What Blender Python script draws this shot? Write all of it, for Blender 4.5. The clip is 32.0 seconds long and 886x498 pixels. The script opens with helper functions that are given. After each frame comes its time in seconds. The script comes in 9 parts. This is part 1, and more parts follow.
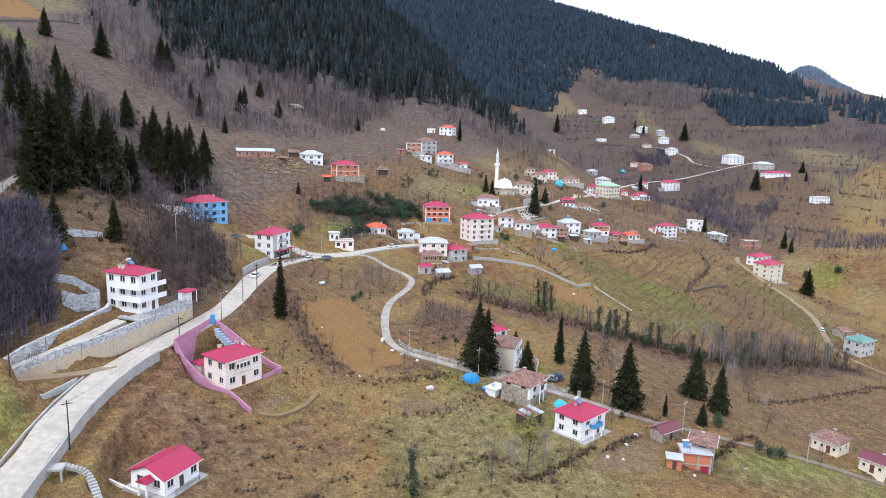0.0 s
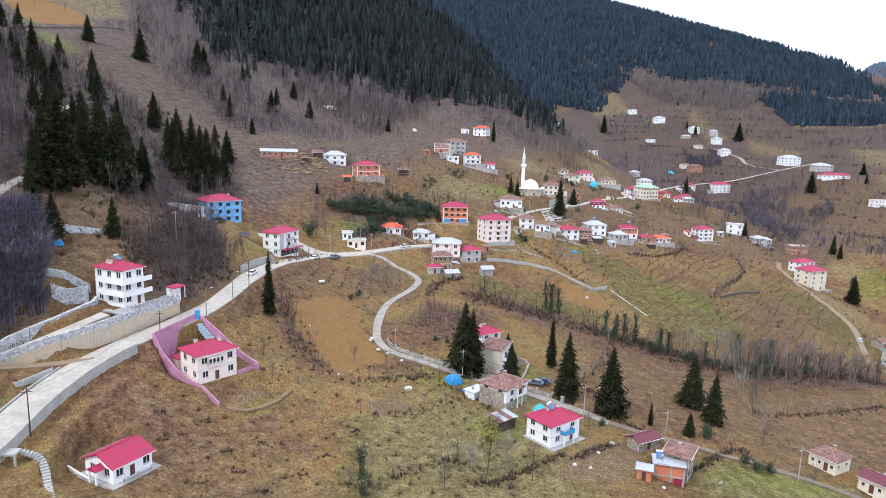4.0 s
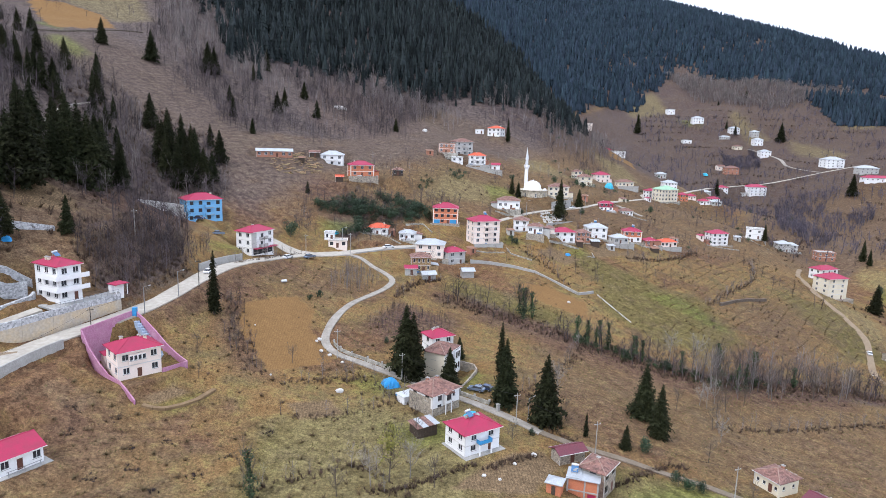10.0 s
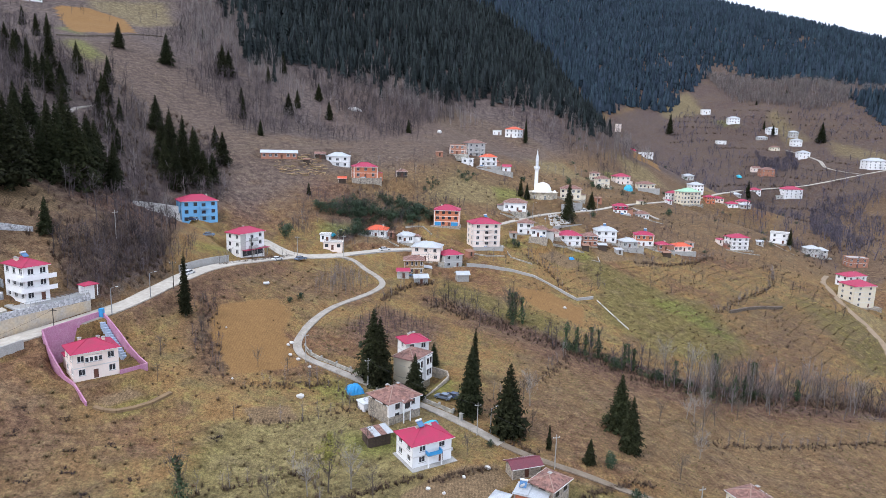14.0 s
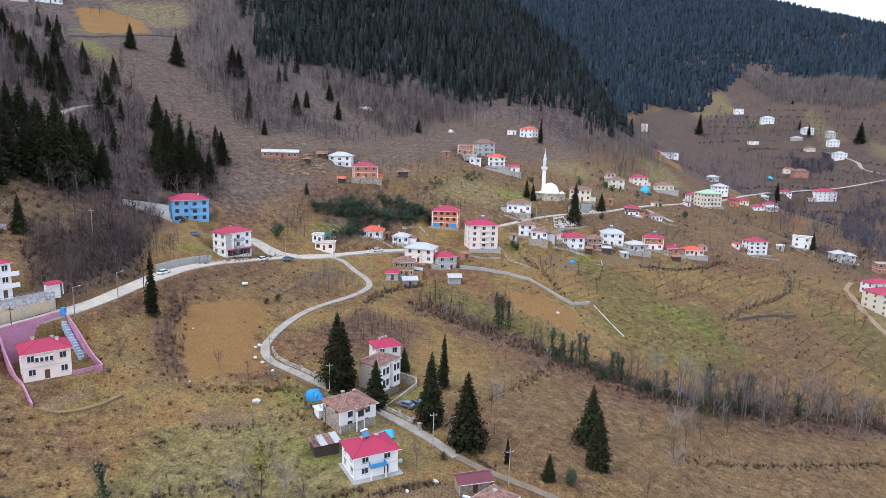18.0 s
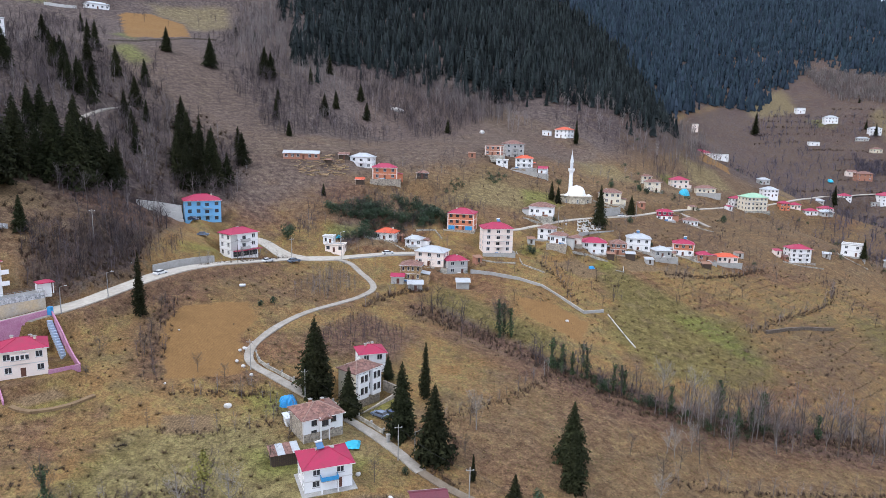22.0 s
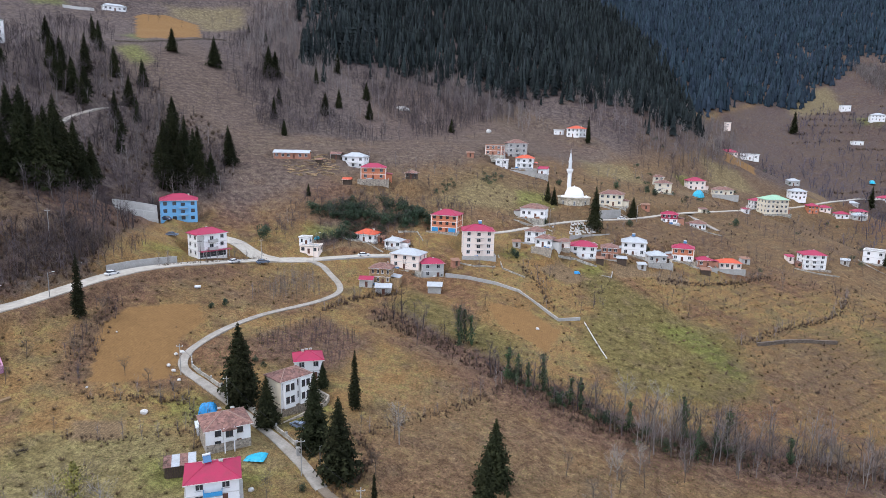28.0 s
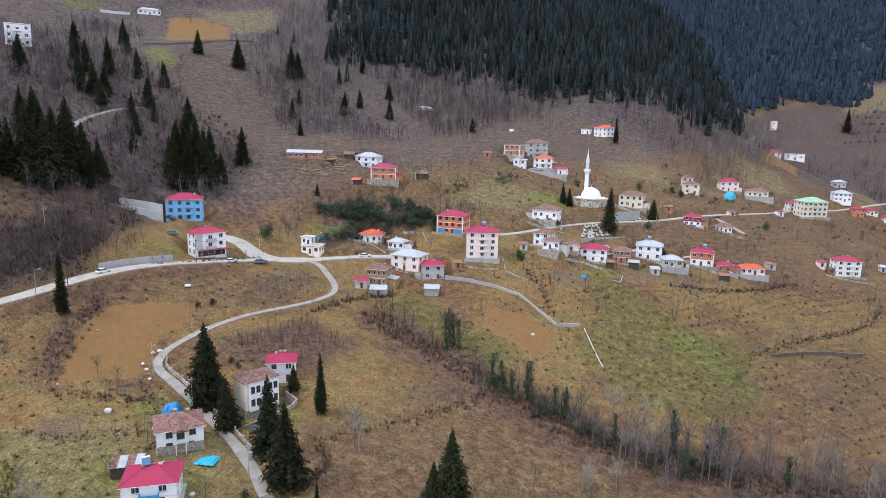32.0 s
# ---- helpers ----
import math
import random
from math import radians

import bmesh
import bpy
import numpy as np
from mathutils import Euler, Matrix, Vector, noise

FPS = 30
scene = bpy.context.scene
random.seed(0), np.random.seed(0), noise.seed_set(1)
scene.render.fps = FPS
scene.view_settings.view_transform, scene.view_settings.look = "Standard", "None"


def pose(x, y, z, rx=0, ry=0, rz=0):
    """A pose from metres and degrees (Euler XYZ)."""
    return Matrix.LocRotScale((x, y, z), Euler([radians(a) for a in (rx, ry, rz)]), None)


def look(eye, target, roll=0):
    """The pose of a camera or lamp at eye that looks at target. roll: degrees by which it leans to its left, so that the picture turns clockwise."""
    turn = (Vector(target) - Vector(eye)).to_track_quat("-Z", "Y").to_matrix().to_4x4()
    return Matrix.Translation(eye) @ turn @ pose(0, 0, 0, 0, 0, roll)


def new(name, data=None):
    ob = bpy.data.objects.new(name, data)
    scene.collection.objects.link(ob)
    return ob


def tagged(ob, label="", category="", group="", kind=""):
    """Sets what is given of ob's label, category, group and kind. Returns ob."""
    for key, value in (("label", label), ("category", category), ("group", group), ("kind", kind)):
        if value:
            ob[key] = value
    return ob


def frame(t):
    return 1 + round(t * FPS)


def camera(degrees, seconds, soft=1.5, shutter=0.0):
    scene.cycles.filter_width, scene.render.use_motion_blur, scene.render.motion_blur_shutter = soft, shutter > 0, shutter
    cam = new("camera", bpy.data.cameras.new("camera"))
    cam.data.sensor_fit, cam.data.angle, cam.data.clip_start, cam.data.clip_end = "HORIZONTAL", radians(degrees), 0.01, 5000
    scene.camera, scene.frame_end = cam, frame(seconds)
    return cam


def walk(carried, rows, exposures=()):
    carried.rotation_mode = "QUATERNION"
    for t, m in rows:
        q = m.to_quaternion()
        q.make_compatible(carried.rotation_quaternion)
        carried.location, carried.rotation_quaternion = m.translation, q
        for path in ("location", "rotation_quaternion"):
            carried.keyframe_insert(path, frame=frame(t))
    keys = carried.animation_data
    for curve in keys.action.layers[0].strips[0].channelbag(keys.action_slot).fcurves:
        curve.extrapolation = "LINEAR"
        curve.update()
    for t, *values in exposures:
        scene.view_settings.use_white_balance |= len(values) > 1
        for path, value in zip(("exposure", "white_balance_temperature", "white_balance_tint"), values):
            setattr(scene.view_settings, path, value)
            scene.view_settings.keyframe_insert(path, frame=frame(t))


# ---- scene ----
cam = camera(68.2, 32.0, soft=0.5)
PATH = [
    (0, (-34.398, -7.177, 55.078), (-33.94, -5.263, 54.724), 1.9),
    (0.5, (-32.177, -7.675, 55.072), (-31.733, -5.757, 54.718), 2.0),
    (1, (-29.938, -8.123, 55.081), (-29.511, -6.201, 54.726), 2.0),
    (1.5, (-27.672, -8.513, 55.106), (-27.262, -6.588, 54.75), 2.0),
    (2, (-25.394, -8.854, 55.138), (-25.008, -6.924, 54.782), 1.9),
    (2.5, (-23.081, -9.156, 55.182), (-22.718, -7.222, 54.826), 1.9),
    (3, (-20.732, -9.424, 55.235), (-20.393, -7.486, 54.878), 1.9),
    (3.5, (-18.354, -9.663, 55.286), (-18.042, -7.72, 54.93), 1.8),
    (5.5, (-8.764, -10.356, 55.786), (-8.507, -8.405, 55.428), 1.9),
    (6, (-6.392, -10.399, 55.849), (-6.135, -8.448, 55.494), 1.9),
    (6.5, (-4.017, -10.432, 55.827), (-3.769, -8.48, 55.47), 1.9),
    (7, (-1.69, -10.427, 55.813), (-1.467, -8.472, 55.456), 1.9),
    (7.5, (0.564, -10.403, 55.816), (0.764, -8.446, 55.458), 1.9),
    (8, (2.804, -10.331, 55.827), (2.988, -8.372, 55.469), 1.9),
    (8.5, (5.06, -10.226, 55.838), (5.234, -8.266, 55.481), 2.0),
    (9, (7.384, -10.067, 55.853), (7.544, -8.106, 55.496), 1.8),
    (9.5, (9.739, -9.839, 55.878), (9.89, -7.877, 55.52), 1.8),
    (10, (12.073, -9.622, 55.906), (12.214, -7.66, 55.547), 1.8),
    (10.5, (14.446, -9.368, 55.947), (14.572, -7.405, 55.588), 1.8),
    (11, (16.833, -9.043, 56.001), (16.951, -7.079, 55.642), 1.8),
    (11.5, (19.157, -8.663, 56.06), (19.262, -6.698, 55.701), 1.7),
    (12, (21.402, -8.255, 56.11), (21.488, -6.289, 55.751), 1.7),
    (12.5, (23.629, -7.769, 56.155), (23.695, -5.803, 55.795), 1.6),
    (13, (25.847, -7.221, 56.186), (25.898, -5.254, 55.826), 1.8),
    (13.5, (28.173, -6.599, 56.2), (28.206, -4.631, 55.841), 1.6),
    (14, (30.466, -5.897, 56.203), (30.485, -3.929, 55.845), 1.6),
    (14.5, (32.653, -5.13, 56.188), (32.662, -3.163, 55.829), 1.6),
    (16.5, (40.965, -1.751, 55.992), (40.913, 0.216, 55.633), 1.7),
    (17, (43.073, -0.925, 55.98), (43.007, 1.042, 55.62), 1.7),
    (17.5, (45.241, -0.124, 55.986), (45.165, 1.842, 55.626), 1.6),
    (18, (47.541, 0.656, 55.999), (47.452, 2.621, 55.64), 1.6),
    (18.5, (49.989, 1.475, 56.031), (49.883, 3.44, 55.672), 1.6),
    (19, (52.465, 2.36, 56.081), (52.332, 4.323, 55.722), 1.6),
    (19.5, (54.763, 3.281, 56.131), (54.602, 5.242, 55.772), 1.6),
    (20, (56.976, 4.275, 56.198), (56.785, 6.233, 55.838), 1.5),
    (20.5, (59.115, 5.319, 56.288), (58.898, 7.274, 55.927), 1.6),
    (21, (61.21, 6.376, 56.399), (60.975, 8.329, 56.038), 1.5),
    (21.5, (63.304, 7.359, 56.498), (63.057, 9.31, 56.135), 1.5),
    (22, (65.412, 8.278, 56.588), (65.151, 10.228, 56.226), 1.5),
    (22.5, (67.56, 9.212, 56.671), (67.286, 11.16, 56.309), 1.4),
    (23, (69.698, 10.173, 56.749), (69.41, 12.119, 56.388), 1.5),
    (23.5, (71.788, 11.26, 56.832), (71.48, 13.202, 56.469), 1.4),
    (24, (73.853, 12.349, 56.897), (73.526, 14.289, 56.533), 1.4),
    (24.5, (75.931, 13.436, 56.946), (75.597, 15.374, 56.582), 1.5),
    (25, (78.033, 14.503, 56.983), (77.692, 16.439, 56.619), 1.5),
    (25.5, (80.166, 15.548, 57.014), (79.819, 17.484, 56.65), 1.5),
    (27.5, (88.862, 19.526, 57.257), (88.484, 21.455, 56.89), 1.4),
    (28, (91.112, 20.566, 57.271), (90.714, 22.491, 56.903), 1.4),
    (28.5, (93.419, 21.672, 57.29), (92.996, 23.591, 56.921), 1.4),
    (29, (95.723, 22.825, 57.303), (95.278, 24.74, 56.933), 1.3),
    (29.5, (97.964, 23.958, 57.302), (97.504, 25.869, 56.931), 1.3),
    (30, (100.119, 25.083, 57.284), (99.641, 26.99, 56.914), 1.3),
    (30.5, (102.192, 26.234, 57.266), (101.694, 28.135, 56.896), 1.2),
    (31, (104.215, 27.467, 57.243), (103.705, 29.365, 56.873), 1.3),
    (31.5, (106.201, 28.798, 57.214), (105.679, 30.693, 56.845), 1.3),
    (32, (108.154, 30.127, 57.176), (107.609, 32.015, 56.806), 1.2),
]
walk(cam, [(t, look(eye, target, roll)) for t, eye, target, roll in PATH], [(0, 0.8, 6100, 13), (16, 0.67, 6050, 13), (32, 0.58, 6050, 13)])

# ---- light: a bright overcast sky ----
world = bpy.data.worlds.new("world")
scene.world = world
world.use_nodes = True
wn = world.node_tree
wn.nodes.clear()
w_out = wn.nodes.new("ShaderNodeOutputWorld")
w_bg = wn.nodes.new("ShaderNodeBackground")
w_sky = wn.nodes.new("ShaderNodeTexSky")
w_sky.sky_type, w_sky.sun_disc = "NISHITA", False
w_sky.sun_elevation, w_sky.sun_rotation = radians(48), radians(-130)
w_sky.air_density, w_sky.dust_density = 1.5, 4.0
w_mix = wn.nodes.new("ShaderNodeMix")
w_mix.data_type = "RGBA"
w_mix.inputs["Factor"].default_value = 0.9
w_mix.inputs["B"].default_value = (9.8, 10.7, 12.2, 1)
wn.links.new(w_sky.outputs["Color"], w_mix.inputs["A"])
wn.links.new(w_mix.outputs["Result"], w_bg.inputs["Color"])
w_bg.inputs["Strength"].default_value = 0.1
wn.links.new(w_bg.outputs["Background"], w_out.inputs["Surface"])
sun = new("sun", bpy.data.lights.new("sun", "SUN"))
sun.data.energy, sun.data.angle, sun.data.color = 1.2, radians(14), (1.0, 0.97, 0.92)
sun.matrix_world = look((-80, -60, 120), (0, 0, 0))

# ---- materials ----
def material(name, color, rough=0.85, color2=None, scale=1.0, amount=0.5, fine=8.0, bump=0.0, metal=0.0, jitter=0.0, stretch=(1, 1, 1), spec=0.3, cells=0.0, grit=1.0, leafy=0.0):
    """A surface with broad stains (color to color2) and a fine grain, in metres of its own space."""
    m = bpy.data.materials.new(name)
    m.use_nodes = True
    n, l = m.node_tree.nodes, m.node_tree.links
    bsdf = n["Principled BSDF"]
    bsdf.inputs["Roughness"].default_value, bsdf.inputs["Metallic"].default_value = rough, metal
    bsdf.inputs["Specular IOR Level"].default_value = spec
    co = n.new("ShaderNodeNewGeometry")
    mp = n.new("ShaderNodeVectorMath")
    mp.operation = "MULTIPLY"
    mp.inputs[1].default_value = stretch
    l.new(co.outputs["Position"], mp.inputs[0])
    broad = n.new("ShaderNodeTexNoise")
    broad.inputs["Scale"].default_value, broad.inputs["Detail"].default_value = scale, 6
    broad.inputs["Roughness"].default_value = 0.65
    grain = n.new("ShaderNodeTexNoise")
    grain.inputs["Scale"].default_value, grain.inputs["Detail"].default_value = scale * fine, 3
    for t in (broad, grain):
        l.new(mp.outputs["Vector"], t.inputs["Vector"])
    ramp = n.new("ShaderNodeMapRange")
    ramp.inputs["From Min"].default_value, ramp.inputs["From Max"].default_value = 0.5 - 0.5 * (1 - amount) - 0.02, 0.5 + 0.5 * (1 - amount) + 0.02
    l.new(broad.outputs["Fac"], ramp.inputs["Value"])
    mix = n.new("ShaderNodeMix")
    mix.data_type = "RGBA"
    c2 = color2 or tuple(c * 0.72 for c in color)
    mix.inputs["A"].default_value, mix.inputs["B"].default_value = (*color, 1), (*c2, 1)
    l.new(ramp.outputs["Result"], mix.inputs["Factor"])
    hsv = n.new("ShaderNodeHueSaturation")
    l.new(mix.outputs["Result"], hsv.inputs["Color"])
    val = n.new("ShaderNodeMapRange")
    val.inputs["From Min"].default_value, val.inputs["From Max"].default_value = 0.3, 0.7
    val.inputs["To Min"].default_value, val.inputs["To Max"].default_value = 1 - 0.14 * grit, 1 + 0.12 * grit
    l.new(grain.outputs["Fac"], val.inputs["Value"])
    last = val.outputs["Result"]
    if cells:
        vor = n.new("ShaderNodeTexVoronoi")
        vor.inputs["Scale"].default_value = cells
        l.new(co.outputs["Position"], vor.inputs["Vector"])
        cv = n.new("ShaderNodeSeparateColor")
        l.new(vor.outputs["Color"], cv.inputs["Color"])
        cm = n.new("ShaderNodeMapRange")
        cm.inputs["To Min"].default_value, cm.inputs["To Max"].default_value = 0.62, 1.3
        l.new(cv.outputs["Red"], cm.inputs["Value"])
        cx = n.new("ShaderNodeMath")
        cx.operation = "MULTIPLY"
        l.new(last, cx.inputs[0])
        l.new(cm.outputs["Result"], cx.inputs[1])
        last = cx.outputs[0]
    if jitter:
        info = n.new("ShaderNodeObjectInfo")
        tone = n.new("ShaderNodeAttribute")
        tone.attribute_name = "tone"
        add = n.new("ShaderNodeMath")
        add.operation = "ADD"
        l.new(info.outputs["Random"], add.inputs[0])
        l.new(tone.outputs["Fac"], add.inputs[1])
        fr = n.new("ShaderNodeMath")
        fr.operation = "FRACT"
        l.new(add.outputs[0], fr.inputs[0])
        jr = n.new("ShaderNodeMapRange")
        jr.inputs["To Min"].default_value, jr.inputs["To Max"].default_value = 1 - jitter, 1 + jitter
        l.new(fr.outputs[0], jr.inputs["Value"])
        mu = n.new("ShaderNodeMath")
        mu.operation = "MULTIPLY"
        l.new(last, mu.inputs[0])
        l.new(jr.outputs["Result"], mu.inputs[1])
        last = mu.outputs[0]
        hue = n.new("ShaderNodeMapRange")
        hue.inputs["To Min"].default_value, hue.inputs["To Max"].default_value = 0.5 - 0.05 * jitter, 0.5 + 0.05 * jitter
        shift = n.new("ShaderNodeMath")
        shift.operation = "FRACT"
        seven = n.new("ShaderNodeMath")
        seven.operation, seven.inputs[1].default_value = "MULTIPLY", 7.3
        l.new(fr.outputs[0], seven.inputs[0])
        l.new(seven.outputs[0], shift.inputs[0])
        l.new(shift.outputs[0], hue.inputs["Value"])
        l.new(hue.outputs["Result"], hsv.inputs["Hue"])
    if leafy:
        isl = n.new("ShaderNodeNewGeometry")
        lr = n.new("ShaderNodeMapRange")
        lr.inputs["To Min"].default_value, lr.inputs["To Max"].default_value = 1 - leafy, 1 + leafy
        l.new(isl.outputs["Random Per Island"], lr.inputs["Value"])
        lm = n.new("ShaderNodeMath")
        lm.operation = "MULTIPLY"
        l.new(last, lm.inputs[0])
        l.new(lr.outputs["Result"], lm.inputs[1])
        last = lm.outputs[0]
    l.new(last, hsv.inputs["Value"])
    l.new(hsv.outputs["Color"], bsdf.inputs["Base Color"])
    if bump:
        b = n.new("ShaderNodeBump")
        b.inputs["Strength"].default_value, b.inputs["Distance"].default_value = min(1, bump), 0.1
        l.new(grain.outputs["Fac"], b.inputs["Height"])
        l.new(b.outputs["Normal"], bsdf.inputs["Normal"])
    return m


WHITE = material("white_render", (0.82, 0.82, 0.83), 0.8, (0.73, 0.72, 0.7), 0.3, 0.35, 10, grit=0.25)
CREAM = material("cream_render", (0.74, 0.67, 0.52), 0.8, (0.62, 0.55, 0.43), 0.3, 0.35, 10, grit=0.3)
PINKW = material("pale_pink_render", (0.83, 0.72, 0.64), 0.8, (0.76, 0.64, 0.57), 0.3, 0.35, 10, grit=0.3)
BLUEW = material("sky_blue_render", (0.2, 0.47, 0.75), 0.8, (0.18, 0.41, 0.66), 0.3, 0.35, 10, grit=0.3)
ORANGEW = material("orange_brick_wall", (0.56, 0.2, 0.1), 0.85, (0.44, 0.16, 0.09), 0.5, 0.4, 12)
BRICK = material("raw_brick_wall", (0.45, 0.2, 0.13), 0.9, (0.3, 0.16, 0.11), 0.6, 0.4, 12)
STONEW = material("rubble_stone_wall", (0.42, 0.36, 0.28), 0.9, (0.24, 0.21, 0.18), 1.3, 0.5, 6, 0.6, cells=3.0)
OCHRESTONE = material("ochre_stone_wall", (0.36, 0.24, 0.12), 0.9, (0.24, 0.16, 0.09), 0.8, 0.5, 6, 0.4, cells=2.5)
MOSQUESTONE = material("pale_grey_cut_stone", (0.5, 0.45, 0.35), 0.9, (0.4, 0.35, 0.27), 0.5, 0.5, 6, cells=1.2)
CONCRETE = material("weathered_concrete", (0.42, 0.41, 0.39), 0.9, (0.27, 0.26, 0.24), 0.4, 0.5, 10, 0.2)
GREYW = material("grey_render", (0.5, 0.49, 0.47), 0.85, (0.38, 0.37, 0.35), 0.4, 0.4, 10, grit=0.4)
ROOF_RED = material("crimson_sheet_roof", (0.39, 0.022, 0.075), 0.55, (0.26, 0.034, 0.065), 0.6, 0.55, 8, spec=0.25, grit=0.5)
ROOF_ORANGE = material("orange_red_tile_roof", (0.6, 0.1, 0.04), 0.6, (0.45, 0.08, 0.04), 0.5, 0.5, 10)
ROOF_BROWN = material("old_clay_tile_roof", (0.26, 0.13, 0.1), 0.85, (0.15, 0.09, 0.08), 0.7, 0.5, 8, 0.5, cells=2.2)
ROOF_GREY = material("grey_sheet_roof", (0.5, 0.53, 0.56), 0.45, (0.35, 0.35, 0.35), 0.4, 0.4, 10, metal=0.3)
ROOF_GREEN = material("pale_green_sheet_roof", (0.3, 0.5, 0.32), 0.5, (0.25, 0.4, 0.28), 0.4, 0.4, 10)
GLASS = material("dark_window_glass", (0.03, 0.035, 0.045), 0.12, (0.05, 0.05, 0.055), 0.5, 0.5, 4, spec=0.5)
FRAME = material("white_frame", (0.75, 0.75, 0.75), 0.5)
DARKWOOD = material("dark_stained_wood", (0.09, 0.06, 0.045), 0.8, (0.05, 0.04, 0.03), 2, 0.5, 8)
ASPHALT = material("worn_pale_road_concrete", (0.45, 0.41, 0.35), 0.9, (0.33, 0.295, 0.25), 0.18, 0.6, 5)
GRAVEL = material("gravel_lane", (0.36, 0.33, 0.29), 0.95, (0.22, 0.19, 0.155), 0.35, 0.6, 5)
NEEDLES = material("spruce_needles", (0.031, 0.033, 0.014), 0.9, (0.016, 0.019, 0.009), 0.3, 0.5, 6, jitter=0.3, spec=0.1, leafy=0.45)

# ---- the lie of the land ----
# Broad landform: cubic splines over a stretched grid, mountain to valley; a second, finer table shapes the village slope.
BROAD = np.array((
    (416.6, 501.8, 581, 639.3, 653.8, 606.3, 519.7, 423, 324.5),
    (276.1, 343.7, 408.8, 469.6, 520.7, 540.9, 530.7, 523.1, 515.1),
    (141.9, 195, 245.7, 295.6, 346, 466.6, 550.7, 627, 707.4),
    (22.5, 71.7, 113.4, 132.5, 81.9, 324.8, 532.5, 712, 903.6),
    (-70.7, -20.9, 11.8, 22.3, 33.8, 204.3, 456.1, 762.5, 1101.8),
    (-118.7, -41.8, 3.8, -5.7, 60.4, 150.3, 413.2, 822.9, 1287.9),
    (-121.2, -56.4, -32.3, -8.5, 62.9, 73.1, 390.4, 901.1, 1412.2),
    (-100, -90.8, -63.3, 27.4, 16.6, -111.1, 263.5, 895.6, 1365.5),
    (-33.4, -29.7, -3.2, 56, 97.9, 116.4, 310.5, 723.8, 1041.8),
    (77.7, 76.1, 72.5, 60.8, 43.2, 8.3, 19.4, 247.4, 503.4),
    (209.7, 184.4, 138.6, 57.7, -52, -176.5, -263.4, -228.9, -116.1),
))
FINE = np.array((
    (2, -11.2, 0.2, 19.4, 25.1, 29.1, 20, -0.4),
    (-5.9, -4.1, 14.3, 5.9, 12.3, 21.4, 31.4, 18.1),
    (-23.5, -16.6, 7.8, -15.8, 11.1, 11.3, 13, 8.1),
    (-8.1, -14.2, -8.4, -12.9, 7.9, 8.5, -2.2, -11.7),
    (-1.2, -2.9, -8.3, -5.2, -5.3, -2.6, -11.3, -18.4),
    (-5.6, -9.9, -17.8, -13, -17.4, -22.2, -26.6, -15.9),
    (-5.4, -4.6, -16.9, -26.9, -31.8, -32.5, -30.2, -25.3),
    (-8.9, -25.6, -47.3, -38.9, -45.6, -38.7, -28, -41.7),
    (-16.6, -39.1, -57.7, -66.7, -78.9, -70.1, -56.7, -47.2),
))


def knots(u, n):
    u = np.clip(u, 0, n - 3 - 1e-6)
    i = np.floor(u).astype(int)
    f = u - i
    return i, ((1 - f) ** 3 / 6, (3 * f ** 3 - 6 * f ** 2 + 4) / 6, (-3 * f ** 3 + 3 * f ** 2 + 3 * f + 1) / 6, f ** 3 / 6)


def hat(u):
    a = np.abs(u)
    return np.where(a < 1, (4 - 6 * a ** 2 + 3 * a ** 3) / 6, np.where(a < 2, (2 - a) ** 3 / 6, 0))


# small rises and dips of the far slopes: place and height
DIPS = ((206, 373, -2.5), (245, 401, 2), (86, 495, -2), (73, 499, -4), (308, 418, -3.5), (408, 751, -4), (218, 649, -12), (241, 671, -3), (242, 784, -4), (420, 976, -5), (435, 915, 4), (476, 886, -3), (497, 870, -5.5), (394, 850, 2), (476, 802, -5), (165, 480, -5), (249, 550, -2), (275, 543, -2), (292, 550, -3.5))


def land(x, y):
    """Height of the bare hillside."""
    x, y = np.asarray(x, float), np.asarray(y, float)
    i, wx = knots((np.arcsinh((x - 40) / 150) + 3.2) / 0.8, BROAD.shape[0])
    j, wy = knots((np.arcsinh((y - 230) / 200) + 1.45) / 0.8, BROAD.shape[1])
    z = sum(wx[a] * wy[b] * BROAD[i + a, j + b] for a in range(4) for b in range(4))
    hx = [hat((x + 190) / 62 - a) for a in range(FINE.shape[0])]
    hy = [hat((y - 70) / 62 - b) for b in range(FINE.shape[1])]
    # the valley runs on below the lower houses
    t = np.clip((x - 305) / 85, 0, 1)
    z = z - 50 * np.exp(-(x - 440) ** 2 / (2 * 200 ** 2) - (y - 420) ** 2 / (2 * 95 ** 2)) * t * t * (3 - 2 * t)
    near = [np.exp(-((x - px) ** 2 + (y - py) ** 2) / (2 * 30 ** 2)) for px, py, dz in DIPS]
    z = z + sum(w * dz for w, (px, py, dz) in zip(near, DIPS)) / (sum(near) + 0.15) * np.minimum(1, 1.15 * sum(near))
    return z + sum(hx[a] * hy[b] * FINE[a, b] for a in range(FINE.shape[0]) for b in range(FINE.shape[1]))


def zl(x, y):
    return float(land(x, y))


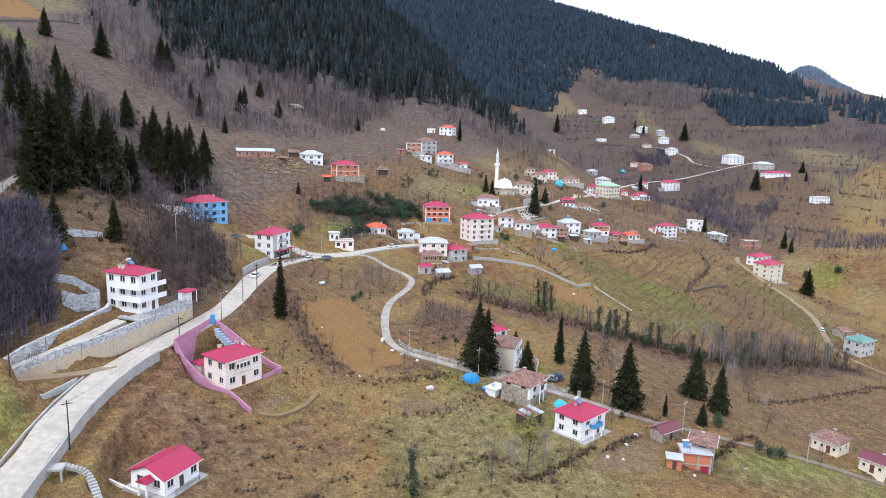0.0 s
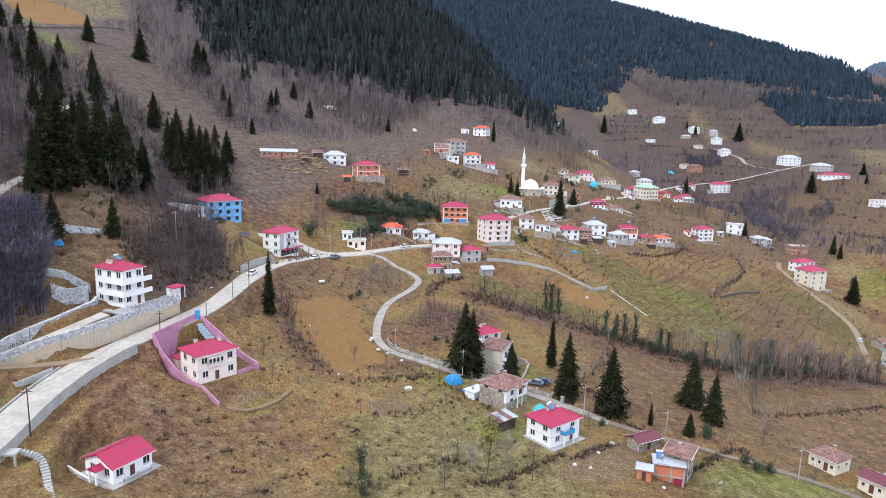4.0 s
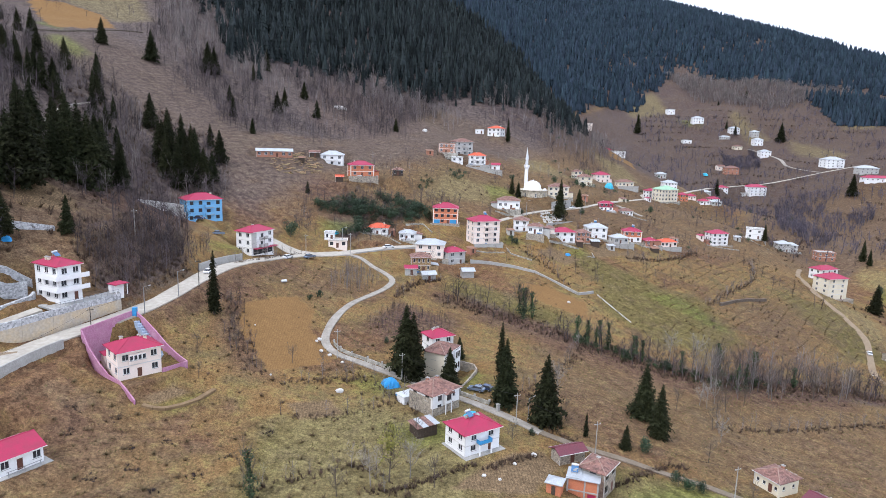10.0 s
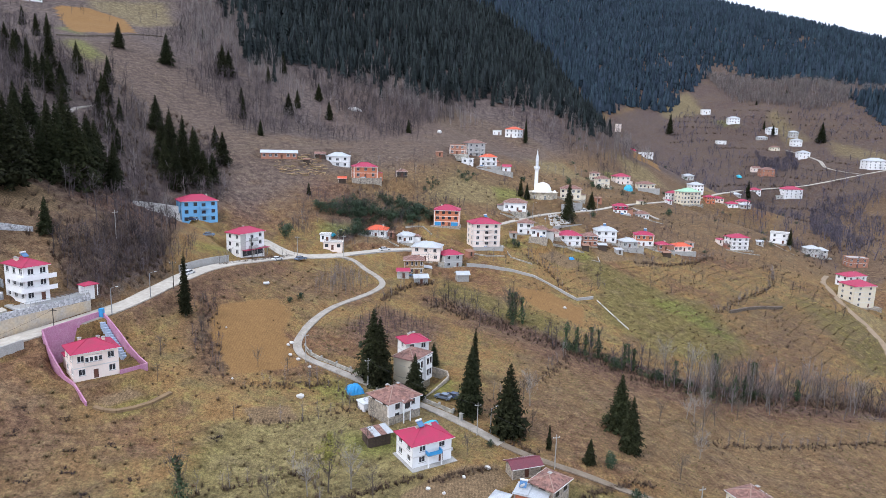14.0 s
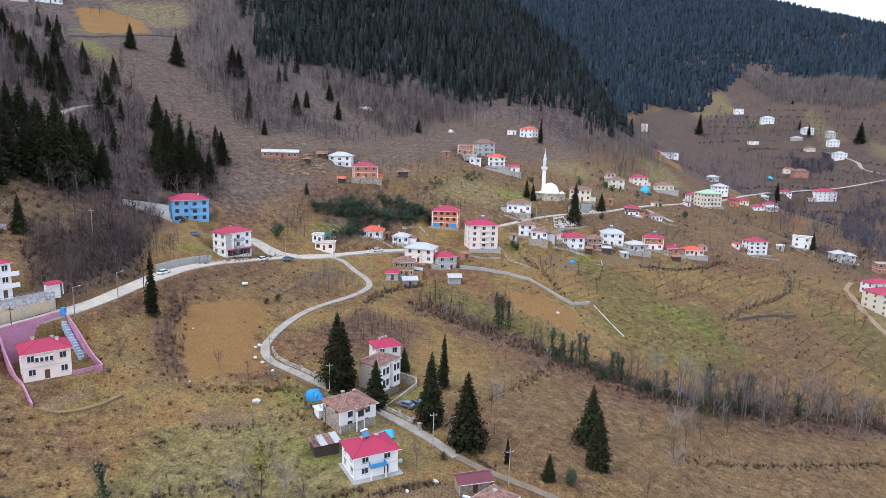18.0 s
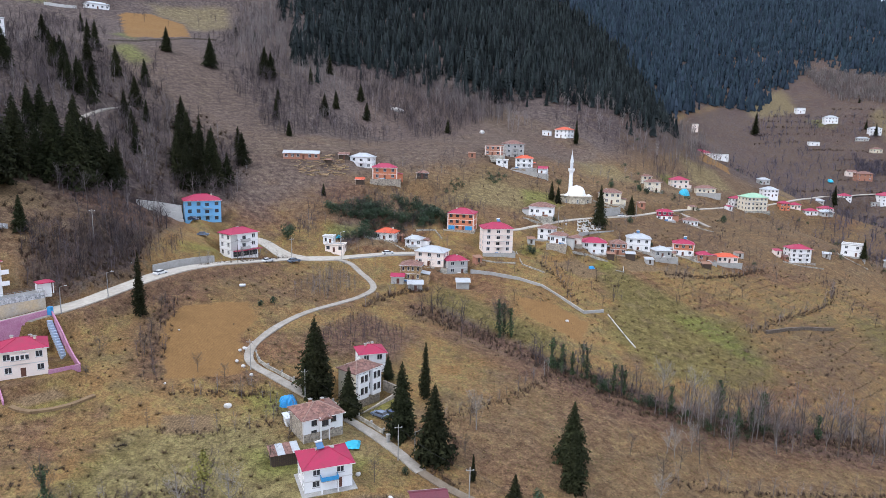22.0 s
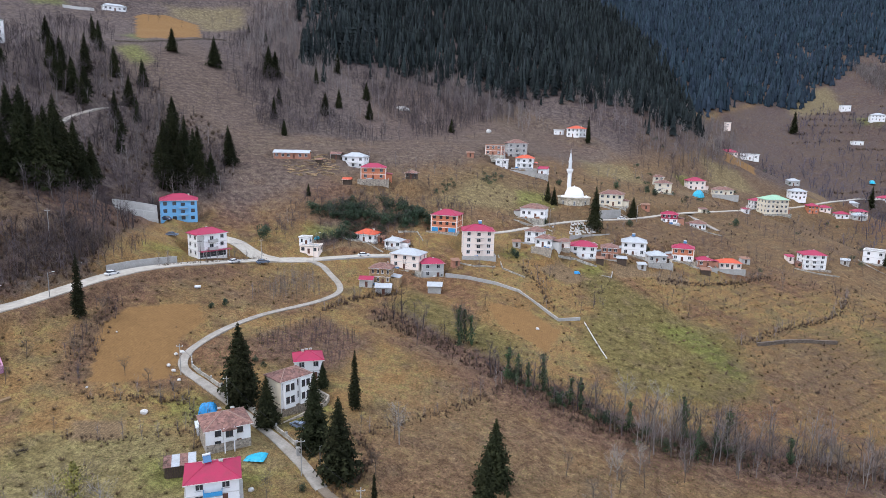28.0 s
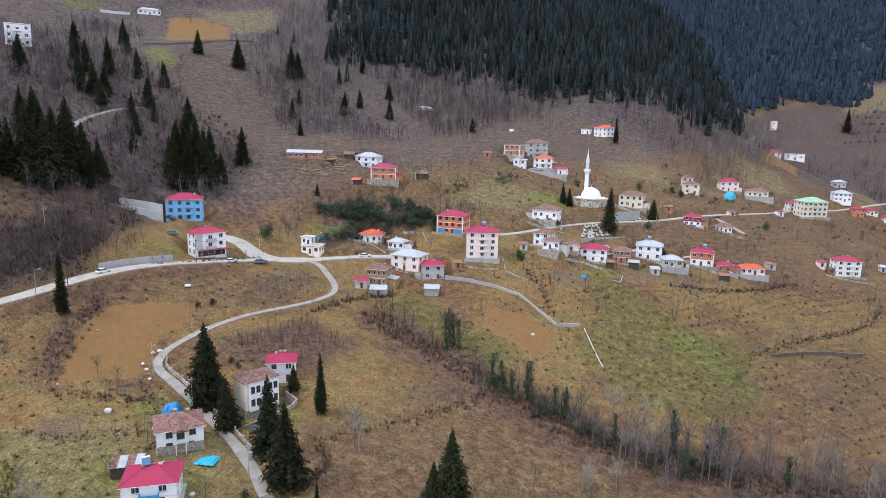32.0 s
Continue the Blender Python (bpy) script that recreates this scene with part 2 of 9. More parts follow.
# Roads and lanes: centre line, half width.
MAIN = [(-76, 74), (-75.5, 84), (-75, 92), (-74, 101), (-73, 111), (-70.5, 122), (-66.5, 132.5), (-61, 142), (-55.5, 151), (-50.5, 161), (-47, 173), (-44, 186),
        (-40, 201), (-36, 215), (-31, 229), (-25, 240), (-18, 247.5), (-10, 252.5), (-3, 258.5), (6, 264), (16, 268.5), (27, 271)]
BEND = [(-12, 251), (-2, 247.5), (6, 241), (10.5, 232.5), (9, 224), (3, 211), (-2, 200), (-5.5, 187), (-7.3, 175), (-7.3, 167), (-4, 161), (4, 157), (12, 153),
        (22, 147), (31, 141.5), (39, 135.5), (46, 129), (53, 125), (62, 121.5), (70, 118.5), (79, 116), (92, 111), (106, 104), (120, 95)]
VILLAGE = [(54, 303), (62, 310), (80, 329), (96, 344), (118, 364), (146, 398), (176, 432), (196, 466), (206, 495), (240, 530), (300, 590), (365, 672), (424, 690), (488, 700), (540, 698)]
TRACK = [(262, 372), (250, 355), (246, 341), (240, 318), (235, 290), (228, 266), (216, 246), (207, 232), (205, 223), (211, 216), (222, 212), (240, 206)]
UPPER = [(-104, 140), (-104, 176), (-103, 200), (-110, 235), (-125, 262), (-130, 290), (-128, 306)]
APRON = [(-10, 252.5), (-14, 250.1), (-18, 247.5), (-20.5, 246), (-27, 247), (-33, 248.5), (-41, 249), (-50, 247)]
LANE = [(150, 402), (158, 392), (164, 384)]
HAMLET = [(488, 700), (478, 722), (474, 748), (484, 784), (470, 830)]


def smooth_line(points, step=2.0):
    """Catmull-Rom through the points, in even steps."""
    p = np.array(points, float)
    p = np.vstack([2 * p[0] - p[1], p, 2 * p[-1] - p[-2]])
    out = []
    for i in range(1, len(p) - 2):
        n = max(2, int(np.hypot(*(p[i + 1] - p[i])) / step))
        for t in np.linspace(0, 1, n, endpoint=False):
            out.append(0.5 * (2 * p[i] + (p[i + 1] - p[i - 1]) * t + (2 * p[i - 1] - 5 * p[i] + 4 * p[i + 1] - p[i + 2]) * t ** 2 + (3 * p[i] - p[i - 1] - 3 * p[i + 1] + p[i + 2]) * t ** 3))
    out.append(p[-2])
    return np.array(out)


def eased(z, n):
    k = np.ones(2 * n + 1) / (2 * n + 1)
    return np.convolve(np.pad(z, n, mode="edge"), k, "valid")


ROADS = {}
for r_name, r_pts, r_half in (("main", MAIN, 3.1), ("bend", BEND, 1.2), ("village", VILLAGE, 1.7), ("track", TRACK, 1.3), ("upper", UPPER, 1.6), ("apron", APRON, 4.2), ("lane", LANE, 1.3), ("hamlet", HAMLET, 2.0)):
    r_line = smooth_line(r_pts)
    ROADS[r_name] = (r_line, eased(land(r_line[:, 0], r_line[:, 1]), 6), r_half)

# past the old mansion the lane narrows to a rough farm track
r_line, r_z, r_half = ROADS.pop("bend")
k_farm = int(np.argmax(r_line[:, 0] > 45)) if r_line[-1, 0] > 45 else len(r_line)
ROADS["bend"] = (r_line[:k_farm + 1], r_z[:k_farm + 1], r_half)
ROADS["farm"] = (r_line[k_farm:], r_z[k_farm:], 0.95)
# the spur in front of the white house's wall lies level with the road
SPUR = [(-68.5, 130), (-73.5, 128), (-79, 126.6), (-84.5, 125.2), (-90, 122.5), (-100, 118)]
r_line = smooth_line(SPUR)
ROADS["spur"] = (r_line, np.linspace(6.8, 5.6, len(r_line)), 1.2)

# the foot of the retaining wall on the valley side of the main road
r_line, r_z, r_half = ROADS["main"]
d_line = np.gradient(r_line, axis=0)
d_line /= np.hypot(d_line[:, 0], d_line[:, 1])[:, None]
m_foot = r_line[:, 1] < 137
ROADS["foot"] = (r_line[m_foot] + np.stack([d_line[:, 1], -d_line[:, 0]], 1)[m_foot] * 6.4, r_z[m_foot] - 2.3, 1.4)

LATE = []  # platforms dug after the roads
PADS = []  # level platforms: centre, half sizes, turn, height


def pad(x, y, hx, hy, turn, z, soft=4.5, late=False):
    PADS.append((x, y, hx, hy, math.cos(turn), math.sin(turn), z, soft))
    if late:
        LATE.append(PADS[-1])


def near_line(x, y, line, z):
    """Distance to a polyline and its height there."""
    best, hz = np.full(x.shape, 1e9), np.zeros(x.shape)
    for i in range(len(line) - 1):
        a, d = line[i], line[i + 1] - line[i]
        t = np.clip(((x - a[0]) * d[0] + (y - a[1]) * d[1]) / (d @ d + 1e-9), 0, 1)
        q = np.hypot(x - a[0] - t * d[0], y - a[1] - t * d[1])
        m = q < best
        best = np.where(m, q, best)
        hz = np.where(m, z[i] + t * (z[i + 1] - z[i]), hz)
    return best, hz


def ease(a, b, v):
    t = np.clip((v - a) / (b - a), 0, 1)
    return t * t * (3 - 2 * t)


# side roads meet the main road at its own level
for r_name in ("bend", "apron", "spur"):
    r_line, r_z, r_half = ROADS[r_name]
    q_main, z_main = near_line(r_line[:, 0], r_line[:, 1], ROADS["main"][0], ROADS["main"][1])
    k_main = ease(16, 4, q_main)
    ROADS[r_name] = (r_line, r_z * (1 - k_main) + z_main * k_main, r_half)


def wave(x, y, s, k=0.0):
    """Cheap smooth unevenness."""
    return (np.sin(x / s + k + 1.3 * np.sin(y / s * 0.7 + k)) + np.sin(y / s * 1.1 - k * 2 + 1.7 * np.sin(x / s * 0.6 + 2 * k))) * 0.5


def levelled(x, y, z, pads):
    for px, py, hx, hy, c, s, pz, soft in pads:
        reach = max(hx, hy) + 12
        m = (np.abs(x - px) < reach * 1.5) & (np.abs(y - py) < reach * 1.5)
        if m.any():
            u, v = (x[m] - px) * c + (y[m] - py) * s, -(x[m] - px) * s + (y[m] - py) * c
            q = np.hypot(np.maximum(np.abs(u) - hx, 0), np.maximum(np.abs(v) - hy, 0))
            k = ease(soft, min(0.6, soft * 0.3), q)
            z[m] = z[m] * (1 - k) + pz * k
    return z


def ground_z(x, y):
    """Height of the finished ground: hillside, small relief, level platforms, roadbeds."""
    x, y = np.atleast_1d(np.asarray(x, float)), np.atleast_1d(np.asarray(y, float))
    z = land(x, y)
    d = np.hypot(x - 40, y - 40)
    z = z + 0.35 * wave(x, y, 5.3, 0.4) * ease(2600, 300, d) + 1.3 * wave(x, y, 19, 1.1) * ease(200, 420, d) + 5.0 * wave(x, y, 57, 2.2) * ease(420, 1000, d) + 10 * wave(x, y, 133, 0.7) * ease(900, 1500, d)
    z = z + 185 * np.exp(-((x - 1945) ** 2 + (y - 2246) ** 2) / (2 * 95 ** 2)) + 70 * np.exp(-((x - 2090) ** 2 + (y - 2110) ** 2) / (2 * 80 ** 2))
    z = z - 18 * np.exp(-((x - 368) ** 2 + (y - 625) ** 2) / (2 * 62 ** 2))
    z = levelled(x, y, z, PADS)
    for line, rz, half in ROADS.values():
        m = (x > line[:, 0].min() - 12) & (x < line[:, 0].max() + 12) & (y > line[:, 1].min() - 12) & (y < line[:, 1].max() + 12)
        if m.any():
            q, hz = near_line(x[m], y[m], line, rz)
            k = ease(half + (5 if half > 1.5 else 2), half + 0.7, q)
            z[m] = z[m] * (1 - k) + (hz - 0.3) * k
    return levelled(x, y, z, LATE)


def gz(x, y):
    return float(ground_z(x, y)[0])


def inside(x, y, poly, soft=2.0):
    """1 within the polygon, easing to 0 over `soft` metres outside it."""
    x, y = np.asarray(x, float), np.asarray(y, float)
    p = np.array(poly, float)
    odd, best = np.zeros(x.shape, bool), np.full(x.shape, 1e9)
    for a, b in zip(p, np.roll(p, -1, 0)):
        cross = ((a[1] > y) != (b[1] > y)) & (x < (b[0] - a[0]) * (y - a[1]) / (b[1] - a[1] + 1e-12) + a[0])
        odd ^= cross
        d = b - a
        t = np.clip(((x - a[0]) * d[0] + (y - a[1]) * d[1]) / (d @ d), 0, 1)
        best = np.minimum(best, np.hypot(x - a[0] - t * d[0], y - a[1] - t * d[1]))
    return ease(soft, -soft, np.where(odd, -best, best))


# ---- building of meshes ----
class Geo:
    """Gathers faces for one mesh."""

    def __init__(self):
        self.v, self.f = [], []

    def quad(self, *p):
        n = len(self.v)
        self.v += [tuple(q) for q in p]
        self.f.append(tuple(range(n, n + len(p))))
        return self

    def box(self, x0, x1, y0, y1, z0, z1):
        n = len(self.v)
        self.v += [(x, y, z) for z in (z0, z1) for x, y in ((x0, y0), (x1, y0), (x1, y1), (x0, y1))]
        self.f += [tuple(n + i for i in q) for q in ((0, 3, 2, 1), (4, 5, 6, 7), (0, 1, 5, 4), (1, 2, 6, 5), (2, 3, 7, 6), (3, 0, 4, 7))]
        return self

    def tube(self, p, q, r0, r1, n=6, caps=True):
        p, q = Vector(p), Vector(q)
        d = (q - p).normalized()
        a = d.orthogonal().normalized()
        b = d.cross(a)
        k = len(self.v)
        for c, r in ((p, r0), (q, r1)):
            self.v += [tuple(c + (a * math.cos(t) + b * math.sin(t)) * r) for t in (i * math.tau / n for i in range(n))]
        self.f += [(k + i, k + (i + 1) % n, k + n + (i + 1) % n, k + n + i) for i in range(n)]
        if caps:
            self.f += [tuple(k + i for i in reversed(range(n))), tuple(k + n + i for i in range(n))]
        return self

    def lathe(self, profile, n=16, x=0, y=0):
        k = len(self.v)
        for r, z in profile:
            self.v += [(x + r * math.cos(i * math.tau / n), y + r * math.sin(i * math.tau / n), z) for i in range(n)]
        for j in range(len(profile) - 1):
            self.f += [(k + j * n + i, k + j * n + (i + 1) % n, k + (j + 1) * n + (i + 1) % n, k + (j + 1) * n + i) for i in range(n)]
        self.f += [tuple(k + i for i in reversed(range(n))), tuple(k + (len(profile) - 1) * n + i for i in range(n))]
        return self

    def mesh(self, name, mat):
        me = bpy.data.meshes.new(name)
        me.from_pydata(self.v, [], self.f)
        me.materials.append(mat)
        return me


def part(name, geo, mat, parent=None, label="", at=None):
    me = geo.mesh(name, mat) if isinstance(geo, Geo) else geo
    ob = new(name, me)
    if parent:
        ob.parent = parent
    if at is not None:
        ob.matrix_basis = at
    return tagged(ob, label)


def thing(name, label, category, m, group="", kind=""):
    ob = new(name)
    ob.empty_display_size = 0.5
    ob.matrix_basis = m
    return tagged(ob, label, category, group, kind)


def bulk(name, verts, tris, mat):
    """A mesh from number arrays, all triangles."""
    me = bpy.data.meshes.new(name)
    me.vertices.add(len(verts))
    me.vertices.foreach_set("co", np.asarray(verts, np.float32).ravel())
    me.loops.add(len(tris) * 3)
    me.loops.foreach_set("vertex_index", np.asarray(tris, np.int32).ravel())
    me.polygons.add(len(tris))
    me.polygons.foreach_set("loop_start", np.arange(0, len(tris) * 3, 3, dtype=np.int32))
    me.polygons.foreach_set("loop_total", np.full(len(tris), 3, np.int32))
    me.update(calc_edges=True)
    me.materials.append(mat)
    return me

ROOF_TEAL = material("dull_teal_sheet_roof", (0.11, 0.25, 0.22), 0.5, (0.09, 0.19, 0.17), 0.5, 0.5, 8)
ROOF_MAROON = material("maroon_sheet_roof", (0.16, 0.035, 0.05), 0.5, (0.11, 0.035, 0.045), 0.5, 0.5, 8)
# ---- houses: where they stand (front eave from corner a to corner b, depth behind it, height of the eave, storeys) ----
HOUSES = []


def plan(key, a, b, depth, eave, storeys, wall, roof, label, **more):
    a, b = np.array(a, float), np.array(b, float)
    d = (b - a) / np.hypot(*(b - a))
    n = np.array((-d[1], d[0]))
    o = more.pop("over", 0.5)
    w, dp = np.hypot(*(b - a)) - 2 * o, depth - 2 * o
    c = (a + b) / 2 + n * depth / 2
    h = more.pop("h", 2.85) * storeys
    base = eave - h
    HOUSES.append(dict(key=key, x=c[0], y=c[1], turn=math.atan2(d[1], d[0]), w=w, d=dp, base=base, h=h, storeys=storeys, wall=wall, roof=roof, label=label, over=o, **more))
    pad(c[0], c[1], w / 2 + 0.6, dp / 2 + 0.6, math.atan2(d[1], d[0]), base - 0.1)


plan("terraced", (-66.7, 144.8), (-63.2, 150.4), 10.2, 21.4, 3, WHITE, ROOF_RED, "white three-storey house with wraparound balconies and crimson roof", nf=2, ns=3, solar=1, chim=2)
plan("walled", (-47.5, 128.4), (-39.8, 135.0), 8.6, 6.2, 2, PINKW, ROOF_RED, "pale pink two-storey house with crimson roof in walled yard", nf=3, ns=2, chim=3, h=3.05)
plan("cottage", (-53.9, 95.6), (-49.0, 102.4), 8.4, -1.3, 1, WHITE, ROOF_RED, "single-storey white cottage with crimson gable roof and porch", nf=3, ns=2, gable=1, h=2.75, chim=0)
plan("balcony", (26.6, 113.5), (35.2, 118.5), 8.2, -5.5, 2, WHITE, ROOF_RED, "white two-storey house with crimson roof and blue balcony", nf=2, ns=2, solar=1, chim=2, h=2.3)
plan("oriel", (20.8, 129.6), (28.2, 136.1), 8.8, -3.9, 2, WHITE, ROOF_BROWN, "old white and stone house with projecting oriel, brown tiles", nf=2, ns=2, chim=2, h=2.45)
plan("mansion", (25.4, 154.4), (30.2, 162.4), 7.2, -2.7, 3, WHITE, ROOF_BROWN, "tall old stone mansion with white timber bays, patched tiles", nf=4, ns=1, chim=0, h=3.05)
plan("annex", (22.6, 167.6), (29.6, 171.2), 7.2, -2.6, 2, WHITE, ROOF_RED, "white annex with crimson roof behind the old mansion", nf=2, ns=1, chim=3, h=2.6)
plan("brickwork", (53.3, 104.6), (57.9, 110.0), 6.0, -9.2, 2, STONEW, ROOF_BROWN, "rubble stone farmhouse with worn brown tiles and brick extension", nf=2, ns=1, chim=1, h=2.75)
plan("lean", (46.6, 114.2), (53.4, 116.6), 4.4, -10.2, 1, STONEW, ROOF_MAROON, "low stone outhouse with old brown tile roof", nf=1, ns=0, gable=1, h=2.2)
plan("longhouse", (92.6, 121.0), (95.2, 114.4), 7.4, -17.2, 1, CREAM, ROOF_BROWN, "long low plastered farmhouse with pale-ridged brown tile roof", nf=4, ns=2, h=3.0)
plan("barn", (98.6, 112.2), (101.4, 106.6), 6.0, -19.0, 1, CREAM, ROOF_MAROON, "low farm building with maroon sheet roof", nf=3, ns=1, h=2.9, gable=1)
plan("blue", (-68.7, 245.5), (-56.5, 253.4), 10.5, 26.1, 3, BLUEW, ROOF_RED, "bright blue three-storey house with crimson roof, unfinished windows", nf=4, ns=2, h=2.85, bal=1)
plan("shop", (-39.7, 224.8), (-33.3, 235.2), 8.4, 17.4, 3, WHITE, ROOF_RED, "white three-storey house with ground-floor shop and grey balconies", nf=3, ns=2, h=2.75, bal=1)
plan("brick3", (28.4, 294.5), (40.8, 293.6), 10, 19.6, 3, ORANGEW, ROOF_RED, "raw orange brick three-storey house with concrete bands, red roof", nf=4, ns=3, h=2.5)
plan("pink4", (46.0, 277.0), (59.0, 280.4), 10.5, 15.9, 4, PINKW, ROOF_RED, "pale pink four-storey house with balconies and crimson roof", nf=3, ns=2, h=2.5, bal=1, solar=1)
plan("lowred", (-1.4, 279.8), (8.2, 278.7), 8, 11.9, 1, WHITE, ROOF_ORANGE, "single-storey white house with bright orange-red hip roof", nf=3, ns=2, h=3.2)
plan("smallwhite", (12.6, 277.4), (20.4, 276.5), 6, 10.1, 1, WHITE, ROOF_GREY, "small white house with pale sheet roof", nf=3, ns=1, h=3)
plan("greyroof", (19.5, 263.0), (32.2, 261.0), 9, 7.8, 2, PINKW, ROOF_GREY, "cream two-storey house with grey-blue sheet roof and glazed veranda", nf=3, ns=2, h=2.8)
plan("yellowstone", (17.6, 243.0), (26.1, 243.4), 7, 5.9, 2, OCHRESTONE, ROOF_BROWN, "ochre stone house with rows of small windows, brown tiles", nf=4, ns=3, h=2.9)
plan("greyblock", (33.6, 259.4), (42.0, 263.4), 8, 5.0, 2, GREYW, ROOF_RED, "grey plaster house with red roof over open terrace", nf=2, ns=1, h=2.7)
plan("kiosk", (-16.5, 258.0), (-8.0, 258.4), 6, 9.4, 1, PINKW, CONCRETE, "unfinished low pinkish house with flat concrete roof", nf=3, ns=2, h=2.9, flat=1)
plan("kiosk2", (-18.6, 262.0), (-13.6, 262.0), 5, 12.0, 1, WHITE, CONCRETE, "small flat-roofed white upper house, unfinished", nf=2, ns=1, h=2.9, flat=1)
plan("mshed", (38.6, 247.0), (44.2, 248.0), 5, -0.3, 1, CONCRETE, ROOF_GREY, "concrete block shed with pale sheet roof", nf=0, ns=0, h=2.6, gable=1)
plan("tinshed", (22.0, 236.4), (28.0, 237.8), 5, 0.4, 1, CONCRETE, ROOF_GREY, "block shed with bright metal roof below the ochre house", nf=1, ns=0, h=2.5, gable=1)
plan("redhut", (15.2, 238.4), (20.6, 238.8), 4.5, 2.4, 1, GREYW, ROOF_RED, "low grey annex with pink sheet roof", nf=1, ns=0, h=2.6, gable=1)
plan("hip", (63.7, 328.6), (76.2, 326.8), 9, 20.3, 1, WHITE, ROOF_BROWN, "white bungalow on stilts with brown hip roof", nf=4, ns=2, h=4.2)
plan("twin", (68.3, 304.2), (76.2, 302.4), 8, 13.3, 2, WHITE, ROOF_BROWN, "white two-storey house with brown hip roof", nf=2, ns=2, h=2.7)
plan("twinb", (73.6, 294.0), (81.3, 292.3), 6, 12.0, 1, WHITE, ROOF_BROWN, "low white house front with brown tile roof", nf=3, ns=1, h=3.4)
plan("twinc", (83.0, 298.6), (88.4, 298.0), 6, 10.4, 1, PINKW, ROOF_BROWN, "small pinkish outbuilding with reddish tile roof", nf=1, ns=1, h=3.0)
plan("rowred", (88.5, 302.5), (100.2, 303.0), 9, 8.0, 2, WHITE, ROOF_RED, "white two-storey house with bright red hip roof", nf=3, ns=2, h=2.6)
plan("rowwood", (101.5, 309.0), (109.5, 309.0), 7, 7.0, 2, BRICK, ROOF_BROWN, "weathered timber and brick house with open balcony", nf=3, ns=1, h=2.4)
plan("rowwhite", (110.8, 322.6), (122.4, 322.1), 9, 7.8, 2, WHITE, ROOF_GREY, "white two-storey house with pale grey hip roof", nf=3, ns=2, h=3.0, solar=1)
plan("rowgrey", (121.9, 311.0), (130.4, 312.6), 7, 4.4, 1, GREYW, ROOF_GREY, "grey plaster cottage with grey sheet roof", nf=3, ns=1, h=3.2)
plan("roworange", (133.9, 332.0), (144.1, 330.6), 8, 4.8, 2, WHITE, ROOF_RED, "white house with orange upper floor and red roof", nf=3, ns=2, h=2.9, solar=1, upper=1)
plan("rowlast", (144.8, 327.6), (152.0, 328.2), 6, 0.6, 1, BRICK, ROOF_RED, "small brick house with red roof and lean-to", nf=2, ns=1, h=3)
plan("pinkshed", (155.0, 332.0), (165.8, 333.7), 7, -0.9, 1, PINKW, ROOF_ORANGE, "low pink brick barn with orange tile roof", nf=4, ns=0, h=2.7)
plan("rightwhite", (201.2, 367.1), (212.8, 368.7), 9, -0.9, 3, WHITE, ROOF_RED, "white three-storey house with crimson roof and smoking chimney", nf=3, ns=2, h=2.35, bal=1, chim=2)
plan("rightcube", (239.0, 399.0), (248.9, 393.5), 9, -1.7, 2, WHITE, CONCRETE, "white cubic house with flat roof and grey side", nf=2, ns=2, h=3.1, flat=1)
plan("green", (204.8, 456.8), (219.4, 461.2), 12, 17.4, 3, CREAM, ROOF_GREEN, "large cream apartment house with pale green gable roof", nf=5, ns=3, h=2.9, bal=1)
plan("greenside", (201.0, 472.0), (211.0, 475.0), 8, 15.0, 2, WHITE, ROOF_RED, "white house with red roof beside the cream apartment house", nf=3, ns=2, h=2.8)
plan("redshack", (133.0, 375.4), (142.0, 374.4), 6, 15.0, 2, WHITE, ROOF_RED, "small house with red upper floor and white base", nf=3, ns=1, h=2.2, upper=2)
plan("whiteshack", (149.0, 384.6), (157.8, 383.4), 7, 9.7, 1, WHITE, ROOF_BROWN, "white cottage with dull brown roof and tin chimney", nf=4, ns=2, h=3.0)
plan("priest", (101.0, 373.6), (113.6, 371.6), 9, 24.4, 2, CREAM, ROOF_BROWN, "cream two-storey house with brown hip roof beside the mosque", nf=4, ns=2, h=2.9)
plan("upperbrick", (-11.7, 318.3), (0.4, 321.5), 9, 37.1, 2, ORANGEW, ROOF_RED, "raw orange brick two-storey house with red roof and veranda", nf=3, ns=2, h=2.8)
plan("upperwhite", (-29.0, 339.0), (-16.4, 339.2), 9, 41.0, 2, WHITE, ROOF_GREY, "white two-storey house with pale roof and long balcony", nf=3, ns=2, h=2.9, bal=1)
plan("stable", (-58.5, 322.6), (-40.5, 326.0), 6, 42.6, 1, BRICK, ROOF_GREY, "long brick stable with grey sheet roof on the slope", nf=6, ns=0, h=2.8, gable=1)
plan("hut", (-34.5, 337.5), (-28.5, 338.0), 5, 42.0, 1, DARKWOOD, ROOF_BROWN, "dark weathered timber hut with rusty roof", nf=1, ns=0, h=2.4, gable=1)
plan("hut2", (-18.5, 312.0), (-14.0, 312.4), 4, 31.6, 1, DARKWOOD, ROOF_ORANGE, "small timber hut with rust-red roof", nf=0, ns=0, h=2.2, gable=1)
plan("pavilion", (9.0, 322.6), (15.2, 323.0), 5, 35.0, 1, DARKWOOD, ROOF_BROWN, "dark wooden garden pavilion with hip roof", nf=3, ns=1, h=2.6)
plan("upA", (36.4, 396.4), (46.4, 394.8), 8, 47.3, 2, BRICK, ROOF_GREY, "raw brick house with flat grey roof", nf=3, ns=2, h=2.8, flat=1)
plan("upB", (48.4, 407.0), (60.0, 411.4), 10, 48.5, 3, GREYW, ROOF_BROWN, "tall pale grey house with terraces and tiled top", nf=3, ns=2, h=2.9, bal=1)
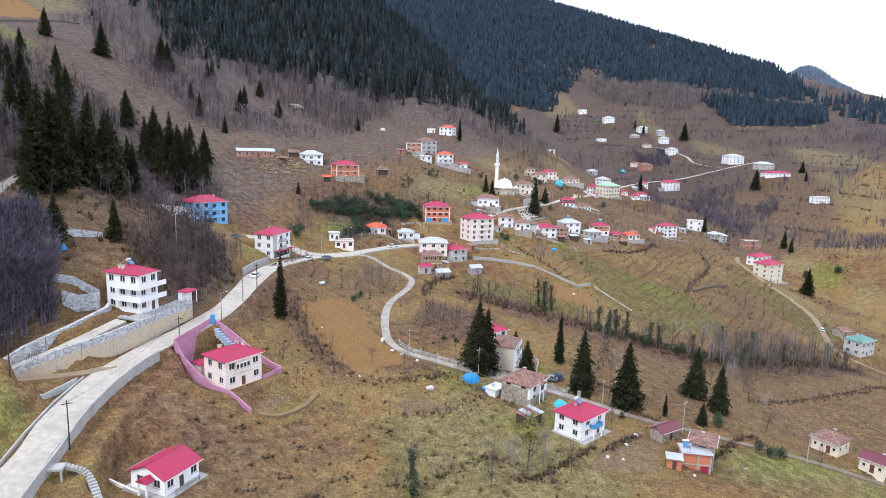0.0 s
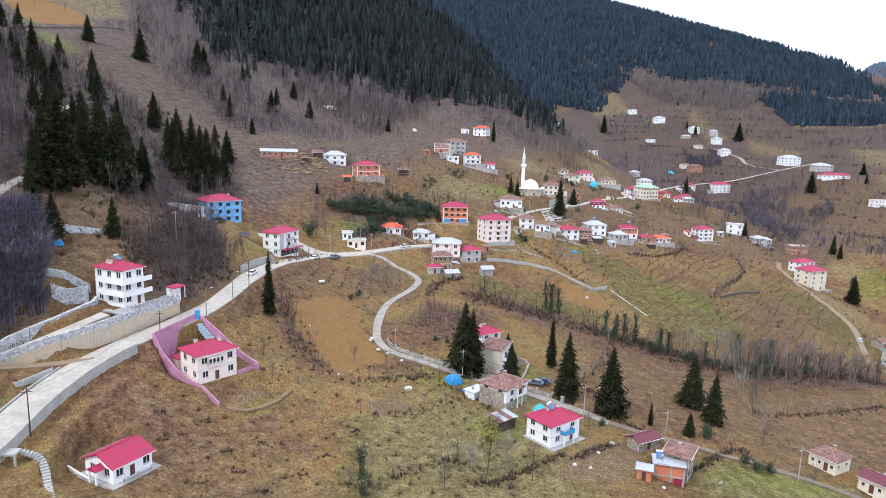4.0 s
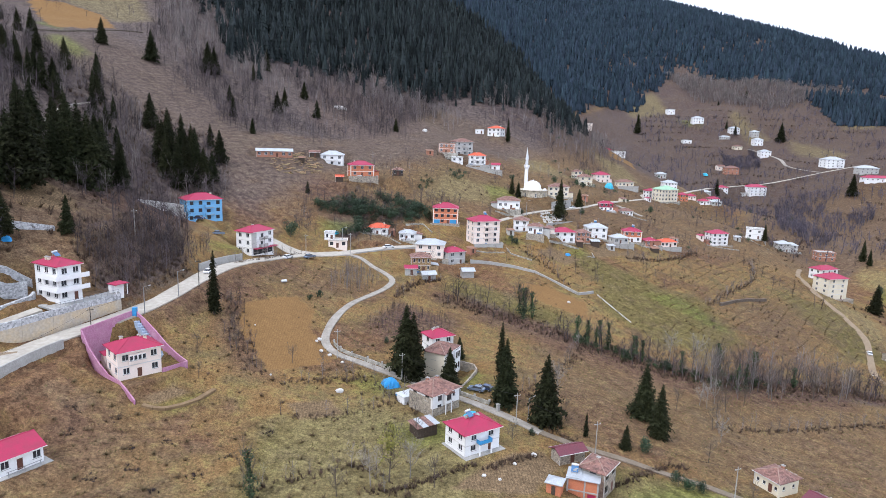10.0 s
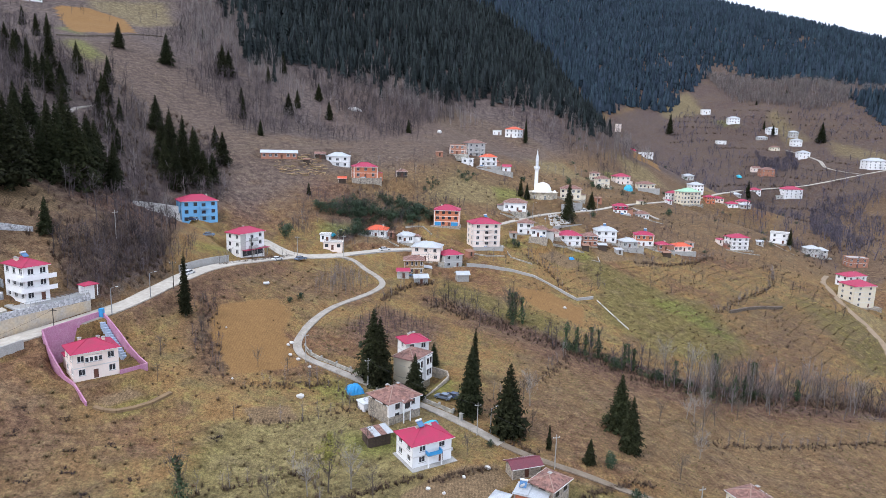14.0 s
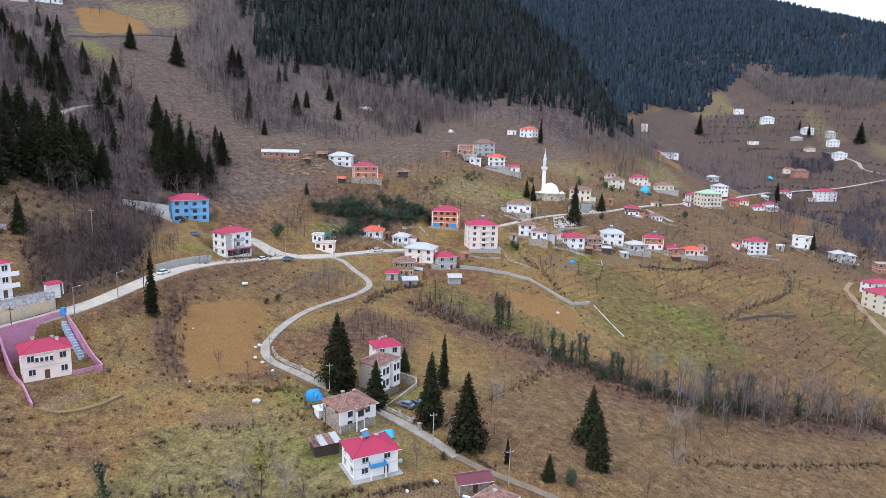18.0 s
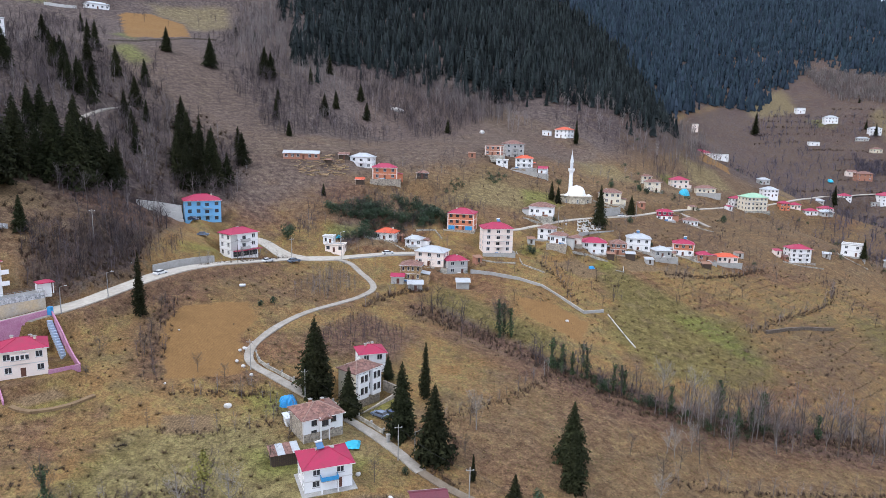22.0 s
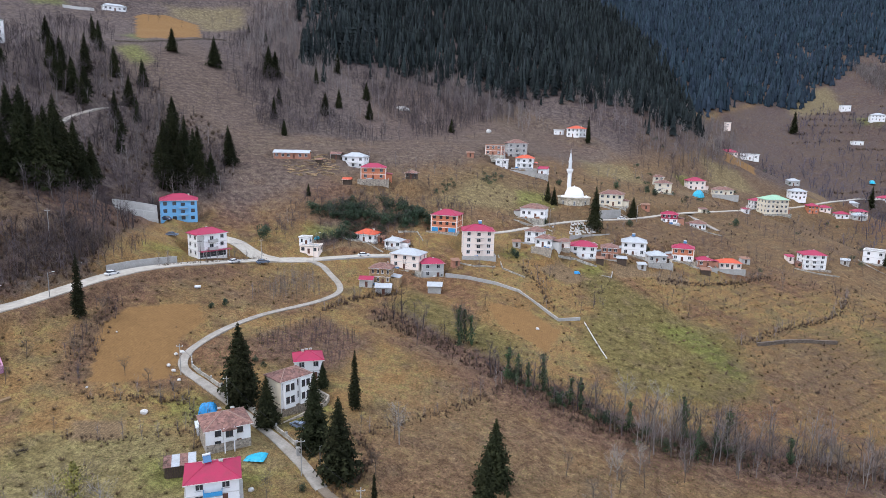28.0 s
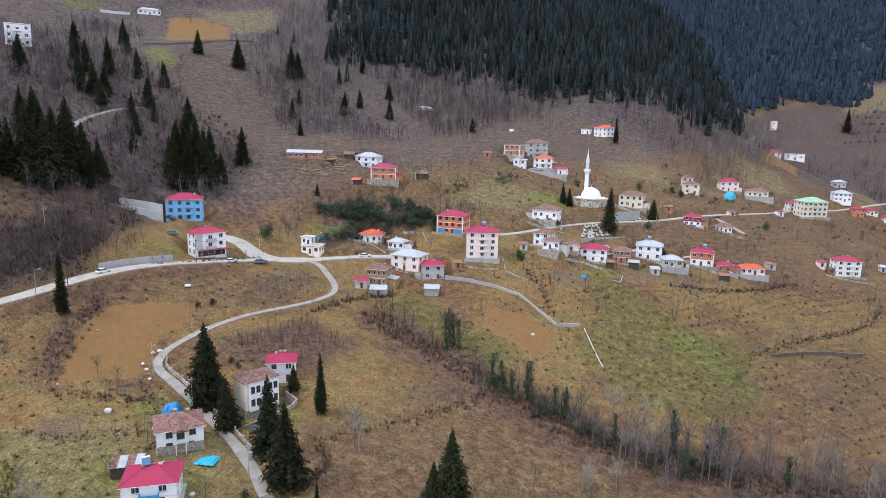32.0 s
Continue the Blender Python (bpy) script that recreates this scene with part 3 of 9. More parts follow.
plan("upC", (43.7, 386.1), (51.4, 386.3), 7, 39.6, 2, WHITE, CONCRETE, "white flat-roofed cube house", nf=2, ns=2, h=2.8, flat=1)
plan("upD", (54.6, 388.0), (65.4, 387.8), 8, 40.9, 2, WHITE, ROOF_ORANGE, "white house with orange-red roof and wide windows", nf=3, ns=2, h=2.8, bal=1)
plan("upE", (67.6, 384.6), (73.2, 383.4), 6, 35.6, 1, WHITE, ROOF_RED, "small pale shed with red roof", nf=1, ns=0, h=3, gable=1)
plan("high", (79.0, 494.5), (88.4, 487.8), 9, 57.9, 2, WHITE, ROOF_ORANGE, "white house with orange-red roof below the spruce wood", nf=3, ns=2, h=2.8)
plan("highshed", (70.0, 497.0), (77.0, 495.6), 6, 56.6, 1, WHITE, CONCRETE, "pale flat-roofed shed beside the high house", nf=2, ns=0, h=3.0, flat=1)
plan("rpink", (253.0, 330.6), (267.0, 333.8), 12, -19.8, 4, CREAM, ROOF_RED, "cream four-storey house with crimson roof and grey stair strip", nf=2, ns=2, h=2.9)
plan("rpinkb", (262.0, 352.0), (276.0, 356.0), 9, -19.0, 2, WHITE, ROOF_RED, "white house with crimson roof and open upper terrace", nf=3, ns=2, h=2.9)
plan("rbrick", (301.0, 415.0), (314.0, 412.8), 9, -19.5, 2, BRICK, CONCRETE, "red brick house with flat concrete roof", nf=3, ns=2, h=3, flat=1)
plan("rgrey", (280.0, 428.0), (290.0, 427.0), 8, -16.0, 2, GREYW, ROOF_GREY, "grey plaster house with pale sheet roof", nf=2, ns=1, h=3)
plan("teal", (216.0, 223.6), (227.0, 226.6), 9, -32.6, 2, GREYW, ROOF_TEAL, "grey-green two-storey house with teal roof beside the track", nf=3, ns=2, h=3.4)
plan("tealhut", (222.0, 241.0), (229.0, 242.0), 6, -33.0, 1, STONEW, ROOF_BROWN, "old stone hut with maroon roof", nf=1, ns=0, h=2.8, gable=1)
plan("far4", (391.2, 673.2), (412.7, 676.7), 13.6, 4.9, 3, WHITE, ROOF_RED, "white three-storey house with crimson roof across the valley", nf=4, ns=2, h=3.11, bal=1)
plan("farorange", (400.1, 746.0), (415.9, 745.1), 11.9, 21.4, 2, BRICK, ROOF_BROWN, "orange block house across the valley", nf=3, ns=2, h=3.56)
plan("farpink", (208.0, 643.6), (226.0, 642.0), 12, 40.9, 2, PINKW, ROOF_RED, "pink two-storey house with red roof on the far slope", nf=4, ns=2, h=3.4)
plan("farcube", (233.0, 667.0), (249.0, 665.6), 10, 38.9, 1, WHITE, CONCRETE, "white flat-roofed house on the far slope", nf=3, ns=1, h=4.5, flat=1)
plan("tower", (237.8, 780.8), (245.3, 779.7), 7.6, 68.5, 2, PINKW, CONCRETE, "narrow pink block standing on the far slope", nf=1, ns=1, h=4.33, flat=1)
plan("ham1", (414, 969), (426, 969), 11, 96.0, 1, WHITE, CONCRETE, "white flat-roofed house of the far hamlet", nf=3, ns=1, h=6, flat=1)
plan("ham2", (427, 909), (443, 908), 11, 83.0, 2, WHITE, ROOF_GREY, "white hamlet house with grey roof and dark veranda", nf=4, ns=1, h=3.2)
plan("ham3", (468, 880), (482, 879), 10, 70.0, 2, WHITE, ROOF_GREY, "white house in a row of the far hamlet", nf=4, ns=1, h=3)
plan("ham4", (491, 865), (502, 864), 9, 65.9, 2, GREYW, ROOF_GREY, "pale house in a row of the far hamlet", nf=3, ns=1, h=2.96)
plan("ham5", (388.0, 845.0), (400.0, 845.0), 10, 52.0, 1, WHITE, CONCRETE, "small white block of the far hamlet", nf=2, ns=1, h=4, flat=1)
plan("ham6", (468.6, 797.2), (482.7, 796.2), 11.0, 41.0, 2, WHITE, ROOF_GREY, "white hamlet house above the bend in the road", nf=3, ns=1, h=3.00)
plan("bwa", (495.9, 706.9), (518.4, 706.9), 15.0, 35.8, 3, WHITE, ROOF_GREY, "pale blue-white three-storey house on the far road", nf=4, ns=2, h=2.99, bal=1)
plan("bwb", (507.0, 664.9), (528.6, 664.9), 12.6, 29.0, 2, GREYW, ROOF_GREY, "pale two-storey house on the far road", nf=4, ns=1, h=2.87)
plan("bwc", (482.2, 623.2), (513.4, 619.7), 10.4, 21.2, 1, WHITE, ROOF_RED, "long low white house with pink roof on the far road", nf=6, ns=1, h=3.47)
plan("mid1", (160.0, 474.0), (172.0, 475.6), 10, 26.0, 2, PINKW, ROOF_RED, "pink house with red roof above the tarpaulin field", nf=3, ns=2, h=2.9)
plan("mid2", (175.0, 467.0), (188.0, 468.0), 8, 21.5, 1, CREAM, ROOF_BROWN, "low cream house with brown roof and white porch", nf=4, ns=1, h=3.4)
plan("mid3", (135.0, 430.0), (145.0, 430.0), 8, 27.0, 2, CREAM, ROOF_BROWN, "old cream house with brown roof on the slope", nf=2, ns=1, h=2.8)
plan("v1", (243.0, 545.0), (255.0, 545.4), 10, 16.4, 2, WHITE, ROOF_GREY, "white house with pale roof above the far lane", nf=4, ns=1, h=2.8)
plan("v2", (252.0, 532.0), (260.0, 532.4), 8, 7.4, 2, ORANGEW, ROOF_RED, "orange house with red roof at the village's far end", nf=3, ns=1, h=2.7)
plan("v3", (263.0, 541.0), (271.0, 541.0), 8, 5.8, 1, PINKW, ROOF_RED, "low pink house with red roof at the village's far end", nf=3, ns=1, h=3)
plan("v4", (273.5, 539.0), (283.0, 539.4), 8, 1.8, 1, WHITE, ROOF_RED, "low white house with red roof at the village's far end", nf=3, ns=1, h=3)
plan("v5", (287.0, 546.0), (297.0, 546.0), 8, 0.6, 1, GREYW, ROOF_GREY, "grey house with sheet roof at the village's far end", nf=3, ns=1, h=3)
plan("v6", (344.5, 650.2), (355.6, 650.2), 9.0, 5.4, 2, WHITE, ROOF_RED, "white house with red roof beside the far road", nf=3, ns=1, h=2.81)
plan("hillhouse", (-257.0, 459.0), (-246.0, 471.5), 8, 138.6, 1, WHITE, ROOF_GREY, "long white farm building at the top of the fields", nf=5, ns=1, h=3.6)
plan("hillwhite", (-189.0, 286.5), (-181.0, 295.5), 9, 101.5, 3, WHITE, CONCRETE, "white flat-roofed house high on the wooded slope", nf=3, ns=2, h=3.4, flat=1, bal=1)
plan("porchhouse", (186.0, 640.0), (199.0, 641.0), 10, 45.5, 1, WHITE, ROOF_GREY, "low white house with grey roof beside the pink far house", nf=4, ns=1, h=3.8)
plan("oldcream", (135.5, 447.0), (142.5, 447.5), 6, 29.4, 2, CREAM, ROOF_BROWN, "old stone house with dull roof on the slope", nf=2, ns=1, h=2.4)
plan("greysmall", (252.0, 585.0), (261.5, 586.0), 7, 21.6, 1, GREYW, ROOF_GREY, "small grey house above the far lane", nf=3, ns=1, h=4)
plan("greyrow", (294.5, 581.0), (304.0, 582.0), 7, 6.2, 1, GREYW, ROOF_GREY, "low grey house at the village's far end", nf=3, ns=1, h=3.4)
plan("pinkrow", (294.0, 564.0), (305.0, 565.0), 8, 1.6, 2, PINKW, ROOF_RED, "pale house with pink roof at the village's far end", nf=3, ns=1, h=2.5)
plan("gablefar", (399.0, 766.0), (409.0, 766.0), 8, 22.4, 1, PINKW, ROOF_BROWN, "pale house with pinkish gable across the valley", nf=2, ns=1, h=5, gable=1)
plan("kioskfar", (383.0, 673.0), (391.0, 674.0), 6, -1.6, 1, GREYW, CONCRETE, "small grey outbuilding beside the white far house", nf=2, ns=1, h=3.6, flat=1)
plan("beigefar", (453.0, 834.0), (465.0, 835.0), 8, 46.0, 1, CREAM, ROOF_BROWN, "low beige house of the far hamlet", nf=3, ns=1, h=4)
plan("whitefar", (484.0, 843.0), (497.0, 843.0), 10, 55.5, 2, WHITE, ROOF_GREY, "white two-storey house of the far hamlet", nf=3, ns=1, h=3.8)
plan("longfar", (450.0, 867.0), (464.0, 868.0), 7, 58.0, 1, GREYW, ROOF_GREY, "long low grey house of the far hamlet", nf=4, ns=1, h=3.4)
plan("valleyhouse", (475.5, 540.0), (492.5, 539.0), 10, 2.6, 2, WHITE, CONCRETE, "white flat-roofed house alone on the valley side", nf=5, ns=1, h=3.0, flat=1)
plan("tinhouse", (289.0, 432.0), (297.0, 430.0), 7, -17.6, 2, GREYW, ROOF_GREY, "grey house with rounded pale sheet roof", nf=2, ns=1, h=2.7)
plan("mosque", (79.6, 351.8), (96.8, 351.8), 15, 27.0, 1, CREAM, CONCRETE, "mosque", h=6.5)
pad(-63.5, 152.5, 8.5, 3.2, math.radians(58), 12.7)
pad(-47.4, 138.0, 9.4, 6.4, math.radians(-40), 0.0, 1.3, True)
pad(-74, 236.5, 10, 4.6, math.radians(28), 17.3, 3.0)
pad(-79.5, 121.5, 3.4, 2.4, math.radians(20), 6.2, 1.2)
BACK_LINE = [(-73.4, 147.0, 15.2), (-73.9, 146.0, 14.4), (-78.4, 138.9, 13.0), (-82.5, 133.9, 11.8), (-85.8, 132.2, 10.5), (-89.0, 129.8, 8.6), (-96.5, 125.8, 7.4)]
DRIVE_LINE = [(-70.2, 142.6, 12.3), (-74.7, 137.2, 11.0), (-79.7, 132.4, 9.5), (-84.0, 130.2, 8.1), (-88.2, 127.4, 6.8), (-96, 123.6, 5.4)]
for (x0, y0, z0), (x1, y1, z1) in zip(DRIVE_LINE, DRIVE_LINE[1:]):
    pad((x0 + x1) / 2, (y0 + y1) / 2, math.hypot(x1 - x0, y1 - y0) / 2, 1.3, math.atan2(y1 - y0, x1 - x0), (z0 + z1) / 2 - 0.7, 1.6, True)
for (x0, y0, z0), (x1, y1, z1) in zip(BACK_LINE, BACK_LINE[1:]):
    d = math.hypot(x1 - x0, y1 - y0)
    pad((x0 + x1) / 2 + (y1 - y0) / d * 3.0, (y0 + y1) / 2 - (x1 - x0) / d * 3.0, d / 2 + 0.6, 2.2, math.atan2(y1 - y0, x1 - x0), (z0 + z1) / 2 - 0.5, 3.0)
pad(-58.5, 103.0, 5.5, 5.2, math.radians(54), -4.6)

# ---- the ground, one sheet from the valley to the far ridges ----
PLOUGHED = [[(-32, 175), (-19, 192), (-13, 185), (-12, 172), (-4, 155), (-19, 146), (-23, 153), (-29, 161)],
            [(60, 246), (76, 247), (88, 239), (84, 222), (67, 233)],
            [(-237, 468), (-222, 487), (-198, 487), (-176, 454), (-191, 404)], [(196, 556), (222, 560), (226, 590), (204, 584)],
            [(106, 303), (121, 312), (122, 301), (108, 293)], [(76, 282), (86, 292), (97, 284), (88, 276)],
            [(23, 103.5), (29, 110), (36, 116), (43.7, 120.5), (47.5, 115.5), (38.6, 102.6)], [(-12, 133), (-3, 137), (1, 131), (-8, 127)],
            [(150, 440), (172, 447), (168, 462), (150, 455)], [(262, 575), (292, 570), (285, 610), (262, 605)],
            [(122, 305), (136, 315), (140, 304), (126, 297)], [(-90, 176), (-80, 190), (-92, 196), (-99, 182)], [(-6, 268), (12, 273), (10, 278), (-4, 277)],
            [(-41.5, 126.5), (-37.0, 132.5), (-33.5, 131.5), (-38.5, 125.0)]]
GREENS = [[(121, 262), (127, 264), (135, 267), (143, 256), (149, 239), (145, 238), (134, 248), (125, 254)], [(96, 296), (104, 300), (100, 290), (92, 288)], [(10, 126), (22, 128), (36, 130), (34, 124), (16, 118)],
          [(60, 107), (74, 114), (88, 115), (95, 110), (79, 104), (61, 103)], [(-37.5, 125.5), (-33, 131), (-30.5, 129.5), (-35.5, 124)],
          [(-52, 214), (-44, 226), (-41, 220), (-48, 208)], [(-20, 270), (-8, 275), (-8, 282), (-22, 280)], [(62, 340), (80, 345), (78, 362), (60, 356)],
          [(-88, 92), (-79, 92), (-78, 112), (-86, 116)], [(165, 470), (176, 480), (162, 498), (152, 486)], [(-203, 405), (-186, 402), (-190, 418), (-206, 422)],
          [(-178, 369), (-179, 388), (-156, 372), (-157, 355)], [(-298, 430), (-286, 455), (-278, 446), (-288, 425)], [(300, 330), (330, 345), (322, 365), (295, 350)], [(28, 146), (38, 150), (36, 160), (30, 158)],
          [(6, 140), (14, 145), (8, 152), (0, 147)], [(88, 100), (96, 104), (92, 96)], [(416, 940), (446, 930), (440, 905), (420, 910)], [(70, 292), (66, 284), (60, 286), (64, 296)]]
WOODED = [[(-300, 60), (-84, 84), (-92, 118), (-86, 150), (-80, 172), (-56, 196), (-62, 232), (-76, 258), (-60, 274), (-66, 300), (-84, 330), (-300, 380)],
          [(-66, 200), (-56, 200), (-49, 184), (-55, 166), (-60, 154), (-66, 160), (-76, 170)],
          [(-300, 380), (-90, 336), (-60, 360), (-20, 375), (10, 420), (20, 470), (40, 525), (100, 500), (130, 470), (190, 560), (215, 700), (150, 900), (-300, 900)],
          [(36, 226), (44, 207), (80, 190), (104, 184), (118, 182), (160, 186), (200, 198), (195, 208), (150, 203), (118, 198), (84, 202), (56, 214)],
          [(4, 184), (14, 208), (30, 196), (28, 180), (10, 178)], [(-12, 262), (-22, 292), (0, 312), (14, 312), (22, 298), (4, 284)],
          [(300, 380), (420, 470), (700, 700), (1000, 800), (1500, 1000), (1500, 2400), (300, 2400), (460, 1150), (380, 960), (520, 900), (440, 700), (330, 560), (250, 430)]]
SPRUCE = [[(-103, 454), (-84, 484), (-56, 507), (-26, 520), (10, 525), (39, 527), (60, 548), (90, 550), (123, 571), (158, 550), (182, 580), (196, 640), (204, 740), (196, 860), (150, 980), (-180, 980), (-168, 592), (-132, 530)]]
WOODED.append([(120, 440), (200, 480), (250, 560), (330, 590), (430, 560), (620, 600), (1200, 900), (900, 1200), (500, 1150), (300, 930), (200, 760), (215, 640), (180, 560)])
TERRACE_SIDE = [(-102, 150), (-93, 164), (-86, 153), (-84.5, 146), (-83, 143), (-85, 139), (-92, 130), (-104, 126)]
WOODED.append(TERRACE_SIDE)
# open grass among the woods of the left slope
OPEN = [[(-90, 220), (-60, 226), (-54, 246), (-72, 246), (-92, 238)], [(-100, 150), (-78, 158), (-70, 170), (-70, 196), (-92, 200), (-102, 180)], [(-169, 391), (-169, 425), (-150, 450), (-139, 400), (-118, 386), (-97, 372), (-72, 348), (-68, 318), (-100, 311), (-123, 334), (-145, 364)], [(-243, 472), (-205, 396), (-178, 365), (-150, 352), (-152, 380), (-165, 400), (-160, 495), (-185, 550), (-215, 545)], [(-66, 318), (-40, 300), (-20, 330), (-36, 342)]]
FAR_SPRUCE = [[(300, 930), (360, 960), (430, 1060), (500, 1140), (560, 1060), (640, 1010), (690, 960), (790, 930), (850, 960), (920, 1120), (1000, 1300), (1100, 1300), (1180, 1340), (1000, 1640), (760, 1850), (300, 1960), (-100, 1900), (-60, 1200), (-60, 960), (120, 960), (200, 760)],
              [(600, 840), (680, 790), (720, 800), (760, 850), (690, 930), (620, 960)]]
MOSSY_SLOPES = [[(96, 296), (110, 290), (128, 276), (154, 246), (150, 228), (128, 214), (108, 214), (98, 236), (100, 262), (92, 284)], [(-177, 444), (-200, 478), (-222, 496), (-211, 536), (-188, 526), (-168, 494)], [(96, 253), (117, 269), (149, 269), (152, 244), (129, 220), (107, 219), (94, 231)], [(28, 229), (47, 218), (68, 208), (80, 205), (75, 226), (55, 234), (35, 245)], [(200, 238), (228, 240), (236, 300), (206, 310)], [(24, 318), (60, 330), (74, 372), (40, 380), (22, 350)], [(-18, 94), (30, 92), (30, 128), (4, 136), (-16, 124)], [(50, 98), (100, 96), (104, 108), (56, 118)]]
BRACKEN = [[(-51, 418), (-42, 500), (10, 518), (37, 465), (-5, 389), (-29, 382)], [(-48, 152), (-32, 176), (-30, 196), (-22, 218), (-30, 226), (-42, 192), (-52, 168)], [(30, 215), (60, 200), (110, 184), (170, 192), (165, 183), (110, 174), (60, 190), (36, 204)], [(-38, 178), (-31, 180), (-20, 150), (-16, 142), (-26, 142), (-36, 158)], [(-64, 104), (-52, 118), (-46, 116), (-56, 100)], [(-50, 178), (-34, 184), (-36, 200), (-44, 196)], [(2, 182), (14, 210), (32, 198), (30, 178), (10, 174)], [(-86, 200), (-62, 206), (-60, 232), (-84, 232)], [(-36, 300), (-14, 296), (-10, 312), (-30, 320)], [(-50, 255), (-40, 262), (-48, 290), (-62, 280)]]
BROWN_SLOPES = [[(-100, 130), (-78, 150), (-66, 168), (-68, 200), (-96, 204), (-106, 170)], [(-60, 262), (20, 296), (60, 316), (150, 338), (240, 350), (330, 400), (300, 560), (220, 560), (120, 500), (40, 430), (-20, 372), (-70, 330)], [(158, 268), (193, 289), (206, 285), (185, 235), (166, 228), (155, 241)], [(44, 140), (58, 200), (110, 182), (175, 188), (190, 150), (120, 118), (80, 122)], [(-70, 300), (-60, 345), (-20, 372), (10, 418), (36, 500), (80, 520), (66, 430), (34, 410), (-8, 350), (-34, 300), (-50, 262)], [(-175, 350), (-170, 430), (-120, 400), (-66, 350), (-66, 312), (-100, 305)], [(-30, 196), (-14, 236), (4, 244), (2, 214), (-10, 190)], [(-60, 88), (-56, 124), (-36, 118), (-20, 92)], [(240, 400), (330, 560), (400, 640), (560, 620), (440, 460), (320, 380)]]
# pale grass of the open fields
PASTURES = [[(-232, 503), (-194, 548), (-171, 506), (-186, 472), (-198, 488), (-221, 488)], [(-179, 373), (-178, 388), (-159, 369), (-156, 358), (-168, 362)], [(508, 950), (515, 860), (481, 846), (492, 936)], [(351, 997), (421, 1055), (423, 985), (344, 927)], [(529, 840), (551, 749), (519, 725), (511, 796)],
            [(605, 852), (599, 825), (630, 810), (650, 840)], [(673, 826), (654, 785), (690, 780), (700, 810)], [(557, 636), (561, 543), (495, 477), (484, 522)], [(594, 729), (629, 633), (598, 580), (562, 660)], [(24, 318), (60, 330), (74, 352), (40, 360)], [(230, 250), (262, 300), (250, 330), (236, 300)], [(-10, 92), (28, 92), (36, 122), (4, 140), (-14, 124)], [(288, 300), (320, 306), (318, 324), (300, 318)], [(304, 352), (322, 364), (318, 392), (300, 372)],
            [(22, 126), (36, 128), (34, 140), (12, 152), (4, 146)], [(56, 100), (98, 98), (100, 108), (58, 114)], [(96, 414), (133, 440), (120, 470), (90, 450)], [(180, 505), (215, 520), (205, 548), (178, 540)]]
# the dull brown open slope above the village
HEATH = [[(-320, 262), (-76, 258), (-48, 276), (-30, 312), (10, 350), (50, 400), (96, 440), (130, 500), (60, 560), (-320, 700)]]
# slopes worked into narrow terraces
TERRACED = [[(-175, 350), (-170, 430), (-120, 400), (-66, 350), (-20, 372), (10, 418), (36, 470), (80, 500), (100, 430), (60, 390), (0, 350), (-66, 305), (-100, 305)], [(130, 205), (240, 200), (262, 330), (200, 350), (160, 330), (130, 290)], [(60, 330), (120, 370), (200, 480), (330, 600), (420, 640), (330, 420), (240, 400), (150, 340)], [(340, 900), (520, 950), (620, 800), (560, 560), (440, 480), (400, 640)]]
GULLY = [(29, 223), (38, 216), (48, 210.5), (57, 208), (66, 204), (76, 198), (84, 196), (94, 193), (104, 190), (116, 189), (128, 191), (140, 193), (153, 195), (172, 199), (190, 202)]


def cover(x, y, polys, soft):
    return np.max([inside(x, y, p, soft) for p in polys], axis=0)


us = np.unique(np.concatenate([np.linspace(-3.9, 3.9, 480), np.linspace(math.asinh(-138 / 150), math.asinh(-74 / 150), 72)]))
vs = np.unique(np.concatenate([np.linspace(-1.75, 3.25, 430), np.linspace(math.asinh(-128 / 200), math.asinh(-74 / 200), 54)]))
gx, gy = np.meshgrid(40 + 150 * np.sinh(us), 230 + 200 * np.sinh(vs), indexing="ij")
fx, fy = gx.ravel(), gy.ravel()
fz = ground_z(fx, fy)
n_row = len(vs)
ii, jj = np.meshgrid(np.arange(len(us) - 1), np.arange(n_row - 1), indexing="ij")
q0 = (ii * n_row + jj).ravel()
tri_a = np.stack([q0, q0 + n_row, q0 + n_row + 1], 1)
tri_b = np.stack([q0, q0 + n_row + 1, q0 + 1], 1)
# the furrows of ploughed earth and the litter below the trees are kept as painted masks on the sheet
masks = {"plough": cover(fx, fy, PLOUGHED[:4], 1.3), "plot": cover(fx, fy, PLOUGHED[4:], 1.6), "heath": cover(fx, fy, HEATH, 14.0), "pasture": cover(fx, fy, PASTURES, 7.0), "terrace": cover(fx, fy, TERRACED, 16.0), "green": cover(fx, fy, GREENS, 4.0), "litter": cover(fx, fy, WOODED + SPRUCE + FAR_SPRUCE, 9.0), "brown": cover(fx, fy, BROWN_SLOPES, 14.0), "moss": cover(fx, fy, MOSSY_SLOPES, 6.0)}
gul, _ = near_line(fx, fy, np.array(GULLY, float), np.zeros(len(GULLY)))
masks["litter"] = np.maximum(masks["litter"] * (1 - 0.2 * cover(fx, fy, OPEN, 8.0)), 0)
masks["litter"] = masks["litter"] * np.where((fx > 130) & (fy > 400), 0.7, 1)
masks["bracken"] = np.maximum(ease(8, 2, gul), cover(fx, fy, BRACKEN, 5.0))


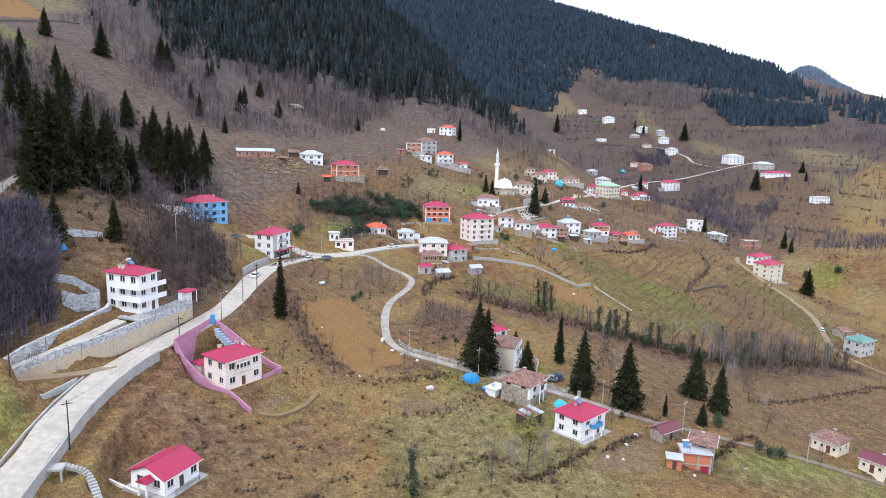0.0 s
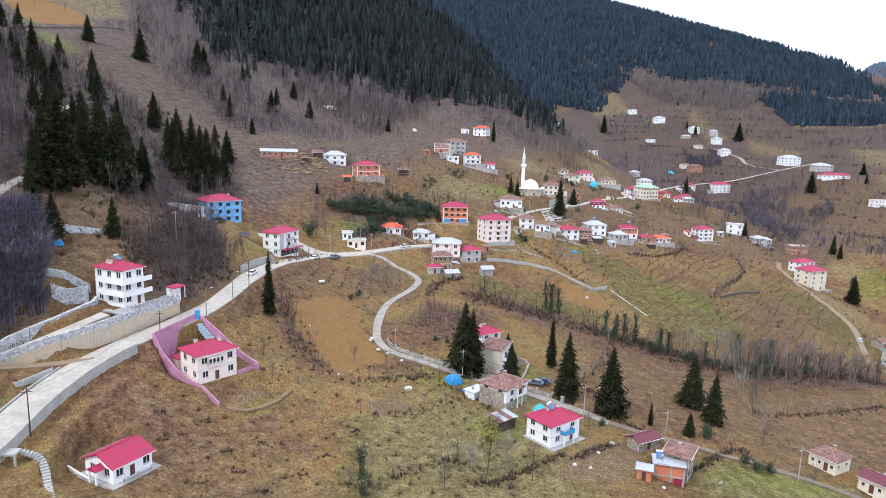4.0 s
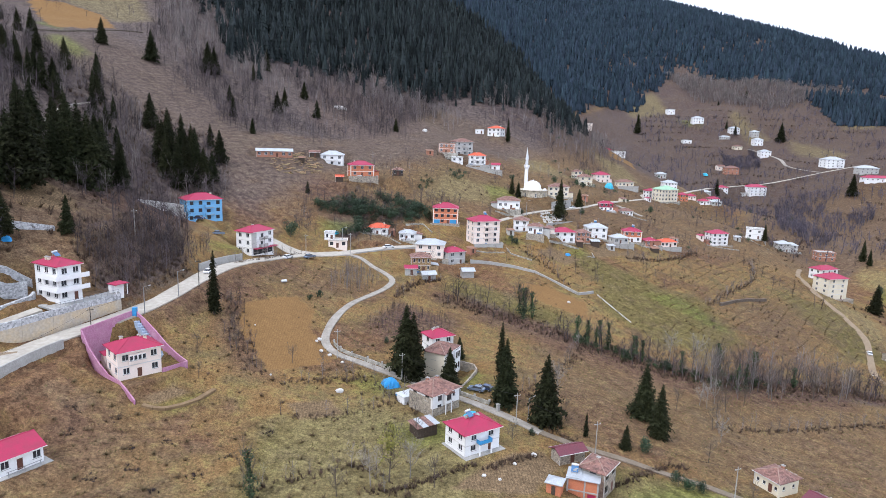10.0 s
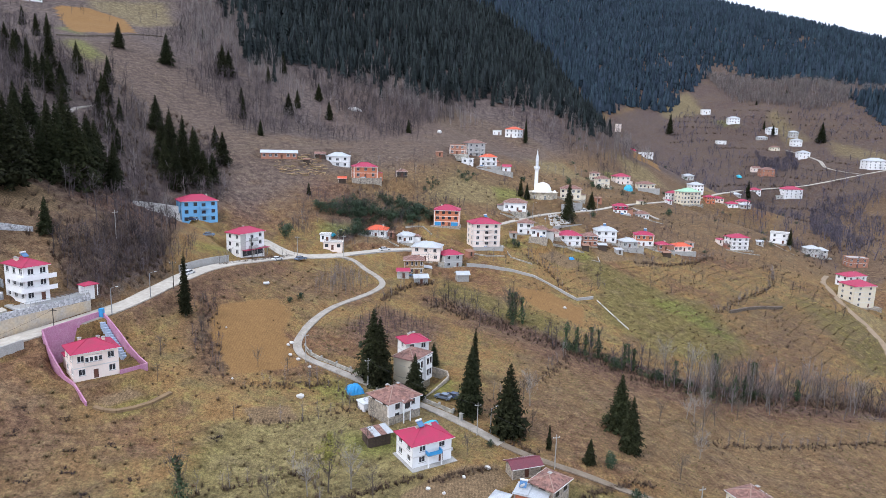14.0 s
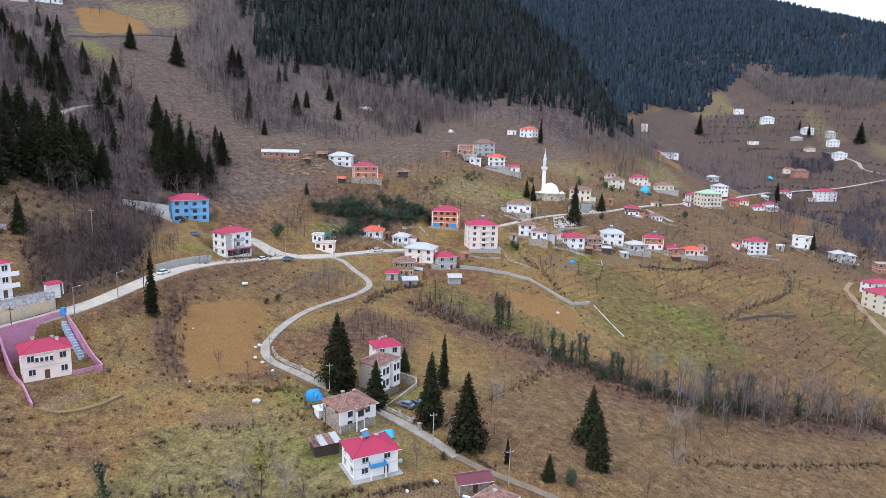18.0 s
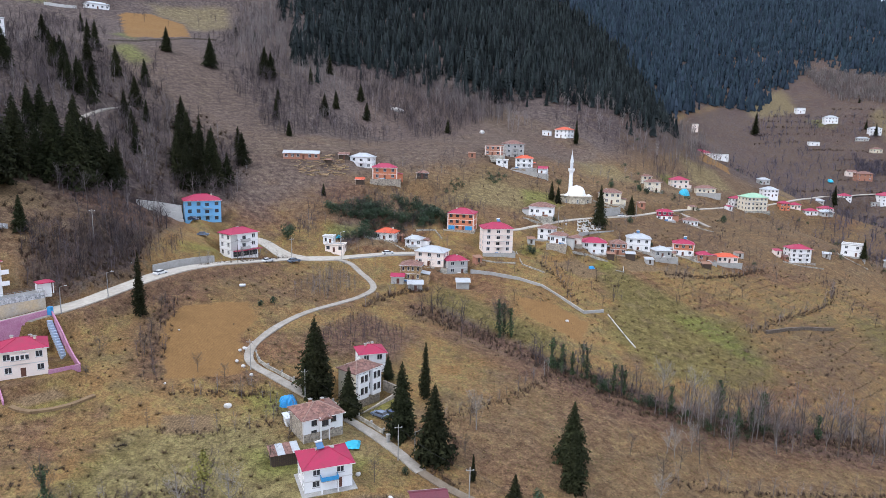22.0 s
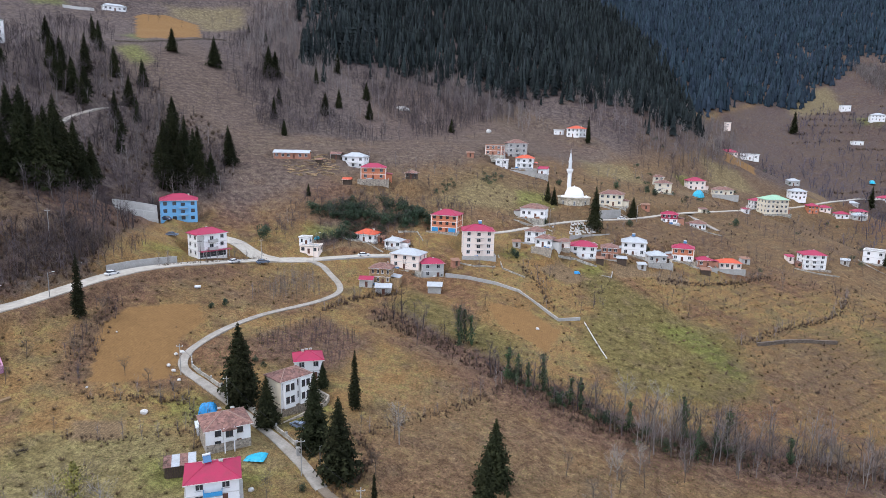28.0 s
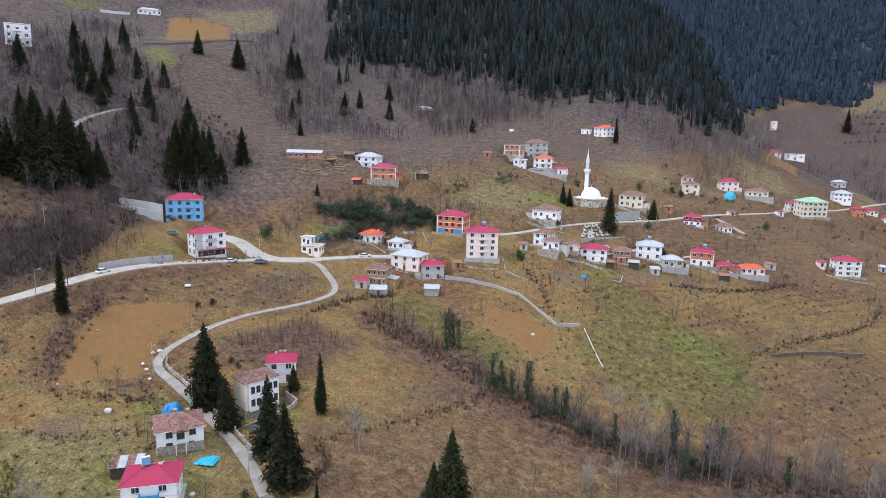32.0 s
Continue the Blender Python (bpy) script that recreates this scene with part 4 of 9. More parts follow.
def ground_material():
    m = bpy.data.materials.new("dry_winter_slope")
    m.use_nodes = True
    n, l = m.node_tree.nodes, m.node_tree.links
    bsdf = n["Principled BSDF"]
    bsdf.inputs["Roughness"].default_value, bsdf.inputs["Specular IOR Level"].default_value = 0.95, 0.1
    geo = n.new("ShaderNodeNewGeometry")

    def noise_at(scale, detail=5, rough=0.6):
        t = n.new("ShaderNodeTexNoise")
        t.inputs["Scale"].default_value, t.inputs["Detail"].default_value, t.inputs["Roughness"].default_value = scale, detail, rough
        l.new(geo.outputs["Position"], t.inputs["Vector"])
        return t.outputs["Fac"]

    def span(v, lo, hi, a=0.0, b=1.0):
        r = n.new("ShaderNodeMapRange")
        for k, x in (("From Min", lo), ("From Max", hi), ("To Min", a), ("To Max", b)):
            r.inputs[k].default_value = x
        l.new(v, r.inputs["Value"])
        return r.outputs["Result"]

    def blend(fac, a, b):
        x = n.new("ShaderNodeMix")
        x.data_type = "RGBA"
        for sock, v in (("A", a), ("B", b)):
            if isinstance(v, tuple):
                x.inputs[sock].default_value = (*v, 1)
            else:
                l.new(v, x.inputs[sock])
        l.new(fac, x.inputs["Factor"])
        return x.outputs["Result"]

    def op(kind, a, b):
        x = n.new("ShaderNodeMath")
        x.operation, x.use_clamp = kind, True
        for s, v in ((0, a), (1, b)):
            if isinstance(v, float):
                x.inputs[s].default_value = v
            else:
                l.new(v, x.inputs[s])
        return x.outputs[0]

    def mask(name, wobble, hard=0.25):
        a = n.new("ShaderNodeAttribute")
        a.attribute_name = name
        return span(op("ADD", a.outputs["Fac"], span(wobble, 0.3, 0.7, -0.22, 0.22)), 0.5 - hard, 0.5 + hard)

    broad, mid, fine, tiny, speck = noise_at(0.022), noise_at(0.12), noise_at(0.42, 6, 0.65), noise_at(1.7, 4, 0.7), noise_at(5.5, 3, 0.7)
    straw = blend(span(mid, 0.35, 0.65), (0.195, 0.113, 0.046), (0.272, 0.178, 0.08))
    olive = blend(span(fine, 0.35, 0.65), (0.128, 0.098, 0.032), (0.19, 0.15, 0.052))
    rust = blend(span(fine, 0.38, 0.62), (0.125, 0.066, 0.036), (0.188, 0.105, 0.056))
    patch = op("ADD", op("MULTIPLY", broad, 0.3), op("ADD", op("MULTIPLY", mid, 0.4), op("MULTIPLY", fine, 0.3)))
    c = blend(span(patch, 0.46, 0.55), straw, olive)
    c = blend(span(op("MULTIPLY", mid, span(broad, 0.3, 0.7)), 0.2, 0.36), c, rust)
    c = blend(op("MULTIPLY", mask("moss", mid, 0.4), 0.8), c, blend(span(fine, 0.38, 0.62), (0.092, 0.082, 0.026), (0.15, 0.124, 0.046)))
    c = blend(mask("litter", fine), c, blend(span(fine, 0.36, 0.64), (0.06, 0.043, 0.041), (0.104, 0.079, 0.075)))
    c = blend(op("MULTIPLY", mask("brown", mid, 0.5), 0.8), c, blend(span(fine, 0.36, 0.64), (0.115, 0.07, 0.04), (0.17, 0.11, 0.062)))
    c = blend(op("MULTIPLY", mask("bracken", mid, 0.5), 0.85), c, blend(span(fine, 0.36, 0.64), (0.085, 0.048, 0.034), (0.15, 0.085, 0.056)))
    c = blend(op("MULTIPLY", mask("heath", mid, 0.45), 0.75), c, blend(span(fine, 0.36, 0.64), (0.085, 0.064, 0.058), (0.135, 0.105, 0.093)))
    c = blend(op("MULTIPLY", mask("pasture", mid, 0.45), 0.6), c, blend(span(fine, 0.36, 0.64), (0.165, 0.128, 0.062), (0.235, 0.19, 0.092)))
    c = blend(op("MULTIPLY", mask("green", fine, 0.45), 0.5), c, blend(span(fine, 0.4, 0.62), (0.095, 0.125, 0.02), (0.165, 0.19, 0.04)))
    # narrow terraces along the contour
    z_only = n.new("ShaderNodeSeparateXYZ")
    l.new(geo.outputs["Position"], z_only.inputs[0])
    level = n.new("ShaderNodeMath")
    level.operation = "MULTIPLY_ADD"
    l.new(mid, level.inputs[0])
    level.inputs[1].default_value = 5.0
    l.new(z_only.outputs["Z"], level.inputs[2])
    ledge = n.new("ShaderNodeMath")
    ledge.operation, ledge.inputs[1].default_value = "PINGPONG", 0.75
    l.new(level.outputs[0], ledge.inputs[0])
    steps = op("MULTIPLY", mask("terrace", mid, 0.5), span(ledge.outputs[0], 0.1, 0.6, 0.6, 0.0))
    c = blend(op("MULTIPLY", steps, span(fine, 0.35, 0.6)), c, (0.075, 0.05, 0.036))
    rows = n.new("ShaderNodeTexWave")
    rows.inputs["Scale"].default_value, rows.inputs["Distortion"].default_value, rows.inputs["Detail"].default_value = 0.5, 6.0, 4
    l.new(geo.outputs["Position"], rows.inputs["Vector"])
    soil = blend(span(rows.outputs["Fac"], 0.1, 0.9, 0.2, 0.8), (0.195, 0.108, 0.042), (0.235, 0.135, 0.055))
    tilled = mask("plough", fine, 0.2)
    c = blend(tilled, c, soil)
    c = blend(mask("plot", fine, 0.25), c, blend(span(rows.outputs["Fac"], 0.1, 0.9, 0.2, 0.8), (0.14, 0.092, 0.05), (0.195, 0.135, 0.078)))
    hsv = n.new("ShaderNodeHueSaturation")
    l.new(c, hsv.inputs["Color"])
    v = n.new("ShaderNodeMath")
    v.operation = "MULTIPLY"
    l.new(span(tiny, 0.34, 0.66, 0.52, 1.26), v.inputs[0])
    l.new(span(fine, 0.32, 0.68, 0.78, 1.2), v.inputs[1])
    w = n.new("ShaderNodeMath")
    w.operation = "MULTIPLY"
    l.new(v.outputs[0], w.inputs[0])
    l.new(span(speck, 0.34, 0.66, 0.62, 1.36), w.inputs[1])
    even = n.new("ShaderNodeMix")
    l.new(op("MULTIPLY", tilled, 0.6), even.inputs["Factor"])
    l.new(w.outputs[0], even.inputs["A"])
    even.inputs["B"].default_value = 0.9
    l.new(even.outputs["Result"], hsv.inputs["Value"])
    l.new(hsv.outputs["Color"], bsdf.inputs["Base Color"])
    bump = n.new("ShaderNodeBump")
    bump.inputs["Strength"].default_value, bump.inputs["Distance"].default_value = 0.5, 0.4
    l.new(fine, bump.inputs["Height"])
    l.new(bump.outputs["Normal"], bsdf.inputs["Normal"])
    return m


GROUND = ground_material()
g_me = bulk("ground", np.stack([fx, fy, fz], 1), np.vstack([tri_a, tri_b]), GROUND)
for m_name, m_val in masks.items():
    g_me.attributes.new(m_name, "FLOAT", "POINT").data.foreach_set("value", m_val.astype(np.float32))
g_me.polygons.foreach_set("use_smooth", np.ones(len(g_me.polygons), bool))
tagged(new("ground", g_me), "dry winter hillside of straw-coloured grass, bare earth and leaf litter", "ground", kind="structure")


def ribbon(name, key, mat, label, category="road", lift=0.0, a=None, b=None, thick=0.55):
    """A road surface with a cambered top and edges that go into the ground."""
    line, z, half = ROADS[key]
    d = np.gradient(line, axis=0)
    d /= np.hypot(d[:, 0], d[:, 1])[:, None]
    side = np.stack([-d[:, 1], d[:, 0]], 1)
    g = Geo()
    prof = [(-1.0, -thick), (-1.0, 0.0), (-0.45, 0.05), (0.45, 0.05), (1.0, 0.0), (1.0, -thick)]
    for i, (p, s, h) in enumerate(zip(line, side, z)):
        wv = 1 + 0.05 * math.sin(i * 0.37) + 0.04 * math.sin(i * 0.83)
        for u, dz in prof:
            q = p + s * u * half * wv
            g.v.append((q[0], q[1], h + dz + lift))
    k = len(prof)
    g.f = [(i * k + j, (i + 1) * k + j, (i + 1) * k + j + 1, i * k + j + 1) for i in range(len(line) - 1) for j in range(k - 1)]
    return tagged(part(name, g, mat), label, category, kind="structure")


FARM = material("gravel_and_earth", (0.21, 0.17, 0.13), 0.95, (0.14, 0.105, 0.07), 0.4, 0.6, 6)
ribbon("road_main", "main", ASPHALT, "pale worn concrete road winding up the slope")
ribbon("road_lane", "bend", GRAVEL, "narrow grey lane curving down past the old houses", lift=-0.02)
ribbon("road_farm", "farm", FARM, "rough narrow farm track of gravel and earth", lift=-0.03)
ribbon("road_village", "village", ASPHALT, "narrow pale road running through the upper village", lift=-0.01)
EARTH_TRACK = material("earth_track", (0.27, 0.205, 0.135), 0.95, (0.2, 0.14, 0.09), 0.3, 0.5, 10)
ribbon("road_track", "track", EARTH_TRACK, "rutted brown earth track on the valley side")
ribbon("road_upper", "upper", GRAVEL, "grey lane through the upper wood")
ribbon("road_spur", "spur", EARTH_TRACK, "beige earth spur in front of the stone wall", lift=-0.02)
ribbon("road_apron", "apron", ASPHALT, "pale concrete apron beside the shop", lift=-0.06)
ribbon("road_path", "lane", GRAVEL, "short gravel spur below the village road", lift=-0.02)
ribbon("road_hamlet", "hamlet", GRAVEL, "pale road climbing to the far hamlet", lift=-0.02)

# ---- houses ----
CACHE = {}


def shared(key, make):
    if key not in CACHE:
        CACHE[key] = make()
    return CACHE[key]


def lattice(xs, zs, holes, y0, y1):
    """A flat frame cut from one board: cells of a grid, some left open, all in one connected mesh."""
    g, ids = Geo(), {}

    def at(i, j, k):
        if (i, j, k) not in ids:
            ids[i, j, k] = len(g.v)
            g.v.append((xs[i], (y0, y1)[k], zs[j]))
        return ids[i, j, k]

    solid = {(i, j) for i in range(len(xs) - 1) for j in range(len(zs) - 1)} - set(holes)
    for i, j in solid:
        g.f.append((at(i, j, 0), at(i + 1, j, 0), at(i + 1, j + 1, 0), at(i, j + 1, 0)))
        g.f.append((at(i, j, 1), at(i, j + 1, 1), at(i + 1, j + 1, 1), at(i + 1, j, 1)))
        for (di, dj), (p, q) in (((0, -1), ((i, j), (i + 1, j))), ((1, 0), ((i + 1, j), (i + 1, j + 1))), ((0, 1), ((i + 1, j + 1), (i, j + 1))), ((-1, 0), ((i, j + 1), (i, j)))):
            if (i + di, j + dj) not in solid:
                g.f.append((at(*p, 0), at(*p, 1), at(*q, 1), at(*q, 0)))
    return g


def window_mesh(w, h):
    t = 0.09
    if w > 0.9:
        return lattice([-w / 2, -w / 2 + t, -0.04, 0.04, w / 2 - t, w / 2], [0, t, h - t, h], [(1, 1), (3, 1)], 0.06, 0.16)
    return lattice([-w / 2, -w / 2 + t, w / 2 - t, w / 2], [0, t, h - t, h], [(1, 1)], 0.06, 0.16)


def add_window(parent, m, w, h, frame_mat, sill=True):
    k = (round(w, 2), round(h, 2), frame_mat.name)
    ob = part("window", shared(("win", k), lambda: window_mesh(w, h).mesh("window", frame_mat)), None, parent, at=m)
    part("pane", shared(("pane", k[:2]), lambda: Geo().box(-w / 2 + 0.05, w / 2 - 0.05, 0.1, 0.12, 0.05, h - 0.05).mesh("pane", GLASS)), None, ob)
    if sill:
        part("sill", shared(("sill", k[0]), lambda: Geo().box(-w / 2 - 0.1, w / 2 + 0.1, -0.09, 0.058, -0.08, -0.003).mesh("sill", CONCRETE)), None, ob)


def facade(g, p0, u, width, z0, z1, holes):
    """One wall side with its openings and their reveals; p0: lower left corner, u: direction to the right."""
    inn = Vector((-u.y, u.x, 0)) * 0.2
    xs = sorted({0, width, *(x for h in holes for x in (h[0], h[0] + h[2]))})
    zs = sorted({z0, z1, *(z for h in holes for z in (h[1], h[1] + h[3]))})

    def at(x, z, k=0):
        q = p0 + u * x + inn * k
        return (q.x, q.y, z)

    for xa, xb in zip(xs, xs[1:]):
        for za, zb in zip(zs, zs[1:]):
            xm, zm = (xa + xb) / 2, (za + zb) / 2
            if not any(h[0] < xm < h[0] + h[2] and h[1] < zm < h[1] + h[3] for h in holes):
                g.quad(at(xa, za), at(xb, za), at(xb, zb), at(xa, zb))
    for x, z, w, h in (h[:4] for h in holes):
        c = [(x, z), (x + w, z), (x + w, z + h), (x, z + h)]
        for (a, b), (e, f) in zip(c, c[1:] + c[:1]):
            g.quad(at(a, b), at(a, b, 1), at(e, f, 1), at(e, f))


def roof_geo(w, d, o, rise, gable, z):
    """Hip or gable roof with a thick eave."""
    x, y, t = w / 2 + o, d / 2 + o, 0.16
    g = Geo()
    if gable:
        for za, zb in ((z, z + t),):
            g.v += [(-x, -y, za), (x, -y, za), (x, y, za), (-x, y, za), (-x, -y, zb), (x, -y, zb), (x, y, zb), (-x, y, zb), (-x, 0, z + rise), (x, 0, z + rise), (-x, 0, zb + rise), (x, 0, zb + rise)]
        g.f += [(4, 5, 11, 10), (6, 7, 10, 11), (0, 8, 9, 1), (2, 9, 8, 3), (0, 1, 5, 4), (2, 3, 7, 6), (0, 4, 10, 8), (8, 10, 7, 3), (1, 9, 11, 5), (9, 2, 6, 11)]
        ridge = [((-x, 0, z + t + rise), (x, 0, z + t + rise))]
    else:
        s = max(w, d) - min(w, d)
        rx, ry = (s / 2, 0.0) if w >= d else (0.0, s / 2)
        g.v += [(-x, -y, z), (x, -y, z), (x, y, z), (-x, y, z), (-x, -y, z + t), (x, -y, z + t), (x, y, z + t), (-x, y, z + t), (-rx, -ry, z + rise + t), (rx, ry, z + rise + t)]
        if w >= d:
            g.f += [(4, 5, 9, 8), (5, 6, 9), (6, 7, 8, 9), (7, 4, 8)]
        else:
            g.f += [(4, 5, 8), (5, 6, 9, 8), (6, 7, 9), (7, 4, 8, 9)]
        g.f += [(0, 3, 2, 1), (0, 1, 5, 4), (1, 2, 6, 5), (2, 3, 7, 6), (3, 0, 4, 7)]
        p, q = (-rx, -ry, z + rise + t), (rx, ry, z + rise + t)
        lo, hi = ((-x, -y), (-x, y)), ((x, -y), (x, y))
        if w < d:
            lo, hi = ((-x, -y), (x, -y)), ((-x, y), (x, y))
        ridge = [(p, q)] + [((*c, z + t), p) for c in lo] + [((*c, z + t), q) for c in hi]
    return g, ridge


def solar_heater(m, label):
    ob = thing("solar_water_heater", label, "solar heater", m @ Matrix.Scale(0.7, 4))
    g = Geo()
    g.quad((-1, -0.75, 0.25), (1, -0.75, 0.25), (1, 0.75, 1.35), (-1, 0.75, 1.35)).quad((-1, -0.75, 0.17), (-1, 0.75, 1.27), (1, 0.75, 1.27), (1, -0.75, 0.17))
    g.quad((-1, -0.75, 0.17), (1, -0.75, 0.17), (1, -0.75, 0.25), (-1, -0.75, 0.25)).quad((-1, -0.75, 0.17), (-1, -0.75, 0.25), (-1, 0.75, 1.35), (-1, 0.75, 1.27)).quad((1, -0.75, 0.25), (1, -0.75, 0.17), (1, 0.75, 1.27), (1, 0.75, 1.35))
    part("collector_panel", shared("panel", lambda: g.mesh("collector_panel", PANEL)), None, ob, "blue glass collector")
    part("tank", shared("tank", lambda: Geo().tube((-1.0, 0.95, 1.6), (1.0, 0.95, 1.6), 0.32, 0.32, 12).mesh("tank", METALW)), None, ob, "white steel tank")
    for x, y, z in ((-0.8, 0.95, 1.3), (0.8, 0.95, 1.3), (-0.9, -0.7, 0.25), (0.9, -0.7, 0.25)):
        part("leg", Geo().tube((x, y, -0.5), (x, y, z), 0.04, 0.04, 4), METALG, ob)


PANEL = material("blue_collector_glass", (0.06, 0.16, 0.3), 0.15, (0.05, 0.12, 0.24), 1, 0.5, 4, spec=0.6)
METALW = material("white_enamelled_steel", (0.7, 0.72, 0.74), 0.4, spec=0.5)
METALG = material("grey_galvanised_steel", (0.35, 0.36, 0.37), 0.5, metal=0.6)
RIDGE = {ROOF_RED: ROOF_RED, ROOF_BROWN: material("pale_mortar_ridge", (0.36, 0.25, 0.2), 0.9), ROOF_ORANGE: ROOF_ORANGE, ROOF_GREY: ROOF_GREY, ROOF_GREEN: ROOF_GREEN}
SOFFIT = material("white_soffit", (0.7, 0.68, 0.66), 0.7)
BLUEP = material("bright_blue_panel", (0.05, 0.3, 0.6), 0.5, (0.05, 0.25, 0.5), 1, 0.4, 5)
DOORM = material("brown_door", (0.14, 0.06, 0.04), 0.6)


def band(g, w, d, z, t=0.22, k=0.06):
    g.box(-w / 2 - k, w / 2 + k, -d / 2 - k, -d / 2 - 0.003, z, z + t).box(-w / 2 - k, w / 2 + k, d / 2 + 0.003, d / 2 + k, z, z + t)
    return g.box(-w / 2 - k, -w / 2 - 0.003, -d / 2 - 0.003, d / 2 + 0.003, z, z + t).box(w / 2 + 0.003, w / 2 + k, -d / 2 - 0.003, d / 2 + 0.003, z, z + t)


def house(s):
    w, d, h, n_st, z0 = s["w"], s["d"], s["h"], s["storeys"], -2.6
    m = pose(s["x"], s["y"], s["base"], 0, 0, math.degrees(s["turn"]))
    far = math.hypot(s["x"] - 40, s["y"]) > 520
    ob = thing("house" if s["key"] not in ("mshed", "tinshed", "stable", "hut", "hut2", "pavilion", "barn", "pinkshed", "highshed", "redhut", "lean", "tealhut") else "shed", s["label"], "house" if w > 7.4 else "hut", m)
    step = h / n_st
    unfinished = s["key"] in ("blue", "brick3", "upperbrick", "kiosk", "kiosk2")
    fmat = DARKWOOD if s["key"] in ("oriel", "mansion", "brickwork", "lean", "hut", "hut2", "pavilion") else (METALG if unfinished else FRAME)
    rnd = random.Random(s["key"])
    sides = {"front": (Vector((-w / 2, -d / 2, 0)), Vector((1, 0, 0)), w, s.get("nf", 0)), "right": (Vector((w / 2, -d / 2, 0)), Vector((0, 1, 0)), d, s.get("ns", 0)),
             "back": (Vector((w / 2, d / 2, 0)), Vector((-1, 0, 0)), w, 0 if far else max(0, s.get("nf", 0) - 1)), "left": (Vector((-w / 2, d / 2, 0)), Vector((0, -1, 0)), d, s.get("ns", 0))}
    walls = Geo()
    upper = Geo() if s.get("upper") else None
    wins, bal_at = [], []
    for side, (p0, u, width, cnt) in sides.items():
        holes = []
        for k in range(n_st):
            for i in range(cnt):
                ww, wh = (1.4 if width / max(cnt, 1) > 2.2 else 0.85), 1.45
                if s["key"] in ("oriel", "mansion"):
                    ww, wh = (1.25, 1.5)
                if s["key"] in ("lean", "barn", "longhouse", "mshed", "tinshed", "redhut", "highshed", "hut"):
                    ww, wh = 0.8, 0.9
                x = width * (i + 0.5) / cnt - ww / 2 + rnd.uniform(-0.15, 0.15)
                z = k * step + step * 0.36
                if side == "front" and s.get("bal") and i == cnt // 2 and k > 0:
                    bal_at.append((x + ww / 2, k * step))
                    z, wh = k * step + 0.05, 2.0
                    ww = 1.5
                    x = min(max(0.4, x - 0.2), width - ww - 0.4)
                if side == "front" and k == 0 and i == cnt // 2 and not s.get("bal"):
                    z, wh, ww = 0.02, 2.05, 1.0
                    x = min(max(0.3, x), width - ww - 0.3)
                    holes.append((x, z, ww, min(wh, step - 0.3), "door"))
                    continue
                holes.append((x, z, ww, min(wh, step - 0.5), "window"))
        top = h
        if upper is not None and side != "back":
            facade(walls, p0, u, width, z0, step, [q for q in holes if q[1] < step])
            facade(upper, p0, u, width, step, h, [q for q in holes if q[1] >= step])
        else:
            facade(walls, p0, u, width, z0, top, holes)
        ang = math.degrees(math.atan2(u.y, u.x))
        for x, z, ww, wh, kind in holes:
            q = p0 + u * (x + ww / 2)
            wins.append((kind, pose(q.x, q.y, z, 0, 0, ang), ww, wh))
    walls.quad((-w / 2, -d / 2, h), (w / 2, -d / 2, h), (w / 2, d / 2, h), (-w / 2, d / 2, h))
    part("wall", walls, s["wall"], ob)
    if upper is not None:
        part("upper_wall", upper, ORANGEW if s["upper"] == 1 else ROOF_RED, ob, "orange rendered upper wall" if s["upper"] == 1 else "red clad upper wall")
    for kind, wm, ww, wh in wins:
        if kind == "window":
            if unfinished and not (s["key"] == "upperbrick"):
                part("window", shared(("raw", round(ww, 2), round(wh, 2)), lambda: Geo().box(-ww / 2, ww / 2, 0.16, 0.2, 0, wh).mesh("window", GLASS)), None, ob, at=wm)
            else:
                add_window(ob, wm, ww, wh, fmat, not far)
        else:
            part("door", Geo().box(-ww / 2, ww / 2, 0.08, 0.14, 0, wh).box(ww / 2 - 0.18, ww / 2 - 0.1, 0.03, 0.08, 0.95, 1.1), DOORM, ob, at=wm)
    o = s["over"]
    rise = (0.18 if s.get("gable") else 0.2) * min(w, d) + 0.35
    if s["key"] == "cottage":
        rise = 1.75
    if s.get("flat"):
        g = Geo().box(-w / 2 - 0.25, w / 2 + 0.25, -d / 2 - 0.25, d / 2 + 0.25, h + 0.004, h + 0.22)
        part("roof", g, CONCRETE, ob)
        g = Geo()
        for a in ((-w / 2 - 0.25, w / 2 + 0.25, -d / 2 - 0.25, -d / 2 - 0.08), (-w / 2 - 0.25, w / 2 + 0.25, d / 2 + 0.08, d / 2 + 0.25), (-w / 2 - 0.25, -w / 2 - 0.08, -d / 2 - 0.08, d / 2 + 0.08), (w / 2 + 0.08, w / 2 + 0.25, -d / 2 - 0.08, d / 2 + 0.08)):
            g.box(*a, h + 0.22, h + 0.5)
        part("parapet", g, s["wall"], ob)
    else:
        flip = s.get("gable") and d > w + 0.3
        g, ridge = roof_geo(d if flip else w, w if flip else d, o, rise, s.get("gable"), h)
        if s.get("gable"):
            gw = (d if flip else w) / 2
            gd = (w if flip else d) / 2
            gg = Geo()
            for e in (-1, 1):
                gg.quad((e * gw, -gd, h), (e * gw, gd, h), (e * gw, 0, h + rise * gd / (gd + o)))
            part("gable", gg, s["wall"], ob, at=pose(0, 0, 0, 0, 0, 90 if flip else 0))
        turn = pose(0, 0, 0, 0, 0, 90 if flip else 0)
        part("roof", g, s["roof"], ob, at=turn)
        rg = Geo()
        for p, q in ridge:
            rg.tube(p, q, 0.09, 0.09, 5)
        part("ridge_cap", rg, RIDGE.get(s["roof"], s["roof"]), ob, at=turn)
